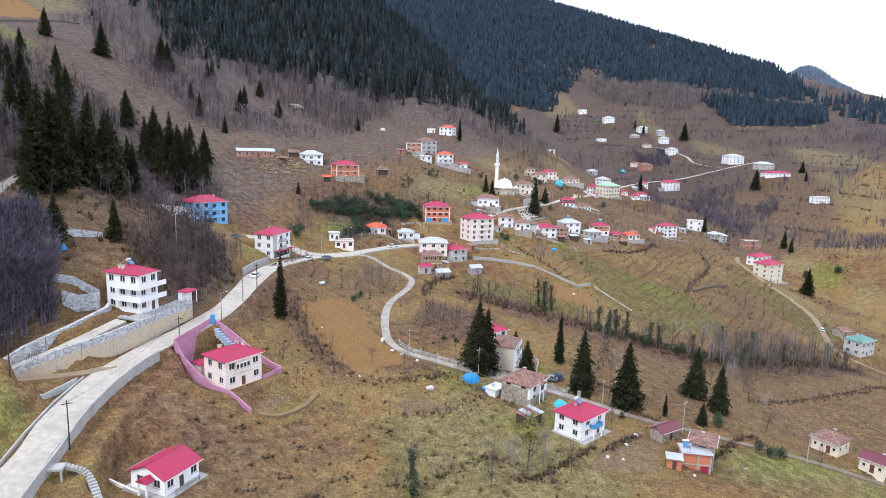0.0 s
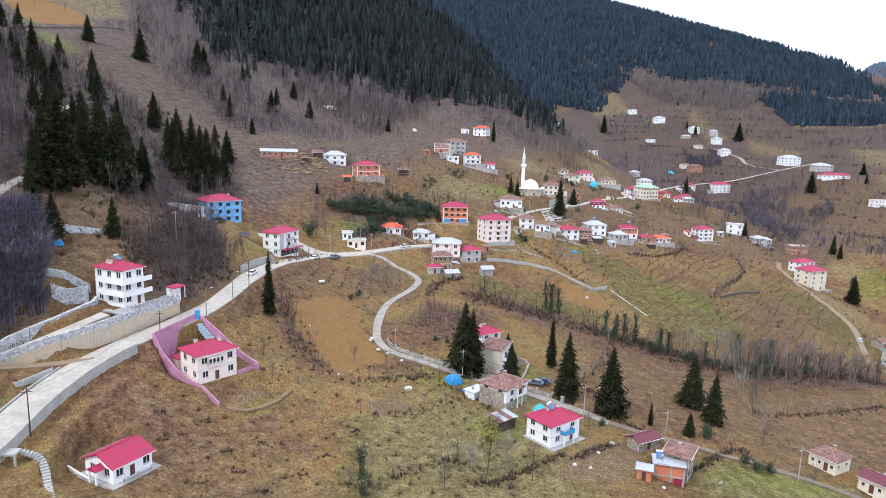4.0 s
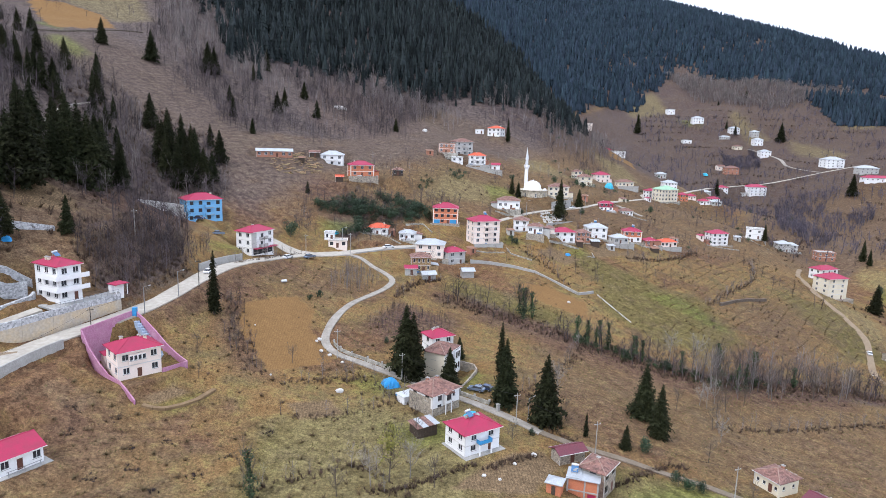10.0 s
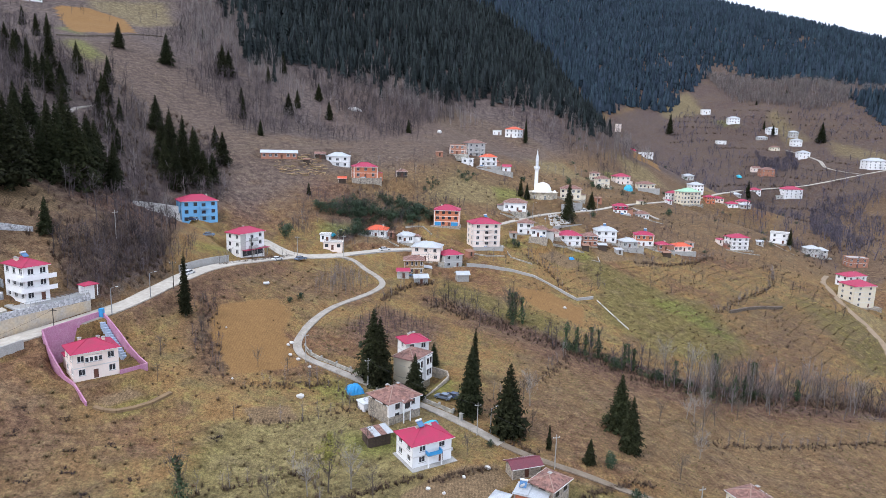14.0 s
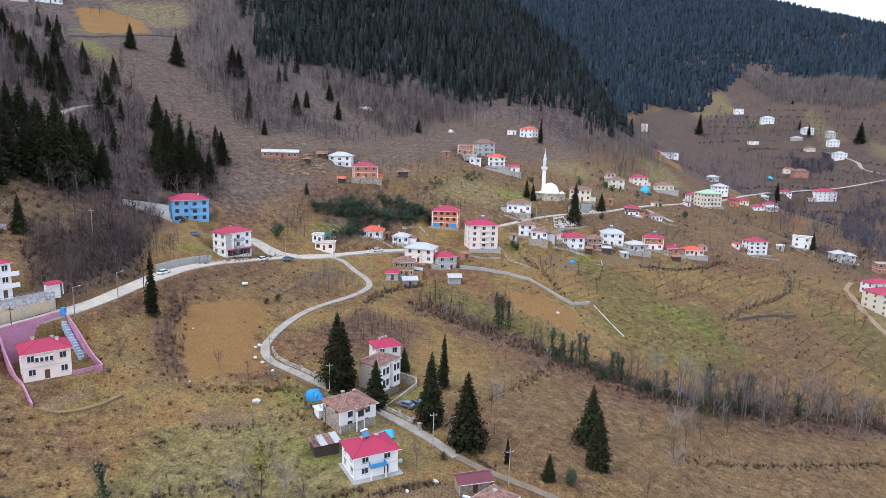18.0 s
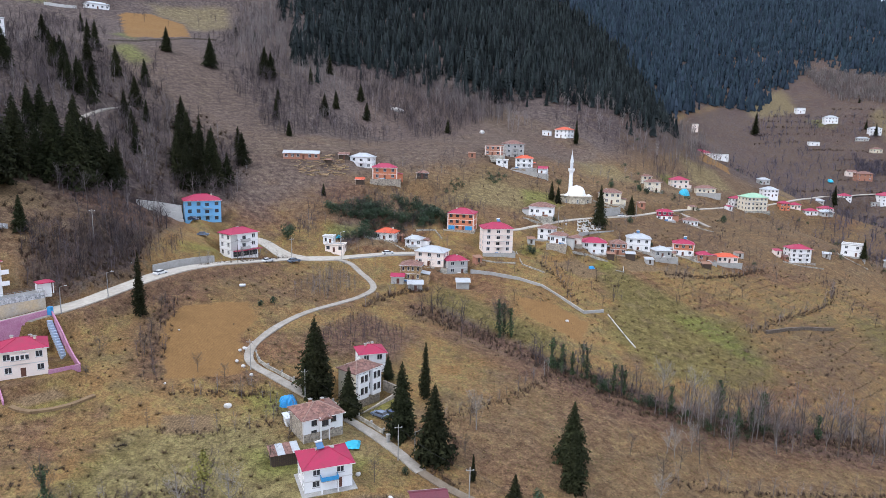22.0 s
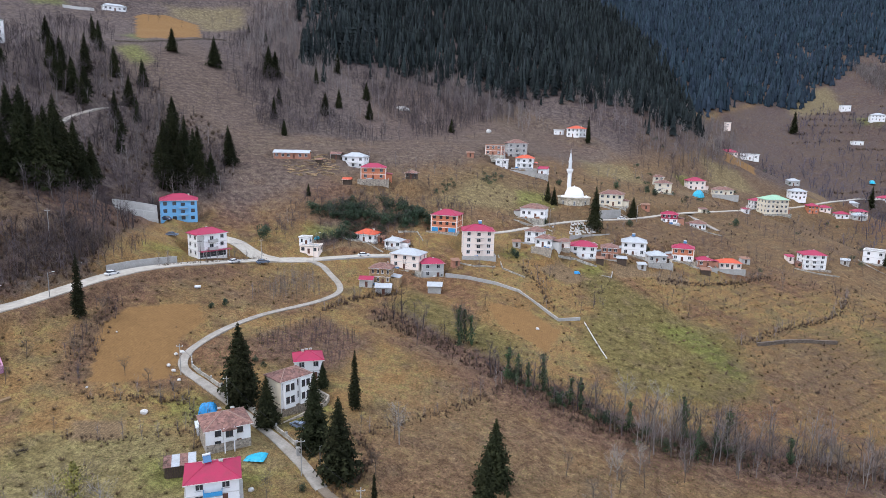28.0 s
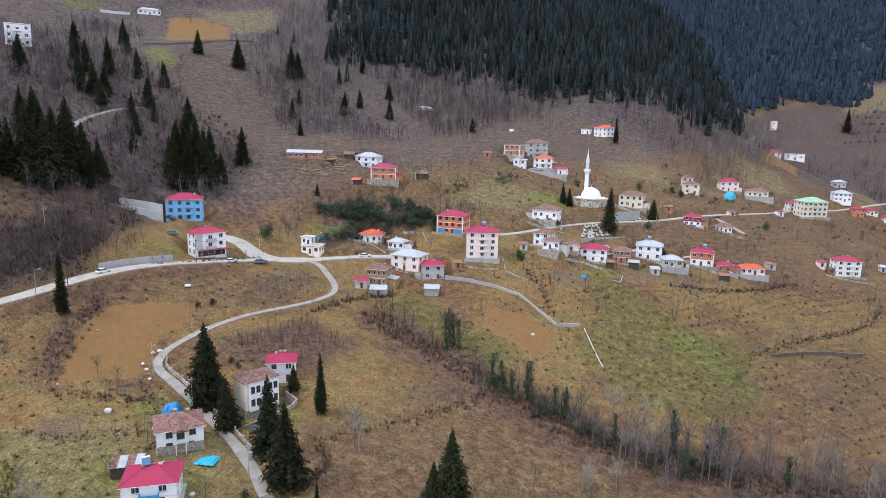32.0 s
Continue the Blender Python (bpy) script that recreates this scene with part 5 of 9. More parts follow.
        if not far:
            x, y = w / 2 + o, d / 2 + o
            for e in (-1, 1):
                part("gutter", Geo().box(-x, x, e * y + min(e, 0) * 0.1, e * y + max(e, 0) * 0.1, h + 0.02, h + 0.13), SOFFIT, ob)
            part("downpipe", Geo().tube((-w / 2 - 0.08, -d / 2 - 0.08, 0), (-w / 2 - 0.08, -d / 2 - 0.08, h), 0.05, 0.05, 5), SOFFIT, ob)
    for i in range(s.get("chim", 1 if not s.get("flat") and not far and s.get("nf", 0) > 1 else 0)):
        cx, cy = rnd.uniform(-0.3, 0.3) * w, rnd.uniform(-0.05, 0.3) * d
        ch = part("chimney", Geo().box(-0.3, 0.3, -0.3, 0.3, 0, rise * 0.75 + 0.5), CREAM if s["roof"] is not ROOF_BROWN else BRICK, ob, at=pose(cx, cy, h, 0, 0, 0))
        part("cap", Geo().box(-0.4, 0.4, -0.4, 0.4, rise * 0.75 + 0.504, rise * 0.75 + 0.6).box(-0.2, 0.2, -0.2, 0.2, rise * 0.75 + 0.604, rise * 0.75 + 0.72), CONCRETE, ch)
    if not far and not unfinished and n_st > 1 and s["key"] not in ("oriel", "mansion", "brickwork", "terraced", "roworange", "upA"):
        for k in range(1, n_st):
            part("floor_band", band(Geo(), w, d, k * step - 0.22, 0.2, 0.035), SOFFIT, ob, "pale floor line")
    if not far and s["key"] in LEANTOS:
        lw, ld, lh = rnd.uniform(2.2, 3.4), d * rnd.uniform(0.5, 0.8), min(h - 0.4, 2.5)
        e = rnd.choice((-1, 1))
        x0, x1 = sorted((e * (w / 2 + 0.01), e * (w / 2 + lw)))
        an = part("leanto", Geo().box(x0, x1, -ld / 2, ld / 2, -2.4, lh), rnd.choice((GREYW, BRICK, s["wall"])), ob, "low lean-to against the side wall")
        za, zb = (lh + 0.6, lh + 0.05) if e > 0 else (lh + 0.05, lh + 0.6)
        g = Geo()
        g.v = [(x0 - 0.25 * (e < 0), -ld / 2 - 0.25, za), (x1 + 0.25 * (e > 0), -ld / 2 - 0.25, zb), (x1 + 0.25 * (e > 0), ld / 2 + 0.25, zb), (x0 - 0.25 * (e < 0), ld / 2 + 0.25, za)]
        g.v += [(a, b, c + 0.1) for a, b, c in g.v]
        g.f = [(3, 2, 1, 0), (4, 5, 6, 7), (0, 1, 5, 4), (1, 2, 6, 5), (2, 3, 7, 6), (3, 0, 4, 7)]
        part("leanto_roof", g, rnd.choice((ROOF_GREY, ROOF_BROWN, s["roof"])), an)
    for x, z in bal_at:
        b = part("balcony", Geo().box(-1.7, 1.7, -1.25, 0, -0.16, 0), CONCRETE, ob, at=pose(-w / 2 + x, -d / 2 - 0.002, z, 0, 0, 0))
        g = Geo().box(-1.7, 1.7, -1.25, -1.15, 0, 0.95).box(-1.7, -1.6, -1.15, -0.02, 0, 0.95).box(1.6, 1.7, -1.15, -0.02, 0, 0.95)
        part("parapet", g, GREYW if s["key"] == "shop" else s["wall"], b)
    if s.get("solar"):
        solar_heater(m @ pose(rnd.uniform(-0.15, 0.1) * w, 0.0, h + rise + 0.25, 0, 0, rnd.uniform(-15, 15)), "blue roof-top solar collector with white water tank")
    return ob


LEANTOS = ("greyroof", "yellowstone", "twin", "twinb", "rowred", "rowwood", "rowwhite", "roworange", "rowlast", "smallwhite", "lowred", "hip", "priest", "upD", "upB", "mid1", "v1", "green", "greenside", "upperbrick", "upperwhite", "rightwhite", "redshack", "whiteshack")
BUILT = {}
for spec in HOUSES:
    if spec["key"] != "mosque":
        BUILT[spec["key"]] = (house(spec), spec)


def own(key):
    return BUILT[key][0], BUILT[key][1]


# the raw brick houses: concrete floor bands and corner posts
for key in ("brick3", "upperbrick", "upA", "roworange"):
    ob, s = own(key)
    for k in range(1, s["storeys"] + 1):
        part("floor_band", band(Geo(), s["w"], s["d"], k * s["h"] / s["storeys"] - 0.28), PINKW, ob, "pale concrete band")
    for a, b in ((-1, -1), (1, -1), (1, 1), (-1, 1)):
        part("corner_post", Geo().box(a * s["w"] / 2 - 0.2, a * s["w"] / 2 + 0.2, b * s["d"] / 2 - 0.2, b * s["d"] / 2 + 0.2, -0.5, s["h"] - 0.002), PINKW, ob, "pale concrete post")
ob, s = own("brick3")
for x in (-4.2, 3.6):
    part("panel", Geo().box(x - 1.6, x + 1.6, -s["d"] / 2 - 0.07, -s["d"] / 2 - 0.01, 0.2, 2.2), BLUEP, ob, "blue sheet over a ground-floor bay")

# white terraced house: continuous balconies round the corner
ob, s = own("terraced")
for k in (1, 2):
    z = k * s["h"] / 3
    b = part("balcony", Geo().box(-s["w"] / 2 - 1.3, s["w"] / 2 + 1.3, -s["d"] / 2 - 1.3, -s["d"] / 2 - 0.003, z - 0.18, z).box(-s["w"] / 2 - 1.3, -s["w"] / 2 - 0.003, -s["d"] / 2, s["d"] / 2 - 3, z - 0.18, z), WHITE, ob)
    part("parapet", Geo().box(-s["w"] / 2 - 1.3, s["w"] / 2 + 1.3, -s["d"] / 2 - 1.3, -s["d"] / 2 - 1.2, z, z + 0.95).box(-s["w"] / 2 - 1.3, -s["w"] / 2 - 1.2, -s["d"] / 2 - 1.2, s["d"] / 2 - 3, z, z + 0.95), WHITE, b)
# walled house: glazed upper veranda, recessed porch below
ob, s = own("walled")
part("veranda", Geo().box(-2.4, 1.2, -s["d"] / 2 - 0.5, -s["d"] / 2 - 0.003, 3.3, 5.5), PINKW, ob, "projecting glazed veranda")
for i in range(4):
    add_window(ob, pose(-1.95 + i * 0.9, -s["d"] / 2 - 0.62, 4.1, 0, 0, 0), 0.8, 1.15, FRAME)
# blue balcony house
ob, s = own("balcony")
b = part("balcony", Geo().box(-1.6, 1.6, -s["d"] / 2 - 1.3, -s["d"] / 2 - 0.003, 2.3, 2.45), CONCRETE, ob)
part("railing", Geo().box(-1.6, 1.6, -s["d"] / 2 - 1.3, -s["d"] / 2 - 1.22, 2.45, 3.25).box(-1.6, -1.52, -s["d"] / 2 - 1.22, -s["d"] / 2 - 0.01, 2.45, 3.25).box(1.52, 1.6, -s["d"] / 2 - 1.22, -s["d"] / 2 - 0.01, 2.45, 3.25), BLUEP, b, "bright blue balcony panels")
for x in (-1.5, 1.5):
    part("post", Geo().box(x - 0.12, x + 0.12, -s["d"] / 2 - 1.28, -s["d"] / 2 - 1.04, -0.3, 2.298), WHITE, ob)
part("plinth", Geo().box(-s["w"] / 2 - 0.7, s["w"] / 2 + 0.7, -s["d"] / 2 - 1.4, s["d"] / 2 + 0.4, -0.6, -0.02), CONCRETE, ob, "pale concrete terrace")
# oriel house: projecting upper bay with its own little gable, stone side and base
ob, s = own("oriel")
g = Geo()
facade(g, Vector((-1.1, -s["d"] / 2 - 1.0, 0)), Vector((1, 0, 0)), 2.2, 2.6, 5.3, [(0.35, 3.25, 1.5, 1.5)])
facade(g, Vector((-1.1, -s["d"] / 2, 0)), Vector((0, -1, 0)), 1.0, 2.6, 5.3, [])
facade(g, Vector((1.1, -s["d"] / 2 - 1.0, 0)), Vector((0, 1, 0)), 1.0, 2.6, 5.3, [])
g.quad((-1.1, -s["d"] / 2 - 1, 2.6), (-1.1, -s["d"] / 2, 2.6), (1.1, -s["d"] / 2, 2.6), (1.1, -s["d"] / 2 - 1, 2.6))
bay = part("oriel", g, WHITE, ob, "white projecting bay on posts")
add_window(bay, pose(0, -s["d"] / 2 - 1.0, 3.25, 0, 0, 0), 1.5, 1.5, DARKWOOD)
x, y, z = 1.5, s["d"] / 2, s["h"]
g = Geo()
g.v += [(-x, -y - 1.6, z), (x, -y - 1.6, z), (0, -y - 1.6, z + 0.75), (-x, -y + 1.5, z + 0.5), (x, -y + 1.5, z + 0.5), (0, -y + 1.8, z + 1.1)]
g.f += [(0, 2, 5, 3), (2, 1, 4, 5), (0, 1, 2), (0, 3, 4, 1)]
part("bay_roof", g, ROOF_BROWN, ob)
for x in (-0.95, 0.95):
    part("post", Geo().box(x - 0.1, x + 0.1, -s["d"] / 2 - 0.98, -s["d"] / 2 - 0.78, -0.3, 2.598), WHITE, ob)
part("stone_base", band(Geo(), s["w"], s["d"], -1.2, 3.0, 0.05), STONEW, ob, "exposed rubble stone lower wall")
part("stone_side", Geo().box(-s["w"] / 2 - 0.06, -s["w"] / 2 - 0.004, -s["d"] / 2 + 0.6, s["d"] / 2, 1.8, 4.2), STONEW, ob, "rubble stone side wall")
# mansion: stone body, two white bays with dark-framed windows over two floors
ob, s = own("mansion")
part("stone_base", band(Geo(), s["w"], s["d"], -1.5, 4.0, 0.05), STONEW, ob, "stone ground floor")
part("stone_side", Geo().box(-s["w"] / 2 - 0.06, -s["w"] / 2 - 0.004, -s["d"] / 2, s["d"] / 2, 2.502, s["h"] - 0.05), CREAM, ob, "ochre plastered side wall")
for x in (-2.2, 2.2):
    g = Geo()
    facade(g, Vector((x - 1.5, -s["d"] / 2 - 0.9, 0)), Vector((1, 0, 0)), 3.0, 2.5, s["h"] - 0.05, [(0.3, 3.7, 1.05, 1.7), (1.65, 3.7, 1.05, 1.7), (0.3, 6.8, 1.05, 1.7), (1.65, 6.8, 1.05, 1.7)])
    facade(g, Vector((x - 1.5, -s["d"] / 2, 0)), Vector((0, -1, 0)), 0.9, 2.5, s["h"] - 0.05, [])
    facade(g, Vector((x + 1.5, -s["d"] / 2 - 0.9, 0)), Vector((0, 1, 0)), 0.9, 2.5, s["h"] - 0.05, [])
    g.quad((x - 1.5, -s["d"] / 2 - 0.9, 2.5), (x - 1.5, -s["d"] / 2, 2.5), (x + 1.5, -s["d"] / 2, 2.5), (x + 1.5, -s["d"] / 2 - 0.9, 2.5))
    bay = part("bay", g, WHITE, ob, "white timber bay with dark frames")
    for dx in (-0.68, 0.68):
        for z in (3.7, 6.8):
            add_window(bay, pose(x + dx, -s["d"] / 2 - 0.9, z, 0, 0, 0), 1.05, 1.7, DARKWOOD)
# stone farmhouse: raw brick extension with a tin roof and a red recess
ob, s = own("brickwork")
m = Matrix(ob.matrix_basis)
EXT = thing("brick_extension", "raw orange brick extension with tin roof against the stone farmhouse", "shed", pose(49.6, 106.6, -15.0, 0, 0, -22))
g = Geo()
facade(g, Vector((-2.9, -1.9, 0)), Vector((1, 0, 0)), 5.8, -2, 5.0, [(3.9, 0.1, 1.6, 2.1)])
facade(g, Vector((2.9, -1.9, 0)), Vector((0, 1, 0)), 3.8, -2, 5.0, [])
facade(g, Vector((2.9, 1.9, 0)), Vector((-1, 0, 0)), 5.8, -2, 5.0, [])
facade(g, Vector((-2.9, 1.9, 0)), Vector((0, -1, 0)), 3.8, -2, 5.0, [])
part("wall", g, ORANGEW, EXT)
part("recess", Geo().box(1.0, 2.6, -1.75, -1.65, 0.1, 2.2), ROOF_RED, EXT, "red painted recess")
for x in (-2.9, 0.4, 2.9):
    part("post", Geo().box(x - 0.15, x + 0.15, -2.06, -1.905, -1, 5.0), CONCRETE, EXT)
part("floor_band", Geo().box(-2.74, 2.74, -2.0, -1.906, 2.4, 2.65), CONCRETE, EXT)
part("roof", Geo().box(-3.3, 3.3, -2.4, 2.3, 5.002, 5.12).box(-3.2, -0.4, -2.2, 1.9, 5.121, 5.3), ROOF_GREY, EXT, "bluish corrugated tin roof")
solar_heater(pose(47.9, 107.4, -9.6, 0, 0, -20), "blue solar collector on the tin roof")
HUT = thing("tin_hut", "little brick hut with crumpled tin roof", "hut", pose(43.4, 104.6, gz(43.4, 104.6), 0, 0, -28))
part("wall", Geo().box(-1.4, 1.4, -1.3, 1.3, -1.5, 2.2), ORANGEW, HUT)
g, _r = roof_geo(2.8, 2.6, 0.35, 0.6, False, 2.2)
part("roof", g, ROOF_GREY, HUT)
part("door", Geo().box(-0.4, 0.4, -1.36, -1.302, 0, 1.8), DARKWOOD, HUT)
# cottage porch and paved yard
ob, s = own("cottage")
g = Geo()
part("terrace", Geo().box(-s["w"] / 2 - 1.0, s["w"] / 2 + 1.0, -s["d"] / 2 - 1.2, s["d"] / 2 + 1.0, -0.9, -0.06), CONCRETE, ob, "pale paved terrace")
for x in (-2.6, 0, 2.6):
    part("rail_post", Geo().box(x - 0.05, x + 0.05, -s["d"] / 2 - 1.15, -s["d"] / 2 - 1.05, -0.06, 0.95), METALG, ob)
part("railing", Geo().box(-2.9, 2.9, -s["d"] / 2 - 1.12, -s["d"] / 2 - 1.08, 0.85, 0.93).box(-2.9, 2.9, -s["d"] / 2 - 1.12, -s["d"] / 2 - 1.08, 0.4, 0.46), METALG, ob)
P = part("porch", Geo().box(-s["w"] / 2 - 1.7, -s["w"] / 2 - 0.004, -1.5, 0.5, 2.25, 2.4), WHITE, ob)
for y in (-1.4, 0.3):
    part("column", Geo().box(-s["w"] / 2 - 1.65, -s["w"] / 2 - 1.4, y, y + 0.25, -0.06, 2.248), WHITE, P)
g = Geo()
x0, x1 = -s["w"] / 2 - 1.9, -s["w"] / 2 - 0.01
g.v += [(x0, -1.8, 2.4), (x0, 0.8, 2.4), (x0, -0.5, 3.1), (x1, -1.8, 2.4), (x1, 0.8, 2.4), (x1, -0.5, 3.1)]
g.f += [(0, 3, 5, 2), (1, 2, 5, 4), (0, 2, 1), (0, 1, 4, 3)]
part("porch_roof", g, ROOF_RED, P, "small crimson porch roof")
# shop front with a red awning
ob, s = own("shop")
A = part("awning", Geo().box(-s["w"] / 2 + 0.5, s["w"] / 2 + 1.0, -s["d"] / 2 - 2.0, -s["d"] / 2 - 0.004, 2.35, 2.47), ROOF_RED, ob, "crimson awning over the shop front")
for x in (-4.5, -2.0, 0.5, 3.0, 5.4):
    part("post", Geo().box(x - 0.06, x + 0.06, -s["d"] / 2 - 1.95, -s["d"] / 2 - 1.83, -0.2, 2.348), METALG, A)
part("shopfront", Geo().box(-s["w"] / 2 + 0.8, s["w"] / 2 - 0.6, -s["d"] / 2 - 0.08, -s["d"] / 2 - 0.004, 0.1, 2.2), GLASS, ob, "dark glazed shop front")
part("lower_band", Geo().box(-s["w"] / 2 - 0.05, -s["w"] / 2 + 2.4, -s["d"] / 2 - 0.06, -s["d"] / 2 - 0.005, 2.5, s["h"] - 0.1), GREYW, ob, "grey balcony bay")

# ---- mosque ----
MOSQ = thing("mosque", "cream stone mosque with white dome and slender minaret", "mosque", pose(88.4, 357.6, 18.5, 0, 0, 4))
g = Geo()
oct_pts = [Vector((8.4 * math.cos(radians(22.5 + 45 * i)), 7.6 * math.sin(radians(22.5 + 45 * i)), 0)) for i in range(8)]
for i in range(8):
    a, b = oct_pts[i], oct_pts[(i + 1) % 8]
    wd = (b - a).length
    facade(g, a, (b - a).normalized(), wd, -3, 5.2, [(wd / 2 - 0.5, 1.6, 1.0, 2.2)])
g.f.append(tuple(range(len(g.v), len(g.v) + 8)))
g.v += [(p.x, p.y, 5.2) for p in oct_pts]
part("wall", g, MOSQUESTONE, MOSQ)
for i in range(8):
    a, b = oct_pts[i], oct_pts[(i + 1) % 8]
    c, u = (a + b) / 2, (b - a).normalized()
    add_window(MOSQ, pose(c.x, c.y, 1.6, 0, 0, math.degrees(math.atan2(u.y, u.x))), 1.0, 2.2, FRAME)
g = Geo()
g.v += [(p.x * 1.06, p.y * 1.06, z) for z in (5.204, 5.5) for p in oct_pts]
g.f += [tuple(reversed(range(8))), tuple(range(8, 16))] + [(i, (i + 1) % 8, 8 + (i + 1) % 8, 8 + i) for i in range(8)]
part("cornice", g, MOSQUESTONE, MOSQ)
part("drum", Geo().lathe([(5.1, 5.502), (5.1, 6.1), (4.8, 6.25)], 24), WHITE, MOSQ)
part("dome", Geo().lathe([(4.75, 6.2), (4.7, 6.8), (4.3, 8.0), (3.6, 9.1), (2.6, 9.9), (1.4, 10.4), (0.3, 10.6), (0.08, 10.65), (0.06, 11.6)], 28), WHITE, MOSQ, "smooth white dome")
part("minaret", Geo().lathe([(1.35, -2), (1.35, 5.0), (1.05, 5.8), (1.0, 17.5), (1.0, 17.6)], 16, -2.4, 6.6), WHITE, MOSQ, "white cylindrical minaret")
part("minaret_gallery", Geo().lathe([(1.05, 16.8), (1.7, 18.0), (1.7, 19.0), (1.55, 19.0), (1.55, 18.3), (0.9, 18.3)], 16, -2.4, 6.6), WHITE, MOSQ)
part("minaret_top", Geo().lathe([(0.85, 18.3), (0.85, 22.4), (1.05, 22.6), (0.9, 23.0), (0.1, 27.8), (0.05, 28.9)], 14, -2.4, 6.6), METALW, MOSQ, "pale conical spire")
for x in (-7, 7):
    part("small_dome", Geo().lathe([(1.1, 5.502), (1.05, 5.9), (0.75, 6.4), (0.05, 6.7)], 12, x * 0.82, -4.6), WHITE, MOSQ)

# ---- trees and scrub ----
BARK = material("grey_bark", (0.13, 0.105, 0.085), 0.95, (0.08, 0.065, 0.055), 1.5, 0.5, 6)
PALEBARK = material("pale_bark", (0.3, 0.27, 0.24), 0.95, (0.2, 0.18, 0.16), 1.5, 0.5, 6)
TWIGS = material("bare_twigs", (0.11, 0.09, 0.093), 0.95, (0.068, 0.054, 0.056), 0.05, 0.5, 8, jitter=0.5, spec=0.1)
# twigs across the valley, their grey-violet tint holding the haze of distance
HAZEDTWIG = material("hazed_bare_twigs", (0.125, 0.112, 0.138), 0.95, (0.083, 0.073, 0.094), 0.03, 0.5, 8, jitter=0.3, spec=0.1)
BROWNTWIGS = material("brown_twigs", (0.15, 0.113, 0.095), 0.95, (0.095, 0.07, 0.059), 0.05, 0.5, 8, jitter=0.5, spec=0.1)
BRUSH = material("brown_brush", (0.115, 0.08, 0.056), 0.95, (0.075, 0.052, 0.04), 0.08, 0.5, 8, jitter=0.35, spec=0.1)
STOOLBARK = material("hazel_shoots", (0.15, 0.108, 0.06), 0.95, (0.11, 0.078, 0.043), 0.08, 0.5, 8, jitter=0.3, spec=0.1)
DEADBRUSH = material("cut_brushwood", (0.055, 0.042, 0.042), 0.95, (0.035, 0.028, 0.027), 0.4, 0.5, 8, jitter=0.3, spec=0.1)
STRAWTUFT = material("straw_grass", (0.24, 0.175, 0.085), 0.95, (0.17, 0.125, 0.055), 0.06, 0.5, 8, jitter=0.35, spec=0.1)
GREENTUFT = material("olive_grass", (0.13, 0.125, 0.04), 0.95, (0.09, 0.088, 0.032), 0.06, 0.5, 8, jitter=0.35, spec=0.1)
WOODNEEDLES = material("wood_needles", (0.025, 0.031, 0.031), 0.95, (0.013, 0.017, 0.018), 0.05, 0.6, 6, jitter=0.55, spec=0.05, leafy=0.15)
# aerial haze put into the base colour: bluer than the nearer spruces
HAZEDNEEDLES = material("hazed_spruce_needles", (0.03, 0.044, 0.058), 0.95, (0.02, 0.031, 0.043), 0.02, 0.5, 6, jitter=0.3, spec=0.05)
# farthest hill: distance haze mixed into the colour, paler and bluer still
HAZEDRIDGENEEDLES = material("hazed_ridge_needles", (0.12, 0.155, 0.205), 0.95, (0.09, 0.12, 0.165), 0.02, 0.5, 6, jitter=0.2, spec=0.05)
IVY = material("ivy_leaves", (0.04, 0.062, 0.022), 0.7, (0.024, 0.04, 0.016), 0.5, 0.5, 6, jitter=0.35, leafy=0.35)
LAUREL = material("laurel_leaves", (0.03, 0.052, 0.024), 0.6, (0.018, 0.034, 0.016), 0.4, 0.5, 6, jitter=0.35, leafy=0.35)
MOSSY = material("yellow_green_leaves", (0.16, 0.15, 0.03), 0.8, (0.1, 0.1, 0.028), 0.5, 0.5, 6, jitter=0.3, leafy=0.35)
PALETWIGS = material("pale_twigs", (0.225, 0.198, 0.188), 0.95, (0.15, 0.128, 0.124), 0.05, 0.5, 8, jitter=0.35, spec=0.1)
rng = np.random.default_rng(7)


def tri_arrays(g):
    """Vertices and triangles of a Geo."""
    t = []
    for f in g.f:
        t += [(f[0], f[i], f[i + 1]) for i in range(1, len(f) - 1)]
    return np.array(g.v, np.float32), np.array(t, np.int32)


def scatter(name, templates, x, y, z, size, mat, label, category, wide=None, kind="stuff"):
    """Many copies of a few templates in one mesh."""
    V, T, tones, base = [], [], [], 0
    pick = rng.integers(0, len(templates), len(x))
    turn = rng.uniform(0, math.tau, len(x))
    wide = np.ones(len(x)) if wide is None else wide
    for k, (tv, tt) in enumerate(templates):
        idx = np.nonzero(pick == k)[0]
        if not len(idx):
            continue
        c, s = np.cos(turn[idx])[:, None], np.sin(turn[idx])[:, None]
        sx = (size[idx] * wide[idx])[:, None]
        vx = (tv[:, 0] * c - tv[:, 1] * s) * sx + x[idx][:, None]
        vy = (tv[:, 0] * s + tv[:, 1] * c) * sx + y[idx][:, None]
        vz = tv[:, 2] * size[idx][:, None] + z[idx][:, None]
        V.append(np.stack([vx, vy, vz], -1).reshape(-1, 3))
        T.append((tt[None] + (np.arange(len(idx)) * len(tv))[:, None, None]).reshape(-1, 3) + base)
        base += len(idx) * len(tv)
        tones.append(np.repeat(rng.uniform(0, 1, len(idx)), len(tv)))
    me = bulk(name, np.vstack(V), np.vstack(T), mat)
    me.attributes.new("tone", "FLOAT", "POINT").data.foreach_set("value", np.concatenate(tones).astype(np.float32))
    ob = new(name, me)
    return tagged(ob, label, category, kind=kind)


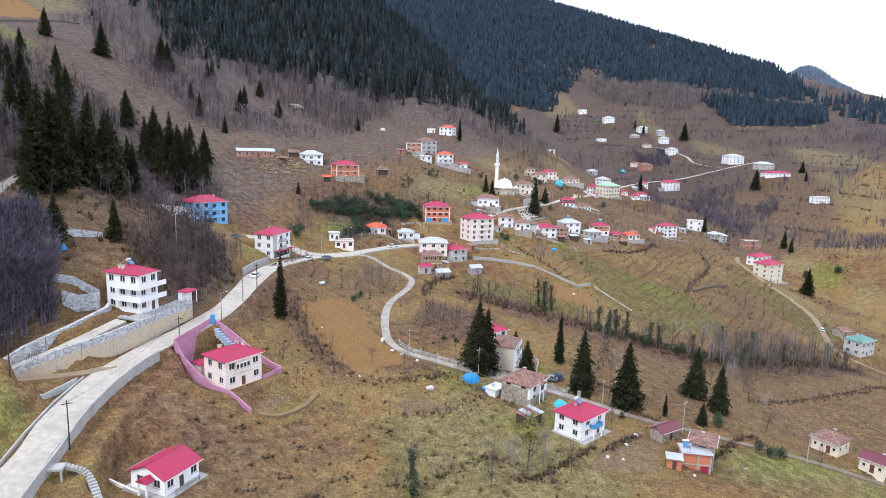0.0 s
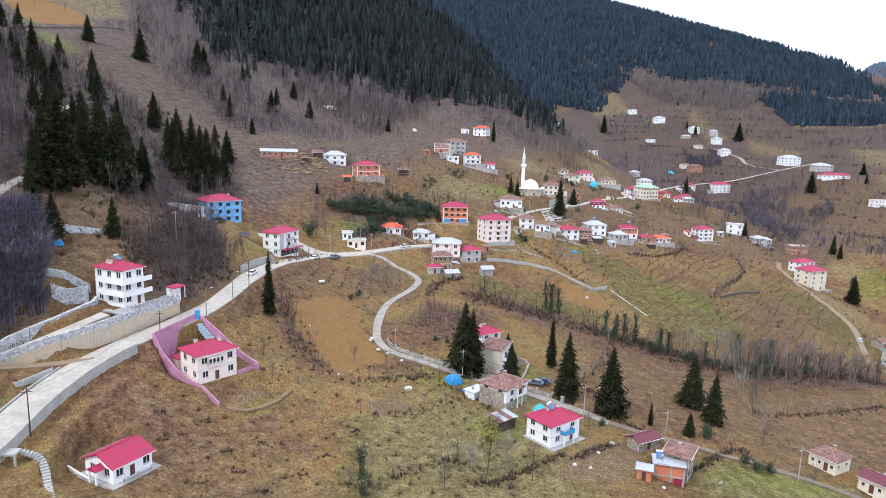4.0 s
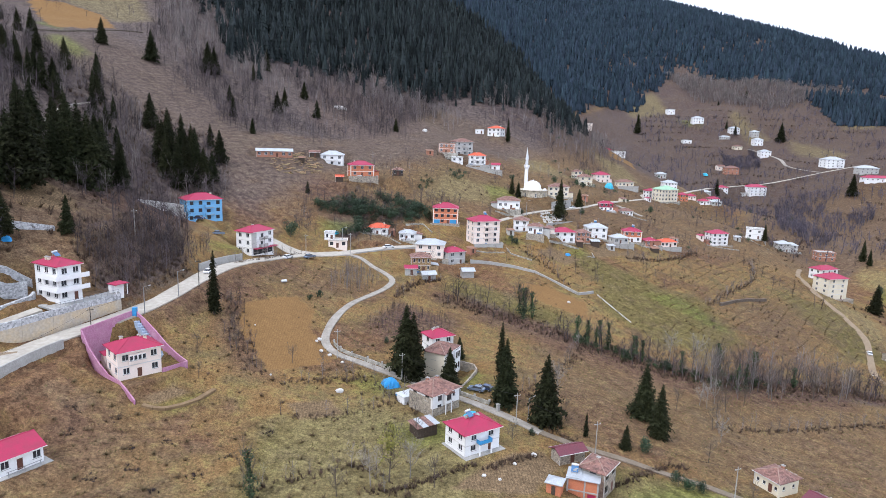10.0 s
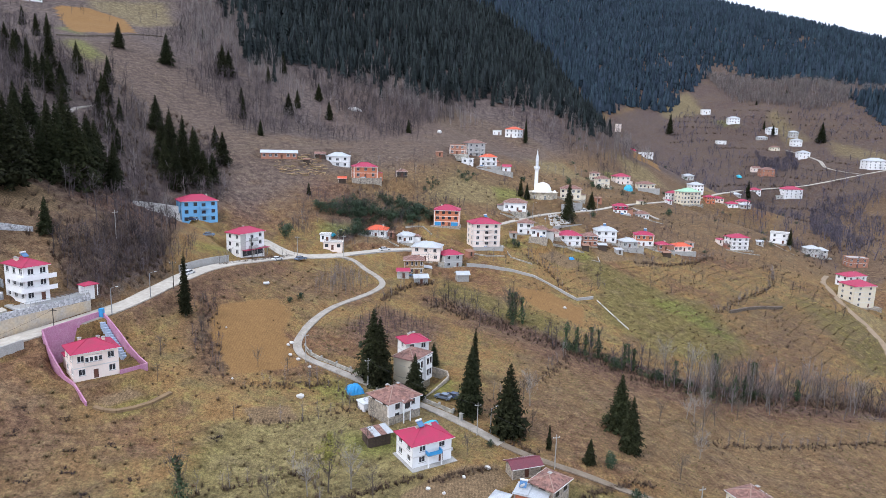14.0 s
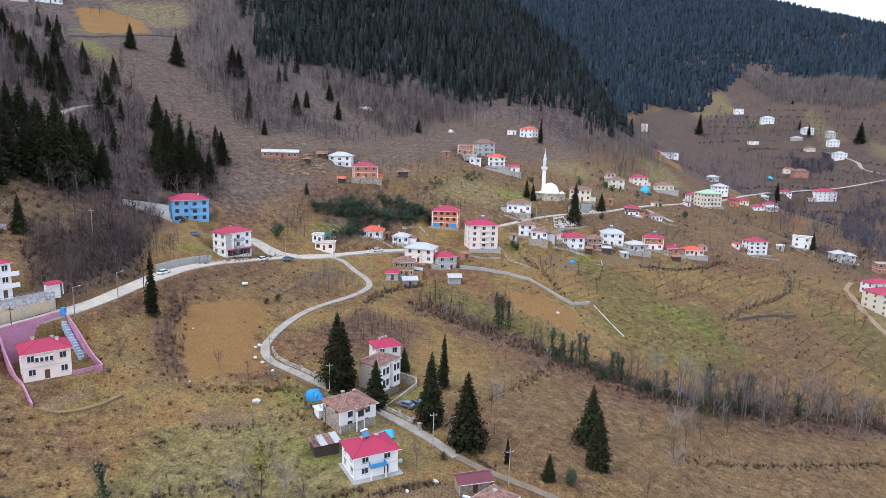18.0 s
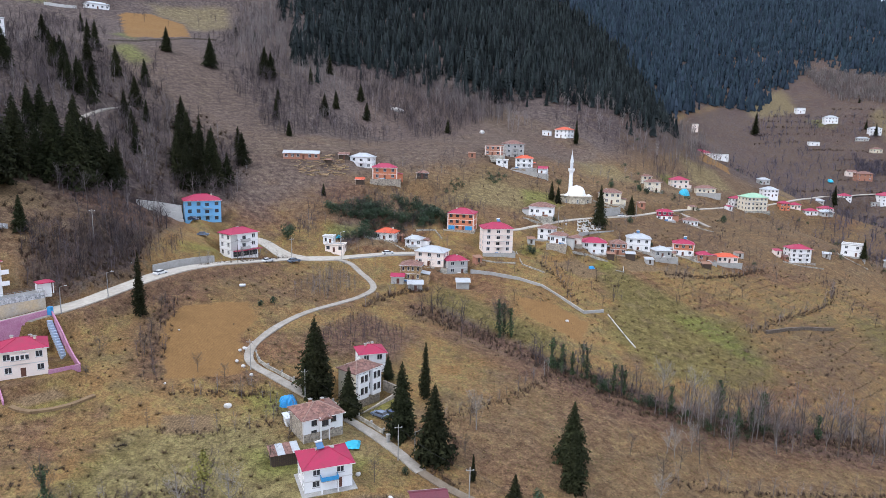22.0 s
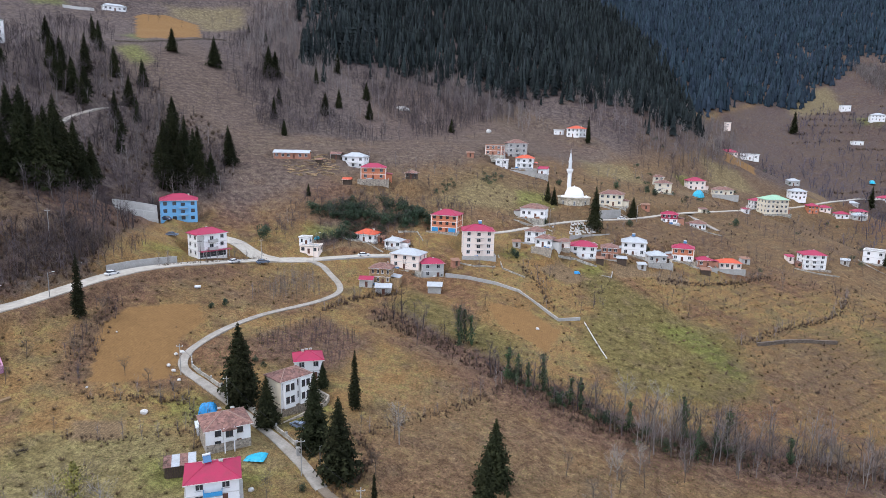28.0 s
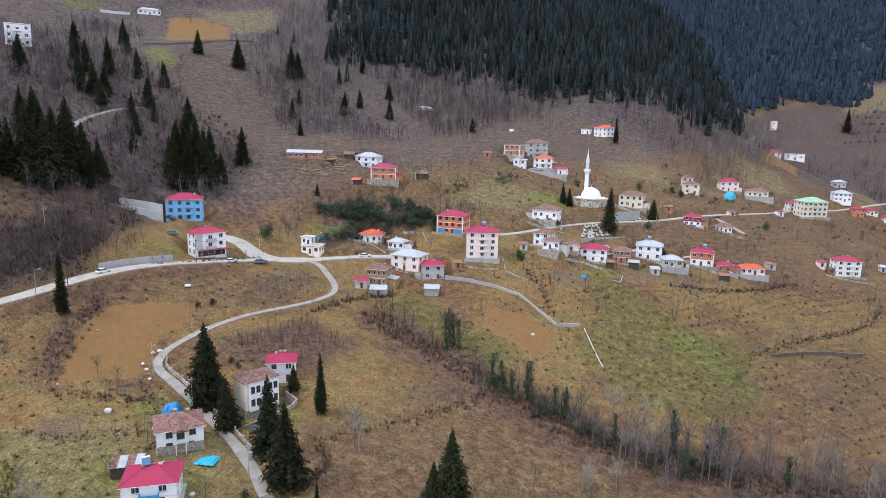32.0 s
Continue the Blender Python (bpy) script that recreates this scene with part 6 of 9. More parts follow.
def points(n, poly=None, box=None, keep=None):
    """Random places, inside a polygon or a box, away from roads and houses."""
    if poly is not None:
        p = np.array(poly)
        box = (p[:, 0].min(), p[:, 0].max(), p[:, 1].min(), p[:, 1].max())
    x, y = rng.uniform(box[0], box[1], n), rng.uniform(box[2], box[3], n)
    m = np.ones(n, bool)
    if poly is not None:
        m &= inside(x, y, poly, 1.0) > 0.5
    if keep is not None:
        m &= keep(x, y)
    x, y = x[m], y[m]
    m = np.ones(len(x), bool)
    for px, py, hx, hy, c, s, *_ in PADS:
        u, v = (x - px) * c + (y - py) * s, -(x - px) * s + (y - py) * c
        m &= ~((np.abs(u) < hx + 1.2) & (np.abs(v) < hy + 1.2))
    for line, rz, half in ROADS.values():
        q, _z = near_line(x, y, line[::3], rz[::3])
        m &= q > half + 1.5
    return x[m], y[m]


def cone_tree(seed, tiers, n, girth=0.185):
    """A small spruce of jagged tiers, one unit high."""
    r = random.Random(seed)
    g = Geo()
    lean = (r.uniform(-0.02, 0.02), r.uniform(-0.02, 0.02))
    for k in range(tiers):
        z0, z1 = 0.05 + 0.84 * k / tiers, min(1.0, 0.05 + 0.84 * (k + 1.9) / tiers)
        rad = girth * (1 - k / tiers) ** 0.75 * r.uniform(0.75, 1.2) + 0.012
        b = len(g.v)
        for i in range(n):
            a = (i + r.uniform(-0.35, 0.35)) * math.tau / n
            q = rad * (r.uniform(0.85, 1.3) if i % 2 else r.uniform(0.4, 0.65))
            g.v.append((q * math.cos(a) + lean[0] * z0, q * math.sin(a) + lean[1] * z0, z0 - (r.uniform(0.02, 0.06) if i % 2 else -0.03)))
        g.v.append((lean[0] * z1 + r.uniform(-0.008, 0.008), lean[1] * z1 + r.uniform(-0.008, 0.008), z1))
        g.f += [(b + i, b + (i + 1) % n, b + n) for i in range(n)]
    return tri_arrays(g)


def twig_tree(seed, limbs=10, twigs=84, thin=1.0, trunk=True, spread=1.0):
    """A leafless tree, one unit high: slender trunk, rising limbs, forks and a haze of fine twigs."""
    r = random.Random(seed)
    g = Geo()
    lean = (r.uniform(-0.06, 0.06), r.uniform(-0.06, 0.06))
    if trunk:
        g.tube((0, 0, -0.03), (lean[0], lean[1], 0.5), 0.011 * thin, 0.007 * thin, 4, False)
        g.tube((lean[0], lean[1], 0.5), (lean[0] * 1.5, lean[1] * 1.5, 0.95), 0.007 * thin, 0.0015, 3, False)
    ends = []
    for i in range(limbs):
        z = r.uniform(0.2, 0.72)
        a = i * 2.4 + r.uniform(-0.4, 0.4)
        ln = r.uniform(0.22, 0.42) * (1.2 - z * 0.6)
        p = Vector((lean[0] * z * 1.8, lean[1] * z * 1.8, z))
        out = Vector((math.cos(a), math.sin(a), 0)) * ln * r.uniform(0.45, 0.75) * spread
        mid = p + out * 0.55 + Vector((0, 0, ln * 0.3))
        q = p + out + Vector((0, 0, ln * r.uniform(0.7, 1.1)))
        for e0, e1, w0, w1 in ((p, mid, 0.0048, 0.0035), (mid, q, 0.0035, 0.001)):
            w = Vector((-math.sin(a), math.cos(a), 0)) * thin
            v = Vector((math.cos(a) * 0.5, math.sin(a) * 0.5, -0.8)) * thin
            g.quad(e0 - w * w0, e0 + w * w0, e1 + w * w1, e1 - w * w1)
            g.quad(e0 - v * w0, e0 + v * w0, e1 + v * w1, e1 - v * w1)
        ends += [(p, mid), (mid, q), (mid, q)]
        for _f in range(2):
            s = mid.lerp(q, r.uniform(0, 0.6))
            e = s + Vector((math.cos(a + r.uniform(-1.3, 1.3)), math.sin(a + r.uniform(-1.3, 1.3)), r.uniform(0.4, 1.3))) * ln * r.uniform(0.25, 0.45)
            w = Vector((r.uniform(-1, 1), r.uniform(-1, 1), 0)) * 0.0026 * thin
            g.quad(s - w, s + w, e)
            ends.append((s, e))
    for i in range(twigs):
        p, q = r.choice(ends)
        s = p.lerp(q, r.uniform(0.25, 1.0))
        e = s + Vector((r.uniform(-1, 1) * spread, r.uniform(-1, 1) * spread, r.uniform(-0.1, 1.1))) * r.uniform(0.05, 0.15)
        w = Vector((r.uniform(-1, 1), r.uniform(-1, 1), r.uniform(-0.4, 0.4))) * 0.0026 * thin
        g.quad(s - w, s + w, e)
    return tri_arrays(g)


def tuft(seed, blades=4):
    """A tuft of dry grass, one unit high."""
    r = random.Random(seed)
    g = Geo()
    for i in range(blades):
        a = r.uniform(0, math.tau)
        d, w = Vector((math.cos(a), math.sin(a), 0)), Vector((-math.sin(a), math.cos(a), 0)) * r.uniform(0.1, 0.2)
        p = d * r.uniform(0, 0.35) - Vector((0, 0, 0.15))
        g.quad(p - w, p + w, p + d * r.uniform(0.2, 0.9) + w * r.uniform(-0.6, 0.6) + Vector((0, 0, r.uniform(0.5, 1.1))))
    return tri_arrays(g)


def shrub(seed, stems=26, spread=0.55, blade=0.02):
    """A low clump of stems, one unit high."""
    r = random.Random(seed)
    g = Geo()
    for i in range(stems):
        a, q = r.uniform(0, math.tau), r.uniform(0.1, 1) * spread
        s = Vector((r.uniform(-0.15, 0.15), r.uniform(-0.15, 0.15), -0.05))
        e = Vector((math.cos(a) * q, math.sin(a) * q, r.uniform(0.45, 1.0)))
        w = Vector((-math.sin(a), math.cos(a), 0)) * blade
        mid = s.lerp(e, 0.55) + Vector((math.cos(a), math.sin(a), 0.4)) * 0.06
        g.quad(s - w, s + w, mid + w * 0.8, mid - w * 0.8)
        g.quad(mid - w * 0.8, mid + w * 0.8, e)
    return tri_arrays(g)


def leaf_clump(seed, leaves=210, size=0.06):
    """A rounded uneven clump of small leaves, one unit high."""
    r = random.Random(seed)
    g = Geo()
    lobes = [(Vector((r.uniform(-0.3, 0.3), r.uniform(-0.3, 0.3), r.uniform(0.3, 0.7))), r.uniform(0.2, 0.36)) for _ in range(6)]
    for i in range(leaves):
        c, q = r.choice(lobes)
        d = Vector((r.gauss(0, 1), r.gauss(0, 1), r.gauss(0, 1))).normalized()
        p = c + d * q * r.uniform(0.75, 1.0)
        a = d.orthogonal().normalized()
        a.rotate(Matrix.Rotation(r.uniform(0, 6.28), 3, d))
        b = (d.cross(a) + d * r.uniform(-0.5, 0.5)).normalized()
        g.quad(p - a * size, p + b * size * 0.6, p + a * size, p - b * size * 0.6)
    return tri_arrays(g)


CONES = [cone_tree(i, 6, 9) for i in range(9)]
FARCONES = [cone_tree(20 + i, 2, 8, 0.17) for i in range(7)]
TWIGGY = [twig_tree(i, spread=0.8 + 0.1 * (i % 5)) for i in range(9)]
FARTWIGS = [twig_tree(30 + i, 7, 40, 2.2, spread=1.2) for i in range(6)]
POLE_TREES = [twig_tree(50 + i, 9, 90, 1.0, spread=0.6) for i in range(6)]
PALETREES = [twig_tree(70 + i, 10, 90, 1.0, spread=0.75) for i in range(6)]
GRASS = [tuft(i) for i in range(8)]
STOOLS = [shrub(40 + i, 34, 0.95, 0.03) for i in range(6)]
SHRUBS = [shrub(i, 26, 0.65, 0.016) for i in range(7)]
CLUMPS = [leaf_clump(i, 300, 0.042) for i in range(5)]

def ragged(poly, soft):
    """Thins a wood out towards its edge."""
    return lambda x, y: inside(x, y, poly, soft) + 0.3 * wave(x, y, 17, 0.5) > rng.uniform(0.35, 0.95, len(x))


# the spruce wood on the spur
x, y = points(10500, SPRUCE[0], keep=ragged(SPRUCE[0], 34))
scatter("spruce_wood", CONES, x, y, ground_z(x, y) - 0.4, 10 + 11 * rng.uniform(0, 1, len(x)) ** 1.5 + 3 * wave(x, y, 23, 0.2), WOODNEEDLES, "dense dark spruce wood on the spur", "forest", rng.uniform(0.8, 1.25, len(x)))
x, y = points(3600, box=(-180, 240, 430, 760), keep=lambda x, y: (inside(x, y, SPRUCE[0], 50.0) > 0.02) & (inside(x, y, SPRUCE[0], 50.0) < rng.uniform(0.5, 1.0, len(x))) & (wave(x, y, 21, 1.7) > -0.25))
scatter("wood_edge_trees", PALETREES, x, y, ground_z(x, y), rng.uniform(8, 17, len(x)), PALETWIGS, "grey leafless trees among the spruces of the wood's edge", "woodland", rng.uniform(0.7, 1.1, len(x)))
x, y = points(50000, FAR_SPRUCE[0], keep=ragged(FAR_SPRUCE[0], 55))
scatter("spruce_mountain", FARCONES, x, y, ground_z(x, y) - 1, 9 + 14 * rng.uniform(0, 1, len(x)) ** 1.3 + 2 * wave(x, y, 43, 0.3), HAZEDNEEDLES, "spruce forest covering the mountain, bluish haze put into its colour", "forest", rng.uniform(1.0, 1.35, len(x)))
x, y = points(1300, FAR_SPRUCE[1])
x2, y2 = points(260, [(760, 760), (980, 760), (1000, 900), (800, 930)])
x, y = np.append(x, x2), np.append(y, y2)
scatter("spruce_patches", FARCONES, x, y, ground_z(x, y) - 1, rng.uniform(13, 23, len(x)), HAZEDNEEDLES, "spruce patches on the far slope", "forest")
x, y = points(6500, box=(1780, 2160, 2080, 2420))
scatter("ridge_trees", FARCONES, x, y, ground_z(x, y) - 1, rng.uniform(12, 20, len(x)), HAZEDRIDGENEEDLES, "spruce on the farthest hill", "forest")


def some(p):
    return lambda x, y: rng.uniform(0, 1, len(x)) < p


def patchy(s, k, lo=-0.1):
    return lambda x, y: wave(x, y, s, k) > lo


# bare woods of the left slope, thick
x, y = points(6400, WOODED[0], keep=lambda x, y: (x > -230) & (rng.uniform(0, 1, len(x)) < np.clip((x + 260) / 100, 0.2, 1)) & (cover(x, y, OPEN, 4.0) < rng.uniform(0.1, 1.02, len(x))))
scatter("bare_wood_slope", TWIGGY, x, y, ground_z(x, y), 4 + 7 * rng.uniform(0, 1, len(x)) ** 1.4, TWIGS, "leafless wood on the steep slope", "woodland", rng.uniform(1.1, 1.8, len(x)))
x, y = points(1500, WOODED[0], keep=lambda x, y: (x > -200) & (cover(x, y, OPEN, 4.0) < 0.4))
scatter("pale_trees_slope", PALETREES, x, y, ground_z(x, y), rng.uniform(6, 12, len(x)), PALETWIGS, "whitish leafless trees among the wood", "woodland", rng.uniform(0.7, 1.1, len(x)))
x, y = points(620, [(-200, 400), (-90, 340), (-20, 376), (20, 465), (62, 546), (-26, 523), (-103, 457), (-150, 560)], keep=lambda x, y: cover(x, y, OPEN, 4.0) < 0.3)
scatter("pale_trees_edge", PALETREES, x, y, ground_z(x, y), rng.uniform(6, 12, len(x)), PALETWIGS, "whitish leafless trees below the spruces", "woodland", rng.uniform(0.7, 1.1, len(x)))
x, y = points(620, [(-36, 262), (-30, 300), (0, 322), (44, 322), (40, 300), (24, 286), (0, 266)], keep=patchy(7, 1.1, -0.2))
scatter("laurel_bare_trees", TWIGGY, x, y, ground_z(x, y), rng.uniform(3, 7.5, len(x)), TWIGS, "leafless trees among the laurels", "woodland", rng.uniform(0.9, 1.3, len(x)))
x, y = points(260, WOODED[1])
scatter("bare_wood_bank", TWIGGY, x, y, ground_z(x, y), rng.uniform(4, 8, len(x)), TWIGS, "leafless thicket beside the road", "woodland", rng.uniform(1, 1.5, len(x)))
x, y = points(7400, [(-260, 385), (-90, 340), (-55, 362), (-20, 376), (8, 420), (20, 465), (62, 546), (10, 528), (-26, 523), (-56, 510), (-84, 487), (-103, 457), (-132, 532), (-168, 592), (-260, 560)], keep=lambda x, y: (wave(x, y, 26, 0.9) > -0.6) & (cover(x, y, OPEN, 4.0) < rng.uniform(0.1, 1.02, len(x))) & (rng.uniform(0, 1, len(x)) < np.where(x < -120, 0.45, 1)))
scatter("bare_wood_edge", TWIGGY, x, y, ground_z(x, y), rng.uniform(5, 11, len(x)), TWIGS, "leafless belt of wood below the spruces", "woodland", rng.uniform(0.9, 1.3, len(x)))
x, y = points(900, [(60, 525), (120, 480), (150, 455), (190, 520), (215, 610), (226, 690), (190, 640), (178, 575), (120, 540)])
scatter("bare_wood_spur", TWIGGY, x, y, ground_z(x, y), rng.uniform(5, 11, len(x)), TWIGS, "leafless wood at the foot of the spur", "woodland")
x, y = points(360, box=(-40, 70, 330, 430), keep=patchy(14, 2.0, 0.35))
scatter("bare_trees_meadow", TWIGGY, x, y, ground_z(x, y), rng.uniform(3, 7, len(x)), TWIGS, "scattered leafless trees above the village", "woodland")
# far side of the valley
x, y = points(5600, [(240, 560), (300, 400), (420, 470), (640, 560), (1000, 700), (1200, 900), (900, 1100), (860, 950), (700, 900), (620, 1000), (500, 1120), (440, 1040), (360, 940), (260, 760)], keep=patchy(48, 0.3, -0.15))
scatter("bare_wood_far", FARTWIGS, x, y, ground_z(x, y), rng.uniform(5, 11, len(x)), HAZEDTWIG, "leafless woods and scrub across the valley", "woodland", rng.uniform(1.1, 1.6, len(x)))
x, y = points(2600, [(470, 1130), (560, 1060), (700, 970), (560, 930), (470, 1000)])
scatter("bare_wood_hamlet", FARTWIGS, x, y, ground_z(x, y), rng.uniform(8, 14, len(x)), PALETWIGS, "greyish-purple leafless wood above the hamlet", "woodland", rng.uniform(1.0, 1.4, len(x)))
x, y = points(420, box=(200, 480, 240, 520), keep=patchy(23, 0.4, 0.1))
scatter("bare_trees_valley", TWIGGY, x, y, ground_z(x, y), rng.uniform(4, 9, len(x)), TWIGS, "leafless trees on the valley side", "woodland")
for w_poly, w_n in (([(411, 657), (474, 631), (453, 559), (400, 520), (323, 440), (322, 499)], 900), ([(423, 814), (479, 826), (452, 764), (405, 762)], 260), ([(560, 760), (640, 700), (600, 580), (640, 540), (760, 700), (700, 780)], 500), ([(330, 380), (420, 470), (480, 480), (520, 430), (380, 330)], 420)):
    x, y = points(w_n * 2, w_poly, keep=patchy(13, 0.8, -0.25))
    scatter("far_thicket", FARTWIGS, x, y, ground_z(x, y), rng.uniform(5, 10, len(x)), HAZEDTWIG, "dark leafless thicket on the far slope", "woodland", rng.uniform(1.1, 1.6, len(x)))
# hedges and banks along the far terraces
x, y = points(16000, [(250, 430), (330, 560), (300, 760), (360, 960), (500, 980), (620, 840), (640, 640), (560, 520), (420, 470), (330, 400)], keep=lambda x, y: (np.abs((ground_z(x, y) + 3 * wave(x, y, 40, 0.2)) % 9 - 4.5) < 0.7) & (wave(x, y, 33, 1.4) > -0.3))
scatter("far_hedges", SHRUBS, x, y, ground_z(x, y), rng.uniform(1.2, 3.4, len(x)), BRUSH, "brown hedges along the terraces of the far slope", "undergrowth", rng.uniform(1.0, 1.7, len(x)))
# the gully between the meadows: brush, ivy-clad and bare poles
t = rng.uniform(0, 1, 1300)
line = smooth_line(GULLY, 1.0)
k = (t * (len(line) - 1)).astype(int)
x, y = line[k, 0] + rng.normal(0, 3.6, len(k)), line[k, 1] + rng.normal(0, 3.2, len(k))
scatter("gully_brush", SHRUBS, x, y, ground_z(x, y), rng.uniform(0.5, 1.7, len(x)), BRUSH, "brown brush filling the gully", "scrub", rng.uniform(0.8, 1.3, len(x)))
k = (rng.uniform(0, 1, 190) ** 0.8 * (len(line) - 1)).astype(int)
x, y = line[k, 0] + rng.normal(0, 3.5, len(k)), line[k, 1] + rng.normal(2, 3.5, len(k))
scatter("gully_trees", TWIGGY, x, y, ground_z(x, y), 3 + 8 * rng.uniform(0, 1, len(x)) ** 1.6, TWIGS, "row of bare saplings along the gully", "woodland", rng.uniform(0.9, 1.5, len(x)))
x, y = points(110, [(108, 184), (114, 200), (140, 203), (165, 210), (178, 204), (164, 188), (140, 180), (120, 176)])
scatter("valley_copse", PALETREES, x, y, ground_z(x, y), rng.uniform(7, 15, len(x)), PALETWIGS, "copse of tall bare trees above the track", "woodland", rng.uniform(0.8, 1.25, len(x)))
x, y = points(300, [(2, 184), (12, 208), (30, 200), (30, 180), (10, 177)])
scatter("thicket", POLE_TREES, x, y, ground_z(x, y), rng.uniform(1.6, 3.8, len(x)), TWIGS, "dense leafless thicket by the lane", "woodland", rng.uniform(0.7, 1.0, len(x)))
x, y = points(210, [(0, 236), (6, 226), (4, 214), (-10, 206), (-12, 222), (-6, 238)], keep=some(0.7))
scatter("sapling_stand", PALETREES, x, y, ground_z(x, y), rng.uniform(4, 8, len(x)), PALETWIGS, "pale poplar saplings inside the bend", "woodland", rng.uniform(0.35, 0.5, len(x)))
# hazel stools in rows on the open slopes
sx, sy = [], []
for x0, x1, y0, y1, step in ((-56, 30, 88, 190, 4.4), (40, 176, 116, 192, 4.6), (60, 135, 202, 300, 4.6), (130, 240, 203, 352, 4.4), (-40, 12, 196, 246, 4.8)):
    # rows follow the contour of each field
    cx, cy = (x0 + x1) / 2, (y0 + y1) / 2
    turn = math.atan2(zl(cx + 12, cy) - zl(cx - 12, cy), zl(cx, cy - 12) - zl(cx, cy + 12))
    reach = math.hypot(x1 - x0, y1 - y0) / 2
    a, b = np.meshgrid(np.arange(-reach, reach, step * 0.8), np.arange(-reach, reach, step), indexing="ij")
    a, b = a + rng.normal(0, 0.45, a.shape), b + rng.normal(0, 0.3, a.shape) + 1.6 * np.sin(a / 17)
    u, v = cx + a * math.cos(turn) - b * math.sin(turn), cy + a * math.sin(turn) + b * math.cos(turn)
    k = (u > x0) & (u < x1) & (v > y0) & (v < y1)
    sx.append(u[k])
    sy.append(v[k])
sx, sy = np.concatenate(sx), np.concatenate(sy)
m = (rng.uniform(0, 1, len(sx)) < 0.8) & (cover(sx, sy, PLOUGHED + GREENS[2:6], 1.0) < 0.3)
for px, py, hx, hy, c, s, *_ in PADS:
    u, v = (sx - px) * c + (sy - py) * s, -(sx - px) * s + (sy - py) * c
    m &= ~((np.abs(u) < hx + 2) & (np.abs(v) < hy + 2))
for r_line, r_z, r_half in ROADS.values():
    q, _z = near_line(sx, sy, r_line[::3], r_z[::3])
    m &= q > r_half + 2
q = inside(sx, sy, [(-62.3, 140.2), (-52, 152.6), (-36, 141), (-42, 123.5)], 1.0)
m &= q < 0.5
sx, sy = sx[m], sy[m]
scatter("hazel_stools", STOOLS, sx, sy, ground_z(sx, sy), np.where((sx > 36) & (sy < 200), rng.uniform(0.25, 0.55, len(sx)), rng.uniform(0.4, 0.95, len(sx))), STOOLBARK, "rows of cut-back hazel stools on the slope", "shrubs", rng.uniform(1.0, 1.9, len(sx)))
x, y = points(2000, box=(-62, 250, 84, 345), keep=patchy(9, 0.2, 0.3))
scatter("dead_bracken", SHRUBS, x, y, ground_z(x, y), rng.uniform(0.2, 0.75, len(x)), BRUSH, "tufts of dead bracken and weeds", "undergrowth", rng.uniform(1.2, 2.0, len(x)))
NEARFIELD = [(-70, 86), (110, 86), (210, 200), (250, 340), (120, 300), (40, 262), (-30, 250), (-44, 190), (-60, 140)]
x, y = points(150000, NEARFIELD, keep=lambda x, y: (cover(x, y, PLOUGHED, 1.0) < 0.3) & (rng.uniform(0, 1, len(x)) < np.clip(0.75 + 0.5 * wave(x, y, 6, 0.7), 0.15, 1)))
k = wave(x, y, 11, 1.9) + 0.8 * wave(x, y, 3.7, 0.4) + rng.normal(0, 0.35, len(x)) > 0.25
scatter("dry_grass", GRASS, x[~k], y[~k], ground_z(x[~k], y[~k]), rng.uniform(0.12, 0.34, (~k).sum()), STRAWTUFT, "straw-coloured tufts of dry winter grass", "grass", rng.uniform(1.0, 2.2, (~k).sum()))
scatter("olive_grass", GRASS, x[k], y[k], ground_z(x[k], y[k]), rng.uniform(0.12, 0.32, k.sum()), GREENTUFT, "olive tufts of rough grass", "grass", rng.uniform(1.0, 2.2, k.sum()))
x, y = points(5600, WOODED[0], keep=lambda x, y: (x > -170) & (rng.uniform(0, 1, len(x)) < np.where(x > -110, 1, 0.4)))
scatter("slope_undergrowth", SHRUBS, x, y, ground_z(x, y), rng.uniform(0.8, 2.8, len(x)), BRUSH, "brown undergrowth of the steep wood", "undergrowth", rng.uniform(1.0, 1.8, len(x)))
BANK = [(-38, 175), (-33, 178), (-22, 150), (-18, 143), (-25, 143), (-33, 158)]
x, y = points(260, BANK)
scatter("bank_brush", SHRUBS, x, y, ground_z(x, y), rng.uniform(0.5, 1.5, len(x)), BRUSH, "dark bramble brush along the field's bank", "scrub", rng.uniform(0.9, 1.4, len(x)))
x, y = points(110, BANK)
scatter("bank_saplings", POLE_TREES, x, y, ground_z(x, y), rng.uniform(2.5, 5.5, len(x)), TWIGS, "grey saplings along the field's bank", "woodland", rng.uniform(0.7, 1.1, len(x)))
# overgrown garden hedges
for hedge in [[(7.6, 101.7), (14.3, 103.6), (21.3, 107.9), (28.6, 111.8)], [(30.7, 110.4), (36.9, 114.5), (43.1, 118.2)], [(47.1, 138.7), (48.1, 130.5), (51.9, 127.6), (53.7, 126.2)], [(53.2, 109.5), (61.0, 112.0), (71.0, 120.0), (78.1, 122.0)], [(46.6, 148.7), (51.1, 143.6), (51.1, 131.1)]]:
    hl = smooth_line(hedge, 0.5)
    hl = np.repeat(hl, 3, 0) + rng.normal(0, 0.5, (3 * len(hl), 2))
    scatter("hedge", SHRUBS, hl[:, 0], hl[:, 1], ground_z(hl[:, 0], hl[:, 1]), rng.uniform(0.5, 1.2, len(hl)), BRUSH, "dark overgrown hedge between the gardens", "hedge", rng.uniform(0.9, 1.4, len(hl)))
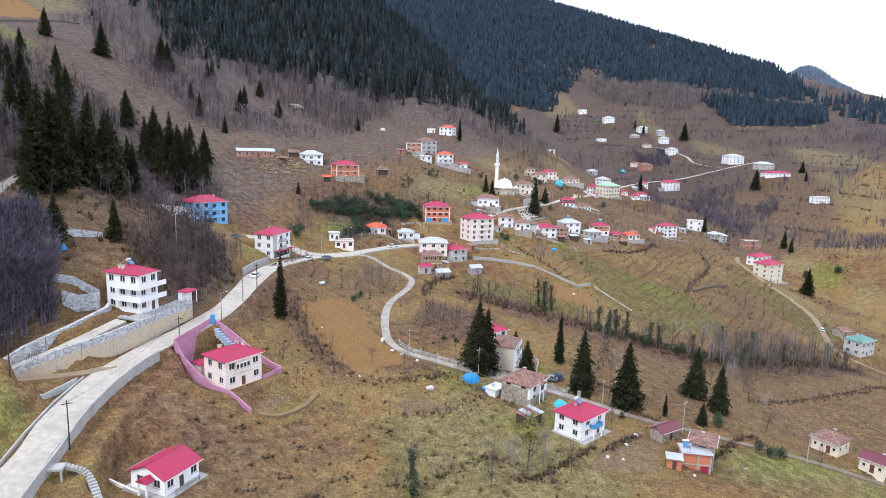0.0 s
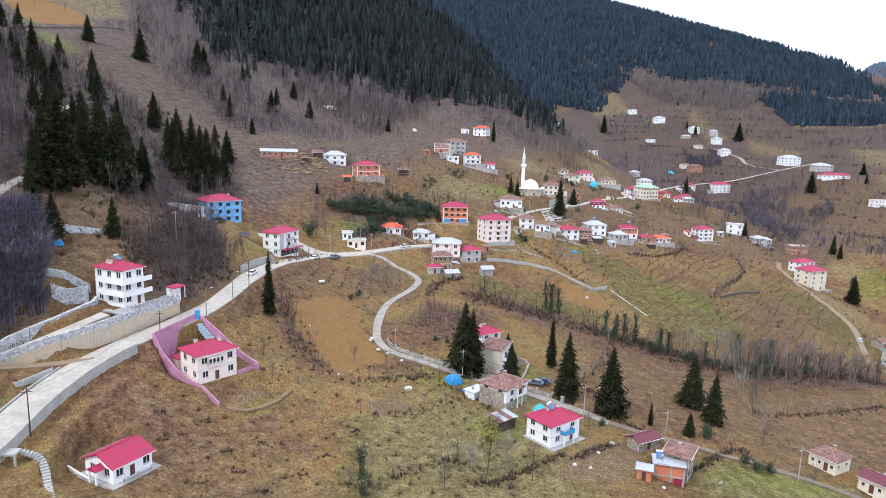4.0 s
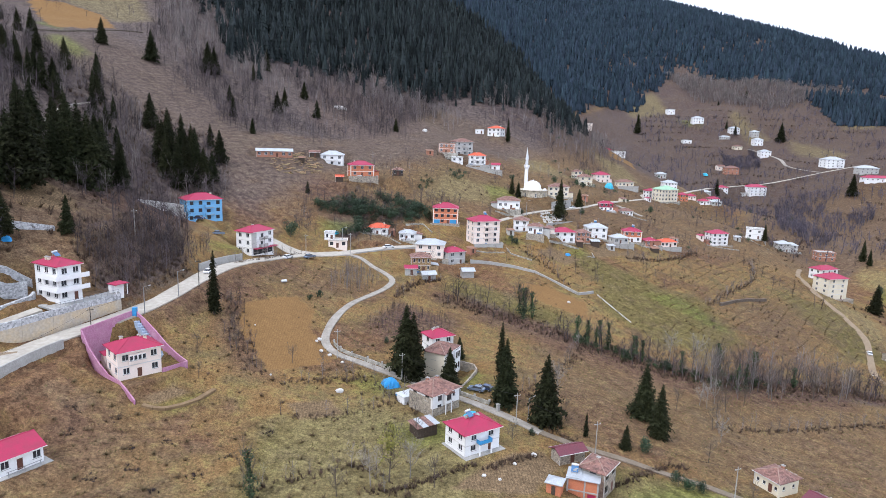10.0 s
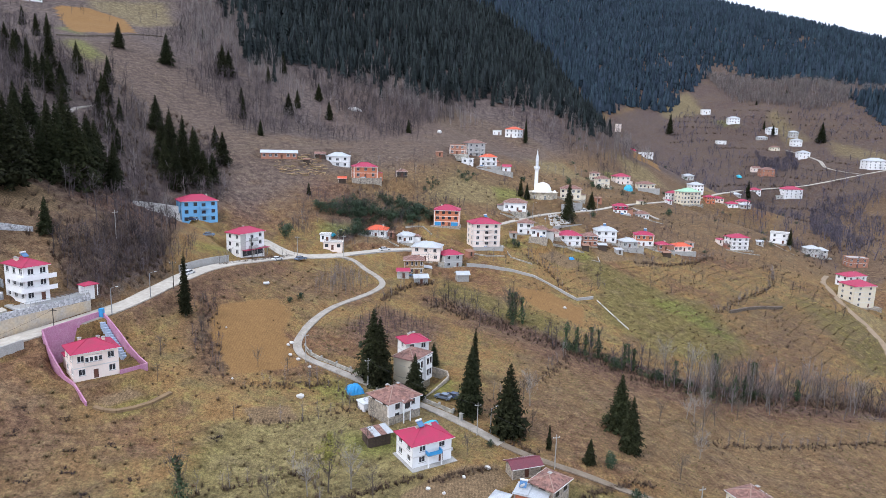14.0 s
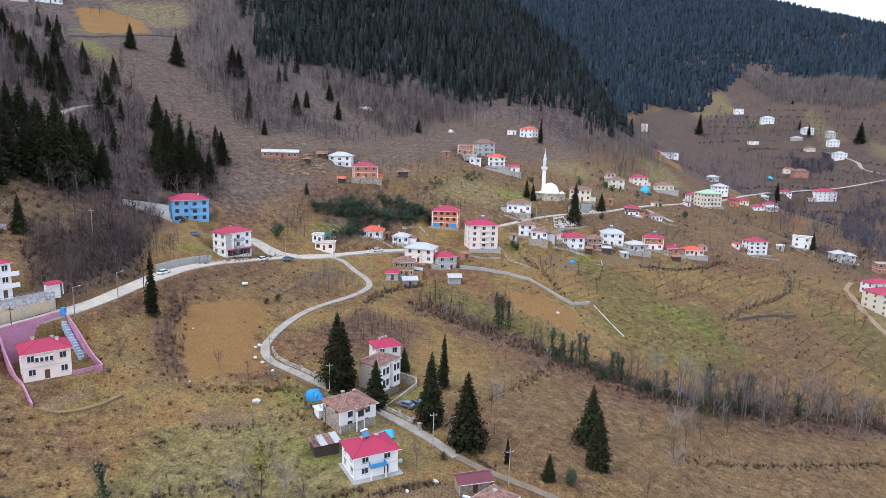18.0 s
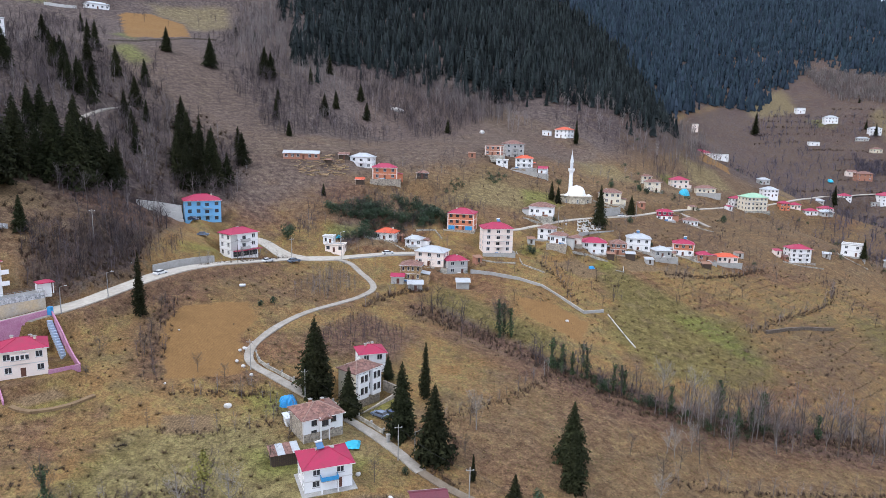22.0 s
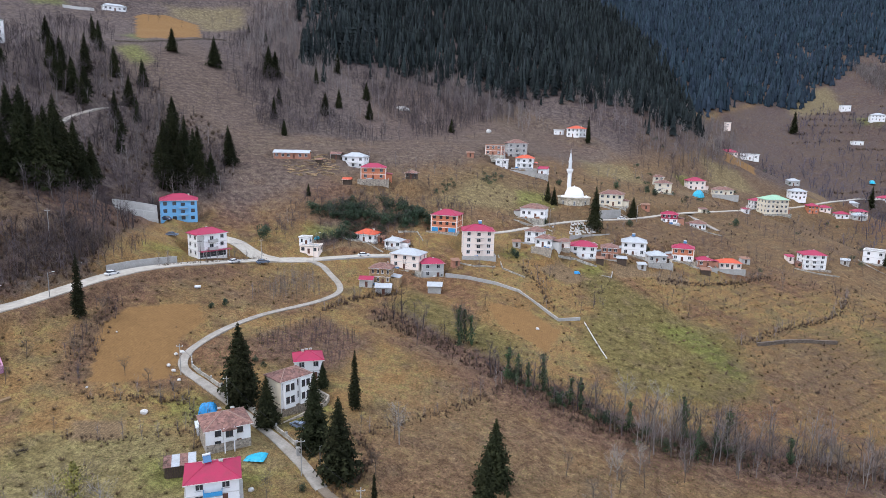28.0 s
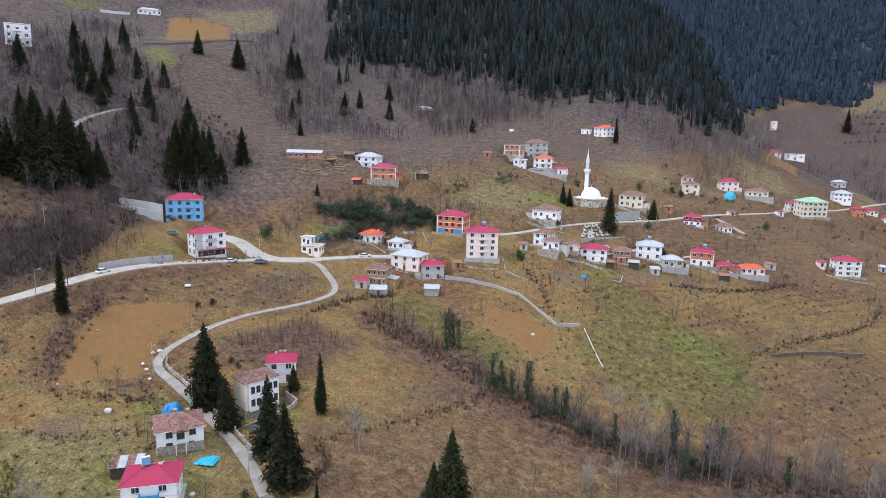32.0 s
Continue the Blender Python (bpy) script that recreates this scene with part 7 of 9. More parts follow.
# brush heaps left from cutting
for hx, hy in ((-43.5, 118.6), (-49.5, 112.0), (-38.2, 110.6), (-31.8, 113.4), (-36.0, 104.5), (-24.5, 104.0), (-52.0, 118.5), (-30.5, 99.0), (-14.0, 121.0), (-20.0, 111.0), (-41.0, 100.0)):
    n = 9
    x, y = hx + rng.normal(0, 0.75, n), hy + rng.normal(0, 0.55, n)
    scatter("brush_heap", SHRUBS, x, y, ground_z(x, y) - 0.05, rng.uniform(0.4, 0.75, n), DEADBRUSH, "dark heap of cut hazel brushwood on the slope", "brushwood", rng.uniform(1.4, 2.0, n))
# orchard trees, hedges and scrub between the houses
x, y = points(2300, [(-30, 262), (60, 240), (130, 270), (200, 330), (300, 400), (290, 520), (200, 470), (120, 420), (30, 400), (-20, 330)], keep=patchy(11, 0.8, -0.05))
scatter("village_trees", TWIGGY, x, y, ground_z(x, y), 2 + 5 * rng.uniform(0, 1, len(x)) ** 1.6, TWIGS, "leafless fruit trees in the village gardens", "woodland", rng.uniform(0.9, 1.3, len(x)))
x, y = points(2600, [(-30, 262), (60, 240), (130, 270), (200, 330), (300, 400), (290, 520), (200, 470), (120, 420), (30, 400), (-20, 330)], keep=patchy(7, 1.7, 0.1))
scatter("village_brush", SHRUBS, x, y, ground_z(x, y), rng.uniform(0.5, 1.8, len(x)), BRUSH, "brown hedges and weeds in the village gardens", "undergrowth", rng.uniform(1.0, 1.7, len(x)))
x, y = points(2400, [(120, 205), (240, 200), (330, 330), (420, 470), (560, 600), (400, 640), (250, 430), (190, 330)], keep=patchy(13, 0.6, 0.15))
scatter("valley_scrub", SHRUBS, x, y, ground_z(x, y), rng.uniform(0.6, 2.2, len(x)), BRUSH, "brown scrub on the valley side", "undergrowth", rng.uniform(1.0, 1.8, len(x)))
x, y = points(3800, WOODED[-1], keep=patchy(21, 0.3, -0.3))
scatter("valley_wood", FARTWIGS, x, y, ground_z(x, y), rng.uniform(4, 10, len(x)), HAZEDTWIG, "leafless wood on the far valley side", "woodland", rng.uniform(1.0, 1.4, len(x)))
x, y = points(500, WOODED[-1], keep=patchy(17, 1.3, 0.1))
scatter("valley_pale_trees", PALETREES, x, y, ground_z(x, y), rng.uniform(5, 11, len(x)), PALETWIGS, "whitish leafless trees on the far valley side", "woodland", rng.uniform(0.8, 1.2, len(x)))
# bare trees down the field edges of the far slopes, and spruces straying out of the wood
x, y = points(1500, [(240, 430), (330, 560), (440, 700), (520, 900), (700, 820), (560, 600), (420, 470), (300, 380)], keep=patchy(15, 0.9, -0.1))
scatter("valley_copses", FARTWIGS, x, y, ground_z(x, y), rng.uniform(4, 9, len(x)), HAZEDTWIG, "grey leafless copses on the far valley side", "woodland", rng.uniform(1.0, 1.5, len(x)))
x, y = points(1000, box=(-120, 230, 420, 640), keep=lambda x, y: (inside(x, y, SPRUCE[0], 45.0) > 0.01) & (inside(x, y, SPRUCE[0], 3.0) < 0.2) & (rng.uniform(0, 1, len(x)) < 0.3 * inside(x, y, SPRUCE[0], 45.0)))
scatter("stray_spruces", CONES, x, y, ground_z(x, y) - 0.3, rng.uniform(6, 16, len(x)), WOODNEEDLES, "spruces straying below the dense wood", "forest")
x, y = points(520, [(-60, 262), (20, 262), (130, 270), (230, 330), (330, 420), (300, 560), (200, 500), (100, 440), (20, 400), (-60, 345)], keep=patchy(15, 2.3, 0.15))
scatter("village_pale_trees", PALETREES, x, y, ground_z(x, y), 3 + 6 * rng.uniform(0, 1, len(x)) ** 1.5, PALETWIGS, "whitish leafless trees about the village", "woodland", rng.uniform(0.8, 1.2, len(x)))
x, y = points(170, [(-40, 262), (60, 250), (140, 300), (240, 380), (310, 500), (260, 560), (180, 480), (90, 420), (20, 390), (-30, 330)], keep=patchy(9, 3.1, 0.3))
scatter("village_evergreens", CLUMPS, x, y, ground_z(x, y) - 0.2, rng.uniform(1.2, 3.6, len(x)), LAUREL, "dark evergreen bushes between the village houses", "shrubs")
# hedges and bank scrub along the edges of the near fields
for edge, tall in (([(-15, 101), (-5, 106), (6, 110.7), (11, 103.5), (15.3, 99.7)], 0.9), ([(46, 150), (60, 170), (70, 186), (74, 196)], 0.8), ([(100, 152), (128, 160), (160, 172), (190, 186)], 0.9), ([(150, 262), (175, 290), (200, 316), (214, 344)], 0.9), ([(12, 214), (20, 232), (30, 240)], 1.3), ([(84, 252), (78, 268), (70, 280)], 0.9), ([(126, 300), (150, 312), (180, 340)], 1.1), ([(-26, 246), (-34, 222), (-40, 204)], 0.9), ([(0, 152), (14, 140), (18, 132)], 0.8), ([(-11, 128), (-1.3, 129.7), (6.5, 135), (14.8, 140)], 0.7), ([(-14.5, 142), (-4, 146), (3, 147)], 1.0)):
    hl = smooth_line(edge, 0.7)
    hl = np.repeat(hl, 2, 0) + rng.normal(0, 0.9, (2 * len(hl), 2))
    scatter("field_hedge", SHRUBS, hl[:, 0], hl[:, 1], ground_z(hl[:, 0], hl[:, 1]), rng.uniform(0.4, 1.5, len(hl)) * tall, BRUSH, "brown hedge and weeds along the field's edge", "hedge", rng.uniform(0.9, 1.6, len(hl)))
    hl = hl[::9]
    scatter("field_edge_trees", PALETREES, hl[:, 0], hl[:, 1], ground_z(hl[:, 0], hl[:, 1]), rng.uniform(2.5, 6.5, len(hl)), PALETWIGS, "slight pale saplings along the field's edge", "woodland", rng.uniform(0.8, 1.3, len(hl)))
# ivy and evergreen undergrowth down the middle of the gully
k = (rng.uniform(0.3, 0.75, 90) * (len(line) - 1)).astype(int)
x, y = line[k, 0] + rng.normal(0, 2.2, len(k)), line[k, 1] + rng.normal(1, 2.4, len(k))
scatter("gully_ivy", CLUMPS, x, y, ground_z(x, y) - 0.2, rng.uniform(1.0, 3.4, len(x)), IVY, "ivy and evergreen undergrowth in the gully", "shrubs", rng.uniform(0.6, 1.1, len(x)))
# evergreen laurel thickets
x, y = points(900, [(-14, 268), (-24, 290), (-2, 308), (16, 308), (30, 312), (34, 300), (20, 292), (4, 284), (-2, 272)], keep=patchy(7, 0.3, -0.45))
scatter("laurel_thicket", CLUMPS, x, y, ground_z(x, y) - 0.3, 1.6 + 4.6 * rng.uniform(0, 1, len(x)) ** 1.5, LAUREL, "dark evergreen laurel thicket above the lane", "shrubs")
x, y = points(150, [(22, 318), (40, 322), (52, 368), (30, 376), (24, 340)], keep=patchy(8, 0.6, 0.3))
scatter("laurel_scrub", CLUMPS, x, y, ground_z(x, y) - 0.3, rng.uniform(1.5, 3.5, len(x)), LAUREL, "evergreen scrub between the upper houses", "shrubs")
x, y = points(220, box=(120, 420, 380, 640), keep=patchy(17, 0.1, 0.4))
scatter("far_scrub", CLUMPS, x, y, ground_z(x, y) - 0.3, rng.uniform(2, 5, len(x)), LAUREL, "evergreen bushes dotted round the far village", "shrubs")
# close thickets round the terraced white house
x, y = points(480, [(-79, 176), (-74, 192), (-50, 214), (-48, 196), (-52, 180), (-61, 156), (-64, 160), (-68, 168)])
scatter("roadside_thicket", TWIGGY, x, y, ground_z(x, y), rng.uniform(3, 7, len(x)), BROWNTWIGS, "close brown leafless thicket above the road", "woodland", rng.uniform(1.0, 1.6, len(x)))
x, y = points(430, TERRACE_SIDE)
scatter("terrace_thicket", TWIGGY, x, y, ground_z(x, y), rng.uniform(2.5, 7, len(x)), BROWNTWIGS, "close brown leafless thicket beside the stone terraces", "woodland", rng.uniform(1.0, 1.6, len(x)))
x, y = points(1500, TERRACE_SIDE)
scatter("terrace_undergrowth", SHRUBS, x, y, ground_z(x, y), rng.uniform(0.6, 2.0, len(x)), BRUSH, "brown undergrowth beside the stone terraces", "undergrowth", rng.uniform(0.9, 1.4, len(x)))
x, y = points(1100, WOODED[1])
scatter("roadside_undergrowth", SHRUBS, x, y, ground_z(x, y), rng.uniform(0.6, 2.0, len(x)), BRUSH, "brown undergrowth above the road", "undergrowth", rng.uniform(0.9, 1.4, len(x)))


def fir_meshes(seed, whorls, slim):
    """Crown and trunk of a tall fir, one unit high: tiers of drooping boughs hung with short sprays."""
    r = random.Random(seed)
    g = Geo()
    for k in range(whorls):
        f = k / (whorls - 1)
        z = 0.09 + 0.89 * f
        rad = slim * (1 - f) ** 0.8 * r.uniform(0.8, 1.12) + 0.008
        if f < 0.1:
            rad *= 0.8
        n = max(5, int(15 - 9 * f))
        for i in range(n):
            a = (i + r.uniform(-0.45, 0.45)) * math.tau / n + k * 1.7
            ln = rad * (r.uniform(0.55, 1.0) if r.random() < 0.8 else r.uniform(1.0, 1.3))
            d, s = Vector((math.cos(a), math.sin(a), 0)), Vector((-math.sin(a), math.cos(a), 0))
            p = Vector((0, 0, z + 0.012))
            e = p + d * ln + Vector((0, 0, -0.42 * ln + 0.1 * ln * f))
            for t in (0.2, 0.36, 0.5, 0.62, 0.74, 0.84, 0.93, 1.0):
                c = p.lerp(e, t) + Vector((0, 0, 0.16 * ln * t * (1 - t))) + s * r.uniform(-0.12, 0.12) * ln
                w = (0.17 * ln * (1.25 - 0.75 * t) + 0.003) * r.uniform(0.6, 1.4)
                hang = Vector((0, 0, -0.15 * ln - 0.006)) * r.uniform(0.4, 1.4)
                g.quad(c - d * w * 0.7, c + s * w + hang, c + d * w * r.uniform(0.5, 1.1) + hang * 0.4, c - s * w + hang)
    crown = g.mesh("crown", NEEDLES)
    trunk = Geo().tube((0, 0, -0.04), (0, 0, 0.3), 0.014, 0.011, 8).tube((0, 0, 0.3), (0, 0, 0.97), 0.011, 0.002, 6).mesh("trunk", BARK)
    return crown, trunk


FIRS = [fir_meshes(i, 58, sl) for i, sl in enumerate((0.22, 0.26, 0.18, 0.115))]


def fir(x, y, height, kind=0, label="tall dark fir standing on the slope", group="firs"):
    ob = thing("fir_tree", label, "tree", pose(x, y, gz(x, y) - 0.15, 0, 0, (x * 37 + y * 11) % 360), group)
    ob.scale = (height, height, height)
    part("crown", FIRS[kind][0], None, ob)
    part("trunk", FIRS[kind][1], None, ob)
    return ob


for x, y, top, kind, lab in ((15.0, 154.4, 11.8, 1, "broad dark fir beside the lane"), (16.8, 152.6, 10.0, 0, "broad dark fir beside the lane"), (25.9, 146.4, 2.8, 1, "small fir in front of the old mansion"),
                             (41.4, 160.8, 5.2, 3, "slender ivy-dark fir in the meadow"), (39.4, 141.2, 7.0, 0, "dark fir beside the parked cars"), (47.8, 133.2, 5.8, 1, "wide dark fir beside the lane"),
                             (77.2, 147.0, -1.4, 1, "big dark fir in the lower meadow"), (76.8, 135.6, -2.5, 0, "big dark fir in the lower meadow"), (65.0, 126.0, -8.4, 1, "young fir near the lane"),
                             (56.5, 129.1, -6.8, 3, "young slender fir near the lane"), (-36.7, 164.6, 23.0, 3, "slim tall fir by the main road"), (30.4, 167.8, -1.4, 1, "young fir beside the annex"),
                             (98.8, 334.0, 32.2, 2, "tall cypress-like fir beside the mosque"), (75.5, 352.0, 32.0, 2, "dark cypress behind the mosque"), (78.8, 350.0, 29.5, 0, "dark cypress behind the mosque"),
                             (118.5, 368.0, 24.5, 1, "small fir beside the cream house"), (94.5, 489.0, 66.5, 3, "tall cypress beside the high house"), (-133.5, 399.0, 108.6, 1, "lone dark spruce below the fields"),
                             (494, 975, 112, 1, "dark spruce above the far hamlet"), (544, 990, 130, 1, "dark spruce above the far hamlet"), (328, 854, 86, 2, "dark spruce on the far slope"), (473, 901, 82, 2, "dark spruce in the far hamlet"), (474, 877, 76, 2, "dark spruce in the far hamlet"), (521, 845, 80, 1, "dark spruce beside the far field"), (536, 630, 36, 1, "dark spruce beyond the far houses"), (517, 602, 26, 2, "dark spruce beyond the far houses"), (326, 404, -8, 2, "dark fir below the brick house"), (322, 392, -12, 2, "dark fir below the brick house"), (325, 615, 18, 2, "dark cypress at the village's far end"), (467, 618, 26, 1, "dark spruce before the far houses"), (476, 1072, 130, 1, "dark spruce at the edge of the mountain wood"), (248.5, 392.0, 3.0, 2, "dark fir beside the cubic house"), (277.0, 324.0, -20.0, 1, "round dark fir beside the cream house")):
    g0 = gz(x, y)
    fir(x, y, max(3.0, top - g0), kind, lab)
# the firs on the steep slope, in two stands, and loners
for i, (x, y, h) in enumerate(((-88, 286, 23), (-88, 278.5, 20), (-82, 285, 24), (-75, 280.5, 23), (-71, 278.5, 17), (-76, 271.5, 23), (-77.5, 265, 20), (-84, 275, 21), (-91, 283, 18), (-80, 292, 18), (-69, 284, 14), (-83, 268, 19))):
    fir(x, y, h, i % 3, "tall dark spruce above the blue house", "slope spruces")
for i, (x, y, h) in enumerate(((-92, 207, 26), (-88, 211, 25), (-95, 203, 20), (-89, 219, 24), (-92, 226, 22), (-87, 214, 21), (-97, 197, 21), (-95, 186, 28), (-99, 214, 22), (-96, 222, 24), (-93, 232, 21), (-87, 233, 18), (-101, 190, 19), (-104, 205, 23), (-99, 180, 17), (-106, 226, 20), (-90, 238, 12), (-84, 226, 17))):
    fir(x, y, h, i % 3, "tall dark spruce of the steep slope", "slope spruces")
for i, (x, y, h) in enumerate(((-141, 290, 16), (-138, 293.5, 15), (-144, 286, 16), (-147, 296, 14), (-135, 288, 13), (-150, 290, 15), (-174.6, 314.7, 13), (-170, 316, 12), (-182, 361, 9), (-138, 336.5, 13), (-126, 308, 15), (-121, 291, 14), (-103, 270, 11), (-117, 234, 20), (-154.7, 315, 20), (-162, 497, 6), (-112, 282, 12), (-116, 300, 11))):
    fir(x, y, h, i % 3, "dark spruce among the bare trees", "slope spruces")
for x, y, h in ((-70.7, 303.4, 16), (-150, 330, 16), (-160, 268, 18), (-170, 232, 18), (-161, 299, 15), (-158, 303, 14), (-165, 306, 13), (-189, 364, 12), (-137, 334, 15), (-131, 315, 12), (-106, 416, 20), (-103, 419, 17), (-80, 369, 13), (-87, 390, 10), (-61, 398, 14), (-60, 418, 12), (-81, 471, 15), (-83, 437, 12), (-52, 448, 12), (-141, 483, 8), (-78, 315, 12), (-103, 308, 17), (-109, 241, 20), (-120, 231, 18), (-176, 352, 17), (-190, 330, 15), (-40, 418, 12),
                (10, 430, 9), (-215, 395, 12), (-112, 160, 17), (-106, 152, 14), (-120, 178, 18), (-118, 128, 16), (-88, 162, 12), (-78, 174, 11), (-96, 170, 13), (-66, 352, 9), (-160, 396, 15), (-30, 300, 6)):
    fir(x, y, h, int(abs(x)) % 3, "dark spruce among the bare trees", "slope spruces")


def bare_tree(x, y, h, seed, label, ivy=0, mat=None):
    ob = thing("bare_tree", label, "tree", pose(x, y, gz(x, y) - 0.1, 0, 0, seed * 53 % 360), "bare trees")
    v, t = twig_tree(100 + seed, 22, 420, 0.9, False, 0.8 if ivy == 1 else 1.1)
    part("crown", bulk("crown", v * np.float32(h), t, mat or BARK), None, ob)
    rr = random.Random(100 + seed)
    lx, ly = rr.uniform(-0.05, 0.05) * h, rr.uniform(-0.05, 0.05) * h
    part("trunk", Geo().tube((0, 0, -0.3), (lx, ly, 0.55 * h), 0.012 * h, 0.007 * h, 7).tube((lx, ly, 0.55 * h), (lx * 1.5, ly * 1.5, 0.97 * h), 0.007 * h, 0.004, 5), mat or BARK, ob)
    if ivy in (1, 2):
        r2 = random.Random(500 + seed)
        iv = Geo()
        for _k in range(620):
            f = r2.uniform(0, 1)
            a = r2.uniform(0, math.tau)
            q = (0.075 if ivy == 1 else 0.13) * h * (0.35 + 1.5 * math.sin(f * 5 + seed * 1.7) ** 2) * (1.1 - 0.5 * f) * r2.uniform(0.2, 1.25)
            p = Vector((q * math.cos(a) + lx * f, q * math.sin(a) + ly * f, h * ((0.02 + 0.8 * f) if ivy == 1 else (0.42 + 0.5 * f))))
            u, w = Vector((-math.sin(a), math.cos(a), r2.uniform(-0.4, 0.4))) * 0.26, Vector((math.cos(a) * 0.4, math.sin(a) * 0.4, r2.uniform(-1, 0.2))) * 0.26
            iv.quad(p - u, p + w, p + u, p - w)
        leafy = part("ivy" if ivy == 1 else "mistletoe", iv, IVY if ivy == 1 else MOSSY, ob, "green ivy round the trunk" if ivy == 1 else "yellow-green mistletoe clumps")
        tagged(leafy, kind="stuff")


for i, (x, y, h, ivy, lab) in enumerate(((-13, 99, 12, 1, "ivy-clad leafless tree on the lower slope"), (11.4, 106, 13, 2, "leafless tree with yellowish mistletoe"), (15.5, 107.5, 10, 0, "tall leafless tree below the white house"),
                                         (8, 104, 9, 0, "tall leafless tree below the white house"), (2, 100, 8, 0, "slight leafless tree on the lower slope"), (20, 104, 8, 0, "leafless tree beside the lower garden"),
                                         (73.7, 201, 11, 1, "ivy-clad tree in the gully"), (84.4, 199, 12, 1, "ivy-clad tree in the gully"), (123.2, 197, 13, 1, "ivy-clad tree in the gully"), (92, 196, 10, 1, "ivy-clad tree in the gully"),
                                         (57, 217, 13, 1, "ivy-clad tree above the gully"), (61, 214, 12, 1, "ivy-clad tree above the gully"), (124.6, 187, 11, 1, "ivy-clad tree beside the copse"), (98, 150, 8, 0, "round leafless tree in the meadow"),
                                         (86, 128, 7, 0, "round leafless tree in the meadow"), (92, 160, 7, 0, "round leafless tree in the meadow"), (55.3, 151, 11, 0, "tall leafless tree in the meadow"), (53.6, 152.5, 9, 0, "leafless tree in the meadow"), (57.4, 212, 14, 1, "ivy-clad tree above the gully"), (58.6, 215.5, 13, 1, "ivy-clad tree above the gully"), (95.9, 141.6, 8, 3, "round pale leafless tree in the meadow"), (103.7, 165.3, 9, 3, "round pale leafless tree in the meadow"), (109.3, 171.8, 9, 3, "round pale leafless tree in the meadow"), (102, 166.6, 8, 3, "round pale leafless tree in the meadow"), (84, 207, 9, 1, "ivy-clad tree in the gully"), (95, 200.5, 8, 1, "ivy-clad tree in the gully"), (98.8, 192.5, 12, 0, "bare tree in the gully"), (122.8, 196.9, 14, 1, "ivy-clad tree beside the copse"), (132.7, 193.2, 14, 1, "ivy-clad tree in the copse"), (135.8, 195.4, 13, 0, "broad leafless tree in the copse"), (107.2, 201, 13, 3, "tall pale leafless tree above the gully"), (114.9, 198.4, 14, 3, "tall pale leafless tree above the gully"), (54, 138, 6, 0, "leafless tree beside the lane"),
                                         (-14, 152, 6, 0, "leafless tree at the edge of the field"), (-6, 150, 6, 0, "leafless tree at the edge of the field"), (17, 122, 6, 0, "leafless tree beside the timber shed"), (38, 122, 6, 0, "leafless tree in the garden"),
                                         (-86, 150, 10, 0, "pale leafless tree beside the stone walls"), (-33, 137, 5, 0, "leafless shrub beside the pink wall"), (-36, 146, 6, 0, "leafless shrub beside the pink wall"), (60, 268, 6, 0, "leafless tree by the retaining wall"),
                                         (168, 326, 7, 0, "leafless tree beside the pink barn"), (172, 330, 8, 0, "leafless tree beside the pink barn"), (104, 300, 4, 0, "leafless fruit tree in the walled plot"), (88, 112, 6, 0, "leafless shrub by the long farmhouse"),
                                         (77, 199, 11, 1, "ivy-clad tree in the gully"), (108, 193, 9, 1, "ivy-clad tree in the gully"), (80, 199, 9, 1, "ivy-clad tree in the gully"), (95, 195, 9, 1, "ivy-clad tree in the gully"), (130, 192, 9, 1, "ivy-clad tree beside the copse"), (150, 196, 9, 1, "ivy-clad tree beside the copse"), (143, 190, 15, 0, "broad leafless tree above the track"), (160, 192, 15, 0, "broad leafless tree above the track"), (118, 184, 14, 0, "broad leafless tree in the copse"), (134, 184, 14, 0, "broad leafless tree in the copse"), (112, 178, 12, 0, "broad leafless tree in the copse"), (126, 190, 14, 0, "broad leafless tree in the copse"), (152, 188, 13, 0, "broad leafless tree above the track"), (170, 196, 13, 0, "broad leafless tree above the track"), (176, 200, 11, 0, "broad leafless tree above the track"), (104, 188, 11, 0, "broad leafless tree in the gully"), (104, 160, 8, 0, "round leafless tree in the meadow"), (110, 166, 9, 0, "round leafless tree in the meadow"), (120, 174, 9, 0, "round leafless tree in the meadow"), (-34, 170, 6, 0, "leafless tree by the slim fir"), (-31, 160, 5, 0, "leafless tree by the slim fir"), (-28, 152, 6, 0, "leafless tree on the field bank"))):
    bare_tree(x, y, h, i, lab, ivy, PALEBARK if ivy == 3 or "pale" in lab or "tall leafless" in lab else None)


def evergreen(x, y, h, seed, label):
    ob = thing("evergreen_bush", label, "bush", pose(x, y, gz(x, y) - 0.2, 0, 0, seed * 71 % 360), "evergreen bushes")
    v, t = shared(("ever", seed % 3), lambda: leaf_clump(300 + seed % 3, 900, 0.036))
    part("crown", bulk("crown", v * np.array((h * 0.8, h * 0.8, h), np.float32), t, LAUREL), None, ob)
    part("trunk", Geo().tube((0, 0, -0.2), (0, 0, h * 0.45), 0.05 * h / 4, 0.03, 6), BARK, ob)


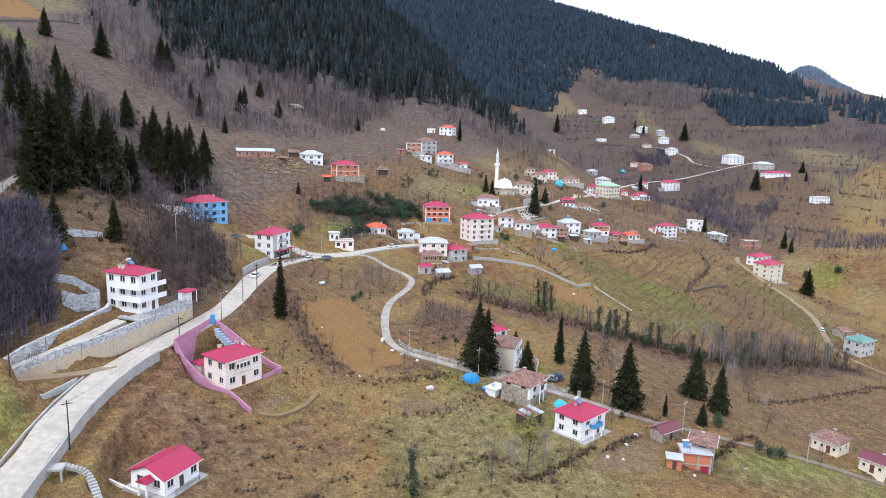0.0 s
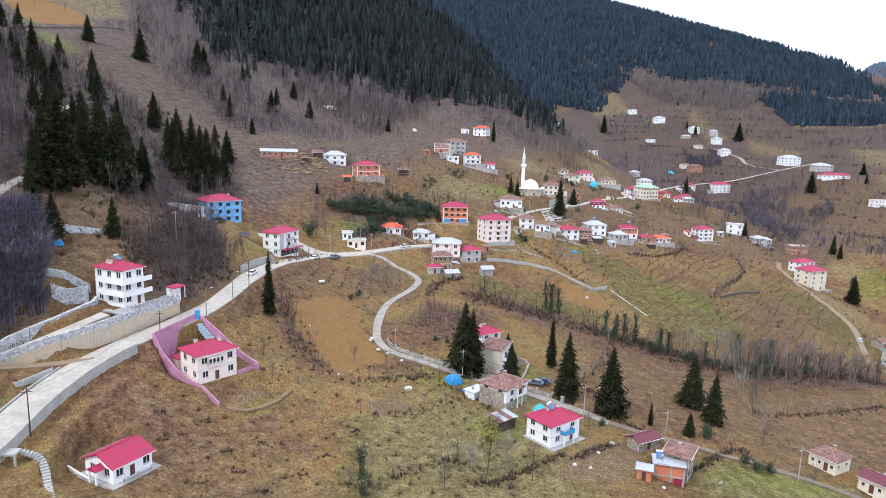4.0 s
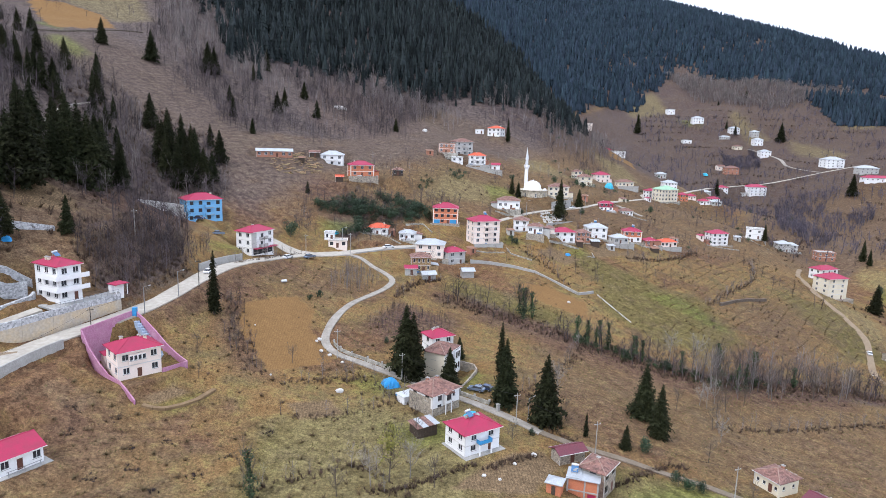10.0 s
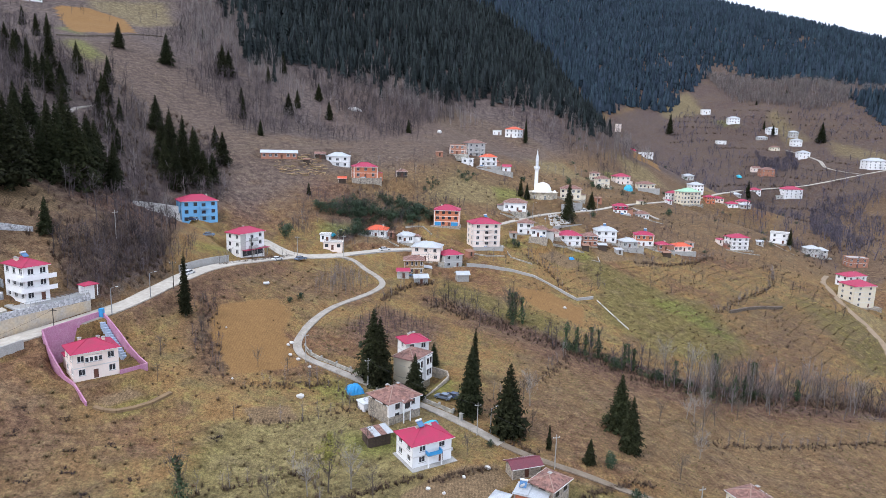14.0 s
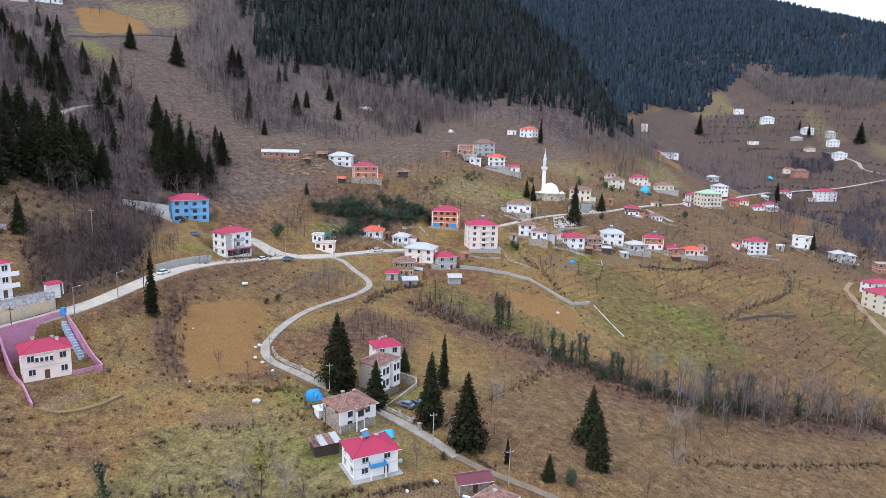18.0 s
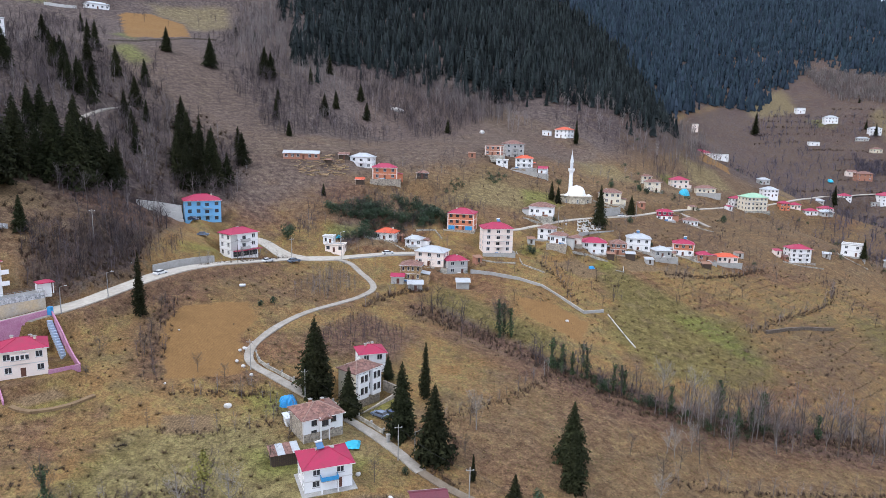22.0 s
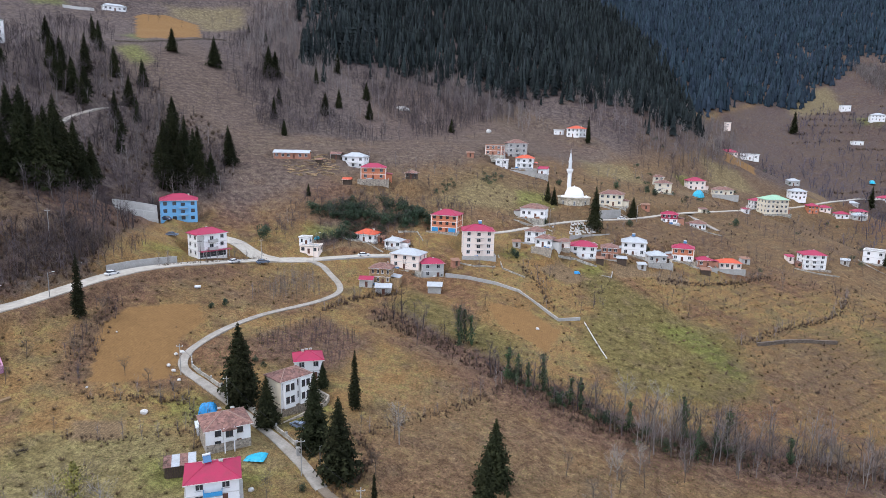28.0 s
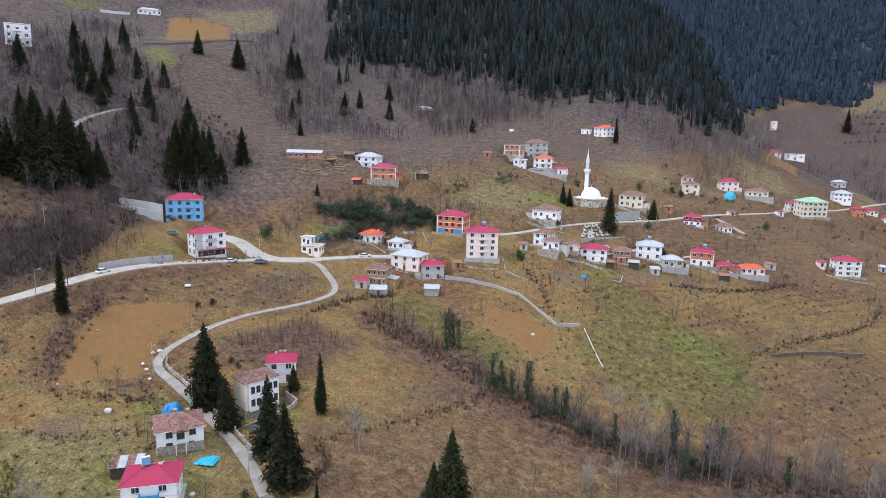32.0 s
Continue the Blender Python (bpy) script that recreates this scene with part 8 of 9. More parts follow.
for i, (x, y, h, lab) in enumerate(((-31.3, 257.6, 9, "round dark evergreen beside the junction"), (70.4, 125.6, 5, "round evergreen below the firs"), (72, 113, 4, "dark evergreen bushes by the lane"), (74, 112.4, 4, "dark evergreen bushes by the lane"), (76, 111.8, 3.6, "dark evergreen bushes by the lane"),
                                    (36, 270, 5, "evergreen beside the grey house"), (67, 286, 5, "evergreen beside the pink house"), (66, 290, 4, "evergreen beside the pink house"), (77, 325, 4, "evergreen beside the bungalow"), (122, 330, 6, "evergreens behind the white house"),
                                    (116, 352, 5, "evergreen above the road"), (128, 412, 6, "evergreen on the village slope"), (134, 415, 6, "evergreen on the village slope"), (176, 405, 6, "evergreen below the village road"), (-12, 196, 3.5, "evergreen bush inside the bend"), (-15, 192, 3, "evergreen bush inside the bend"),
                                    (10, 172, 2.6, "green bush by the lane"), (13, 170, 2.4, "yellowish bush by the lane"), (89, 195, 5, "evergreen in the gully"), (101, 191, 5, "evergreen in the gully"), (76, 200, 5, "evergreen in the gully"), (80, 378, 5, "evergreen above the mosque"), (112, 402, 6, "small evergreen above the mosque"),
                                    (300, 350, 8, "dark evergreen on the valley side"), (318, 345, 8, "dark evergreen on the valley side"), (43, 126, 2.5, "small conifer beside the lane"), (52, 118, 3, "small conifer beside the farmhouse"))):
    evergreen(x, y, h, i, lab)

# ---- walls, posts, vehicles and other things ----
OLDCONC = material("old_stained_concrete", (0.42, 0.4, 0.35), 0.9, (0.22, 0.2, 0.165), 0.5, 0.6, 6, cells=1.4)
BANK_EARTH = material("bare_bank_earth", (0.24, 0.16, 0.085), 0.95, (0.15, 0.098, 0.055), 0.5, 0.6, 6)
PINKPAINT = material("magenta_painted_wall", (0.36, 0.13, 0.24), 0.85, (0.48, 0.27, 0.35), 0.5, 0.5, 8)
DRYSTONE = material("dark_dry_stone", (0.17, 0.135, 0.105), 0.95, (0.09, 0.07, 0.055), 0.9, 0.5, 5, 0.6, cells=2.2)
GABION = material("grey_stone_facing", (0.5, 0.5, 0.5), 0.9, (0.33, 0.33, 0.34), 1.2, 0.55, 4, 0.6, cells=2.6)
PALECONC = material("new_pale_concrete", (0.6, 0.58, 0.55), 0.9, (0.45, 0.43, 0.4), 0.3, 0.5, 8)
OCHRE = material("stained_ochre_concrete", (0.52, 0.4, 0.25), 0.9, (0.4, 0.37, 0.33), 0.35, 0.6, 6)
TARP = material("blue_tarpaulin", (0.03, 0.3, 0.62), 0.4, (0.03, 0.22, 0.5), 1.2, 0.5, 5, 0.3, spec=0.4)
TEALTARP = material("turquoise_tarpaulin", (0.04, 0.42, 0.58), 0.4, (0.03, 0.34, 0.5), 1.2, 0.5, 5, 0.3)
TYRE = material("black_tyre", (0.02, 0.02, 0.02), 0.8)
LAMP = material("lamp_glass", (0.8, 0.8, 0.78), 0.2)
WIRE = material("black_cable", (0.03, 0.03, 0.03), 0.7)


def wall_run(name, pts, thick, mat, label, category="wall", parent=None, foot=0.6, posts=None, kind=""):
    """A wall along points (x, y, top, bottom), in panels; each panel is a mesh of its own."""
    ob = parent or thing(name, label, category, Matrix(), kind=kind)
    for (x0, y0, t0, b0), (x1, y1, t1, b1) in zip(pts, pts[1:]):
        d = Vector((x1 - x0, y1 - y0, 0)).normalized()
        s = Vector((-d.y, d.x, 0)) * thick / 2
        g = Geo()
        a, b = Vector((x0, y0, 0)), Vector((x1, y1, 0))
        c = [(a - s, b0 - foot), (b - s, b1 - foot), (b + s, b1 - foot), (a + s, b0 - foot), (a - s, t0), (b - s, t1), (b + s, t1), (a + s, t0)]
        g.v = [(p.x, p.y, z) for p, z in c]
        g.f = [(0, 3, 2, 1), (4, 5, 6, 7), (0, 1, 5, 4), (1, 2, 6, 5), (2, 3, 7, 6), (3, 0, 4, 7)]
        part("panel", g, mat, ob)
    return ob


def along(line, off, top, a, b, step=6):
    """Points beside a road: sideways offset, height of the top over the road."""
    ln, z, half = ROADS[line]
    d = np.gradient(ln, axis=0)
    d /= np.hypot(d[:, 0], d[:, 1])[:, None]
    out = []
    for i in list(range(0, len(ln), step)) + [len(ln) - 1]:
        if a <= ln[i, 1] <= b:
            p = ln[i] + np.array((-d[i, 1], d[i, 0])) * off
            out.append((p[0], p[1], z[i] + top, min(z[i], gz(p[0], p[1])) - 1.6))
    return out


# parapet and retaining wall on the valley side of the road
wall_run("road_parapet", along("main", -3.55, 0.55, 74, 139.5, 2), 0.35, CONCRETE, "stained concrete retaining wall along the road's valley side", "wall", kind="structure")
wall_run("road_kerb", along("main", 3.7, 0.3, 74, 126, 4), 0.3, CONCRETE, "low concrete kerb and gutter on the road's hill side", "kerb", kind="structure")
wall_run("road_bank_wall", along("main", 4.3, 2.1, 186, 218, 4), 0.4, CONCRETE, "pale concrete retaining wall below the shop bank", "wall", kind="structure")
wall_run("lane_wall", along("bend", 2.0, 0.75, 137, 168.5, 2), 0.3, OLDCONC, "low plastered garden wall along the lane", "wall", kind="structure")
LANEPOSTS = thing("lane_wall_posts", "square pale posts standing on the lane's garden wall", "fence", Matrix())
for x, y, top, _b in along("bend", 2.0, 0.75, 137, 168.5, 2):
    part("post", Geo().box(-0.2, 0.2, -0.2, 0.2, 0.003, 0.55), CONCRETE, LANEPOSTS, at=pose(x, y, top, 0, 0, 35))
wall_run("garden_wall", [(28.2, 147.4, -9.4, -12), (31.1, 152.3, -8.8, -12), (34.5, 159.4, -8.2, -11), (34.1, 162.6, -8.0, -10), (29.7, 165.3, -7.8, -10)], 0.4, STONEW, "rubble garden wall round the mansion's terrace", "wall", kind="structure")
wall_run("path_wall", [(x, y, gz(x, y) + h, gz(x, y)) for x, y, h in ((43, 259, 1.5), (52, 261.5, 1.3), (62, 262, 1.1), (71, 259.4, 1.0), (79, 252.5, 0.9), (86.5, 246, 1.0), (90, 248, 1.0), (94, 250, 1.2))], 0.45, CONCRETE, "pale concrete channel wall crossing the field", "wall", kind="structure")
wall_run("field_channel", [(x, y, gz(x, y) + 0.3, gz(x, y)) for x, y in ((95.5, 249.2), (97.4, 244), (99.2, 239), (101, 234), (103, 229))], 0.25, PALECONC, "thin white concrete water channel", "channel", kind="structure")
tz = [(157.6, 266.8), (163, 270.6), (168, 274), (173, 276.8), (179, 280.5), (185, 283.6), (191, 286.8)]
wall_run("terrace_wall", [(x, y, gz(x, y) + 1.2, gz(x, y)) for x, y in tz], 0.9, DRYSTONE, "dark dry-stone terrace wall in the orchard", "wall", kind="structure")
wall_run("plot_wall", [(97, 298, 1.2, -1), (98, 290, -0.6, -2.5), (106, 290.5, -1.6, -3.5), (106.5, 297, -0.6, -3)], 0.3, CONCRETE, "low concrete wall round a small plot", "wall", kind="structure")
wall_run("mosque_terrace", [(98, 349.5, 18.0, 14), (105, 356, 18.2, 14), (112, 362.5, 18.0, 13)], 0.5, CONCRETE, "grey terrace wall and garages below the mosque", "wall", kind="structure")
wall_run("graveyard_wall", [(88, 316, 10.6, 8), (96, 325, 10.0, 7.5), (106, 334, 9.6, 7)], 0.3, CONCRETE, "low wall below the graveyard", "wall", kind="structure")
for k, (lift, dx, dy) in enumerate(((0.0, 0.0, 0.0), (-2.6, 1.6, -2.0), (-5.0, 3.4, -4.2))):
    wall_run("blue_retaining_wall", [(-84 + dx, 239 + dy, 27.0 + lift, 15 + lift), (-81 + dx, 240.2 + dy, 26.6 + lift, 15 + lift), (-78 + dx, 241.5 + dy, 26.2 + lift, 15 + lift), (-74 + dx, 243.4 + dy, 25.4 + lift, 15 + lift), (-69.5 + dx * 0.6, 245.6 + dy * 0.6, 24.5 + lift, 15 + lift)], 0.6, PALECONC, "stepped new concrete retaining wall beside the blue house", "wall", kind="structure")
wall_run("village_bank_wall", along("village", -2.6, 0.2, 440, 480, 6), 0.4, CONCRETE, "grey retaining wall under the village road", "wall", kind="structure")
wall_run("bridge_wall", along("main", -3.4, 0.25, 254, 271, 3), 0.3, CONCRETE, "concrete edge wall of the road into the village", "wall", kind="structure")
wall_run("hill_wall", [(28, 392, 38.5, 35), (36, 384, 36.2, 33), (44, 381, 35.4, 32), (62, 381, 34.4, 31), (74, 379, 33, 29)], 0.5, CONCRETE, "long pale wall below the upper houses", "wall", kind="structure")
wall_run("upper_wood_wall", [(-89.0, 164.2, 29.7, 26.5), (-85.7, 167.2, 28.7, 25.5), (-80.6, 172.5, 27.0, 23.8)], 0.5, GABION, "grey stone wall at the edge of the wood", "wall", kind="structure")

wall_run("plot_bank", [(x, y, gz(x, y) + 0.35, gz(x, y)) for x, y in ((-40.8, 123.9), (-38.6, 123.8), (-36.4, 124.4), (-33.6, 126.6), (-31.1, 129.3), (-28.6, 133.7))], 1.2, BANK_EARTH, "low bare earth bank below the pink house's plot", "wall", kind="structure")
# walled yard: magenta wall in panels
YARD = wall_run("yard_wall", [(-58.7, 137.5, 9.1, -0.6), (-56.6, 142.3, 9.3, -0.6), (-54.5, 147.0, 9.5, -0.6), (-52.4, 151.8, 9.7, -0.6)], 0.3, PINKPAINT, "magenta-painted concrete wall round the pink house's yard", "wall")
wall_run("", [(-52.4, 151.8, 9.7, -0.6), (-49.1, 149.3, 8.0, -0.6), (-45.8, 146.9, 5.9, -0.6), (-42.5, 144.4, 3.5, -0.6), (-39.3, 142.0, 1.8, -1), (-36.4, 139.9, 0.8, -2.5)], 0.3, PINKPAINT, "", parent=YARD)
wall_run("", [(-58.7, 137.5, 9.1, -0.6), (-56.4, 135.6, 5.4, -0.6), (-53.3, 133.0, 2.9, -1), (-50.2, 130.4, 1.0, -2), (-46.6, 127.4, 0.7, -3.6), (-44.4, 125.5, -0.5, -4), (-42.2, 123.7, -2.0, -5.2)], 0.3, PINKPAINT, "", parent=YARD)
wall_run("", [(-36.4, 139.9, 0.8, -2.5), (-38.6, 136.8, 0.9, -2), (-40.2, 134.6, 1.0, -2)], 0.3, PINKPAINT, "", parent=YARD)
part("gate_pillar", Geo().box(-52.7, -51.7, 150.8, 151.8, 5, 10.4), BLUEP, YARD, "blue gate pillar")
PALEBLUE = material("pale_blue_concrete", (0.38, 0.47, 0.58), 0.8, (0.3, 0.36, 0.44), 0.6, 0.5, 6)
STAIR = thing("yard_stair", "pale blue stair descending inside the magenta wall", "stair", Matrix())
for i in range(14):
    f = i / 13
    x, y, z = -51.2 + 7.6 * f, 149.6 - 5.6 * f, 7.4 - 6.4 * f
    part("step", Geo().box(-0.42, 0.42, -0.55, 0.55, -1.6, 0), PALEBLUE, STAIR, at=pose(x, y, z, 0, 0, -38))
YHUT = thing("yard_shed", "low shed with red sheet roof in the yard", "shed", pose(-52.5, 139.2, 1.0, 0, 0, 40))
part("wall", Geo().box(-2.4, 2.4, -1.6, 1.6, -1.5, 2.2), PINKW, YHUT)
part("roof", Geo().box(-2.7, 2.7, -1.9, 1.9, 2.203, 2.33), ROOF_RED, YHUT)
part("door", Geo().box(-0.4, 0.4, -1.66, -1.602, 0, 1.85), DOORM, YHUT)

# stone walls and drive below the white terraced house
fw = [(-57.6, 156.4, 12.6), (-62.6, 147.6, 12.6), (-66.4, 140.8, 12.5), (-70.3, 135.2, 12.0), (-75.0, 130.6, 11.4), (-79.0, 128.7, 10.6), (-83.5, 127.5, 8.9), (-87.5, 125.2, 7.4), (-96, 121.4, 6.0)]
FRONT = thing("front_stone_wall", "ochre-stained concrete wall topped with grey stone below the white house", "wall", Matrix(), kind="structure")
wall_run("", [(x, y, z - 1.5, z - 8) for x, y, z in fw], 0.5, OCHRE, "", parent=FRONT)
wall_run("", [(x, y, z, z - 1.496) for x, y, z in fw], 0.62, GABION, "", parent=FRONT, foot=0.0)
wall_run("back_stone_wall", [(x, y, z, z - 5) for x, y, z in BACK_LINE], 0.9, GABION, "tall grey stone-faced wall above the drive", "wall", kind="structure")
wall_run("plot_retaining_wall", [(-86.2, 123.2, 6.4, 3), (-77.6, 116.6, 6.3, 2), (-74.0, 123.6, 6.6, 3)], 0.3, CONCRETE, "stained concrete wall holding a small earth plot by the road", "wall", kind="structure")
wall_run("upper_stone_wall", [(x, y, max(gz(x, y) + a, a + 14.0), gz(x, y)) for x, y, a in ((-82.6, 145.6, 2.6), (-79.6, 147.4, 2.9), (-75.8, 148.7, 3.1))], 0.6, GABION, "grey stone terrace wall behind the white house", "wall", kind="structure")
wall_run("top_stone_wall", [(x, y, gz(x, y) + 1.6, gz(x, y)) for x, y in ((-85.3, 148.5), (-81.3, 150.4), (-76.8, 152.8))], 0.6, GABION, "upper grey stone terrace wall", "wall", kind="structure")
DRIVE = Geo()
for i, (x, y, z) in enumerate(DRIVE_LINE):
    x0, y0, _z = DRIVE_LINE[max(0, i - 1)]
    x1, y1, _z = DRIVE_LINE[min(len(DRIVE_LINE) - 1, i + 1)]
    ux, uy = (y1 - y0) / math.hypot(x1 - x0, y1 - y0), -(x1 - x0) / math.hypot(x1 - x0, y1 - y0)
    DRIVE.v += [(x - ux * e, y - uy * e, z + dz) for e, dz in ((-1.7, 0), (1.7, 0), (1.7, -3), (-1.7, -3))]
DRIVE.f = [q for i in range(len(DRIVE_LINE) - 1) for q in ((4 * i, 4 * i + 4, 4 * i + 5, 4 * i + 1), (4 * i + 1, 4 * i + 5, 4 * i + 6, 4 * i + 2), (4 * i + 3, 4 * i + 7, 4 * i + 4, 4 * i))] + [(0, 1, 2, 3), (23, 22, 21, 20)]
tagged(part("drive", DRIVE, ASPHALT), "pale concrete drive rising between the stone walls", "drive", kind="structure")
deck = Geo()
deck.v = [(x, y, z) for z in (12.2, 12.62) for x, y in ((-57.5, 156.6), (-66.6, 141.0), (-71.4, 144.4), (-66.6, 152.4), (-60.6, 160.0))]
deck.f = [(4, 3, 2, 1, 0), (5, 6, 7, 8, 9)] + [(i, (i + 1) % 5, 5 + (i + 1) % 5, 5 + i) for i in range(5)]
tagged(part("terrace_paving", deck, CONCRETE), "pale concrete terrace in front of the white house", "terrace", kind="structure")
DECK = thing("terrace_railing", "grey metal railing round the white house's terrace", "railing", Matrix())
for (x0, y0), (x1, y1) in (((-57.8, 156.2), (-62.6, 147.8)), ((-62.6, 147.8), (-66.2, 142.2))):
    n = 6
    for i in range(n + 1):
        f = i / n
        part("post", Geo().tube((x0 + (x1 - x0) * f, y0 + (y1 - y0) * f, 12.5), (x0 + (x1 - x0) * f, y0 + (y1 - y0) * f, 13.7), 0.04, 0.04, 5), METALG, DECK)
    part("rail", Geo().tube((x0, y0, 13.7), (x1, y1, 13.7), 0.04, 0.04, 5).tube((x0, y0, 13.2), (x1, y1, 13.2), 0.025, 0.025, 4), METALG, DECK)
GHUT = thing("terrace_pavilion", "small white pavilion with crimson roof on the terrace", "pavilion", pose(-58.6, 157.8, 12.4, 0, 0, 58))
part("wall", Geo().box(-1.7, 1.7, 0.2, 1.4, -2, 2.4), WHITE, GHUT)
for x in (-1.6, 1.6):
    part("post", Geo().box(x - 0.08, x + 0.08, -1.4, -1.24, -0.5, 2.4), WHITE, GHUT)
g, _r = roof_geo(3.4, 2.8, 0.3, 0.6, False, 2.402)
part("roof", g, ROOF_RED, GHUT)
GATE = thing("drive_gate", "dark iron gate at the foot of the drive", "gate", pose(-83.6, 130.6, 8.2, 0, 0, 75))
for i in range(9):
    part("bar", Geo().tube((-2 + 0.5 * i, 0, 0), (-2 + 0.5 * i, 0, 1.7 - 0.03 * (i - 4) ** 2), 0.03, 0.03, 4), WIRE, GATE)
part("rail", Geo().tube((-2, 0, 0.2), (2, 0, 0.2), 0.035, 0.035, 4).tube((-2, 0, 1.15), (2, 0, 1.15), 0.035, 0.035, 4), WIRE, GATE)
# steps from the road down to the cottage, with a concrete landing
LAND = thing("road_landing", "concrete landing on posts beside the road", "landing", pose(-70.2, 97.2, 2.0, 0, 0, 0))
part("slab", Geo().box(-1.6, 1.6, -1.1, 1.1, -0.2, 0.15), CONCRETE, LAND)
for x in (-1.3, 1.3):
    part("post", Geo().box(x - 0.15, x + 0.15, -0.95, -0.65, -5, -0.202), CONCRETE, LAND)
STEPS = thing("garden_steps", "pale concrete steps leading down to the cottage", "steps", Matrix())
sl = smooth_line([(-69, 98.2), (-66.5, 98.6), (-64.6, 96.6), (-63.0, 93.6), (-61.5, 91)], 0.5)
for i, (x, y) in enumerate(sl[1:-1]):
    d = sl[i + 2] - sl[i]
    z = 1.6 - i * 6.2 / len(sl)
    part("step", shared("step", lambda: Geo().box(-0.28, 0.28, -0.6, 0.6, -0.5, 0.05).mesh("step", CONCRETE)), None, STEPS, at=pose(x, y, max(z, gz(x, y) - 0.1), 0, 0, math.degrees(math.atan2(d[1], d[0]))))
wall_run("cottage_yard_wall", [(-64.3, 103.7, -4.0, -5.4), (-61.6, 101.2, -4.0, -5.6), (-58.6, 98.6, -4.1, -6)], 0.3, WHITE, "low white wall round the cottage yard", "wall")


# ---- cars ----
def car_parts():
    g = Geo()
    prof = [(-2.1, 0.35), (-2.15, 0.75), (-1.95, 0.95), (-1.3, 1.0), (1.0, 0.98), (1.9, 0.85), (2.15, 0.7), (2.12, 0.35)]
    n = len(prof)
    for y in (-0.85, 0.85):
        g.v += [(x, y, z) for x, z in prof]
    g.f += [tuple(range(n)), tuple(reversed(range(n, 2 * n)))] + [(i, n + i, n + (i + 1) % n, (i + 1) % n) for i in range(n)]
    cab = Geo()
    cab.v += [(-1.75, -0.8, 0.97), (1.05, -0.8, 0.97), (0.35, -0.68, 1.45), (-1.25, -0.68, 1.45), (-1.75, 0.8, 0.97), (1.05, 0.8, 0.97), (0.35, 0.68, 1.45), (-1.25, 0.68, 1.45)]
    cab.f += [(0, 1, 2, 3), (5, 4, 7, 6), (1, 5, 6, 2), (4, 0, 3, 7)]
    roof = Geo()
    roof.v += [(-1.3, -0.7, 1.44), (0.4, -0.7, 1.44), (0.4, 0.7, 1.44), (-1.3, 0.7, 1.44), (-1.2, -0.62, 1.5), (0.3, -0.62, 1.5), (0.3, 0.62, 1.5), (-1.2, 0.62, 1.5)]
    roof.f += [(0, 3, 2, 1), (4, 5, 6, 7), (0, 1, 5, 4), (1, 2, 6, 5), (2, 3, 7, 6), (3, 0, 4, 7)]
    return g, cab, roof


def car(x, y, turn, paint, label, z=None, long=1.0):
    ob = thing("car", label, "car", pose(x, y, (gz(x, y) + 0.13) if z is None else z, 0, 0, turn), "parked cars")
    ob.scale = (long, 1, 1 + (long - 1) * 0.8)
    g, cab, roof = car_parts()
    part("body", g, paint, ob)
    part("cabin_glass", cab, GLASS, ob, "dark tinted glass")
    part("roof", roof, paint, ob)
    for wx in (-1.35, 1.35):
        for wy in (-0.82, 0.82):
            wh = part("wheel", shared("tyre", lambda: Geo().tube((0, -0.1, 0), (0, 0.1, 0), 0.33, 0.33, 14).mesh("wheel", TYRE)), None, ob, at=pose(wx, wy, 0.33, 0, 0, 0))
            part("rim", shared("rim", lambda: Geo().tube((0, -0.115, 0), (0, 0.115, 0), 0.2, 0.2, 10).mesh("rim", METALG)), None, wh)
    for wy in (-0.6, 0.6):
        part("headlight", Geo().box(2.08, 2.16, wy - 0.15, wy + 0.15, 0.6, 0.74), LAMP, ob)


CARW = material("white_car_paint", (0.75, 0.75, 0.75), 0.3, spec=0.5)
CARB = material("dark_blue_car_paint", (0.04, 0.06, 0.12), 0.25, spec=0.6)
CARG = material("blue_grey_car_paint", (0.16, 0.2, 0.27), 0.25, spec=0.6)
car(-27.6, 228.6, 62, CARW, "white car parked on the road before the shop")
car(-20.8, 236.8, 50, CARG, "blue-grey pickup parked at the junction", long=1.12)
car(8.6, 264.6, 30, CARW, "white van on the road into the village", long=1.15)
car(33.0, 147.4, 152, CARG, "blue-grey car parked beside the mansion wall")
car(35.4, 148.6, 152, CARB, "dark car parked beside the mansion wall")
car(218.0, 249.0, 62, CARW, "white car on the earth track")
car(226.0, 213.0, -20, CARW, "white car parked beside the grey-green house")
car(112.5, 359.0, 40, CARW, "white car parked below the cream house")
car(-44.0, 187.0, 76, CARW, "pale car driving up the main road")
car(-62.5, 241.5, -20, CARB, "dark blue car parked on the bank above the shop")
car(-52.5, 229.5, 20, CARG, "blue-grey car parked behind the shop")


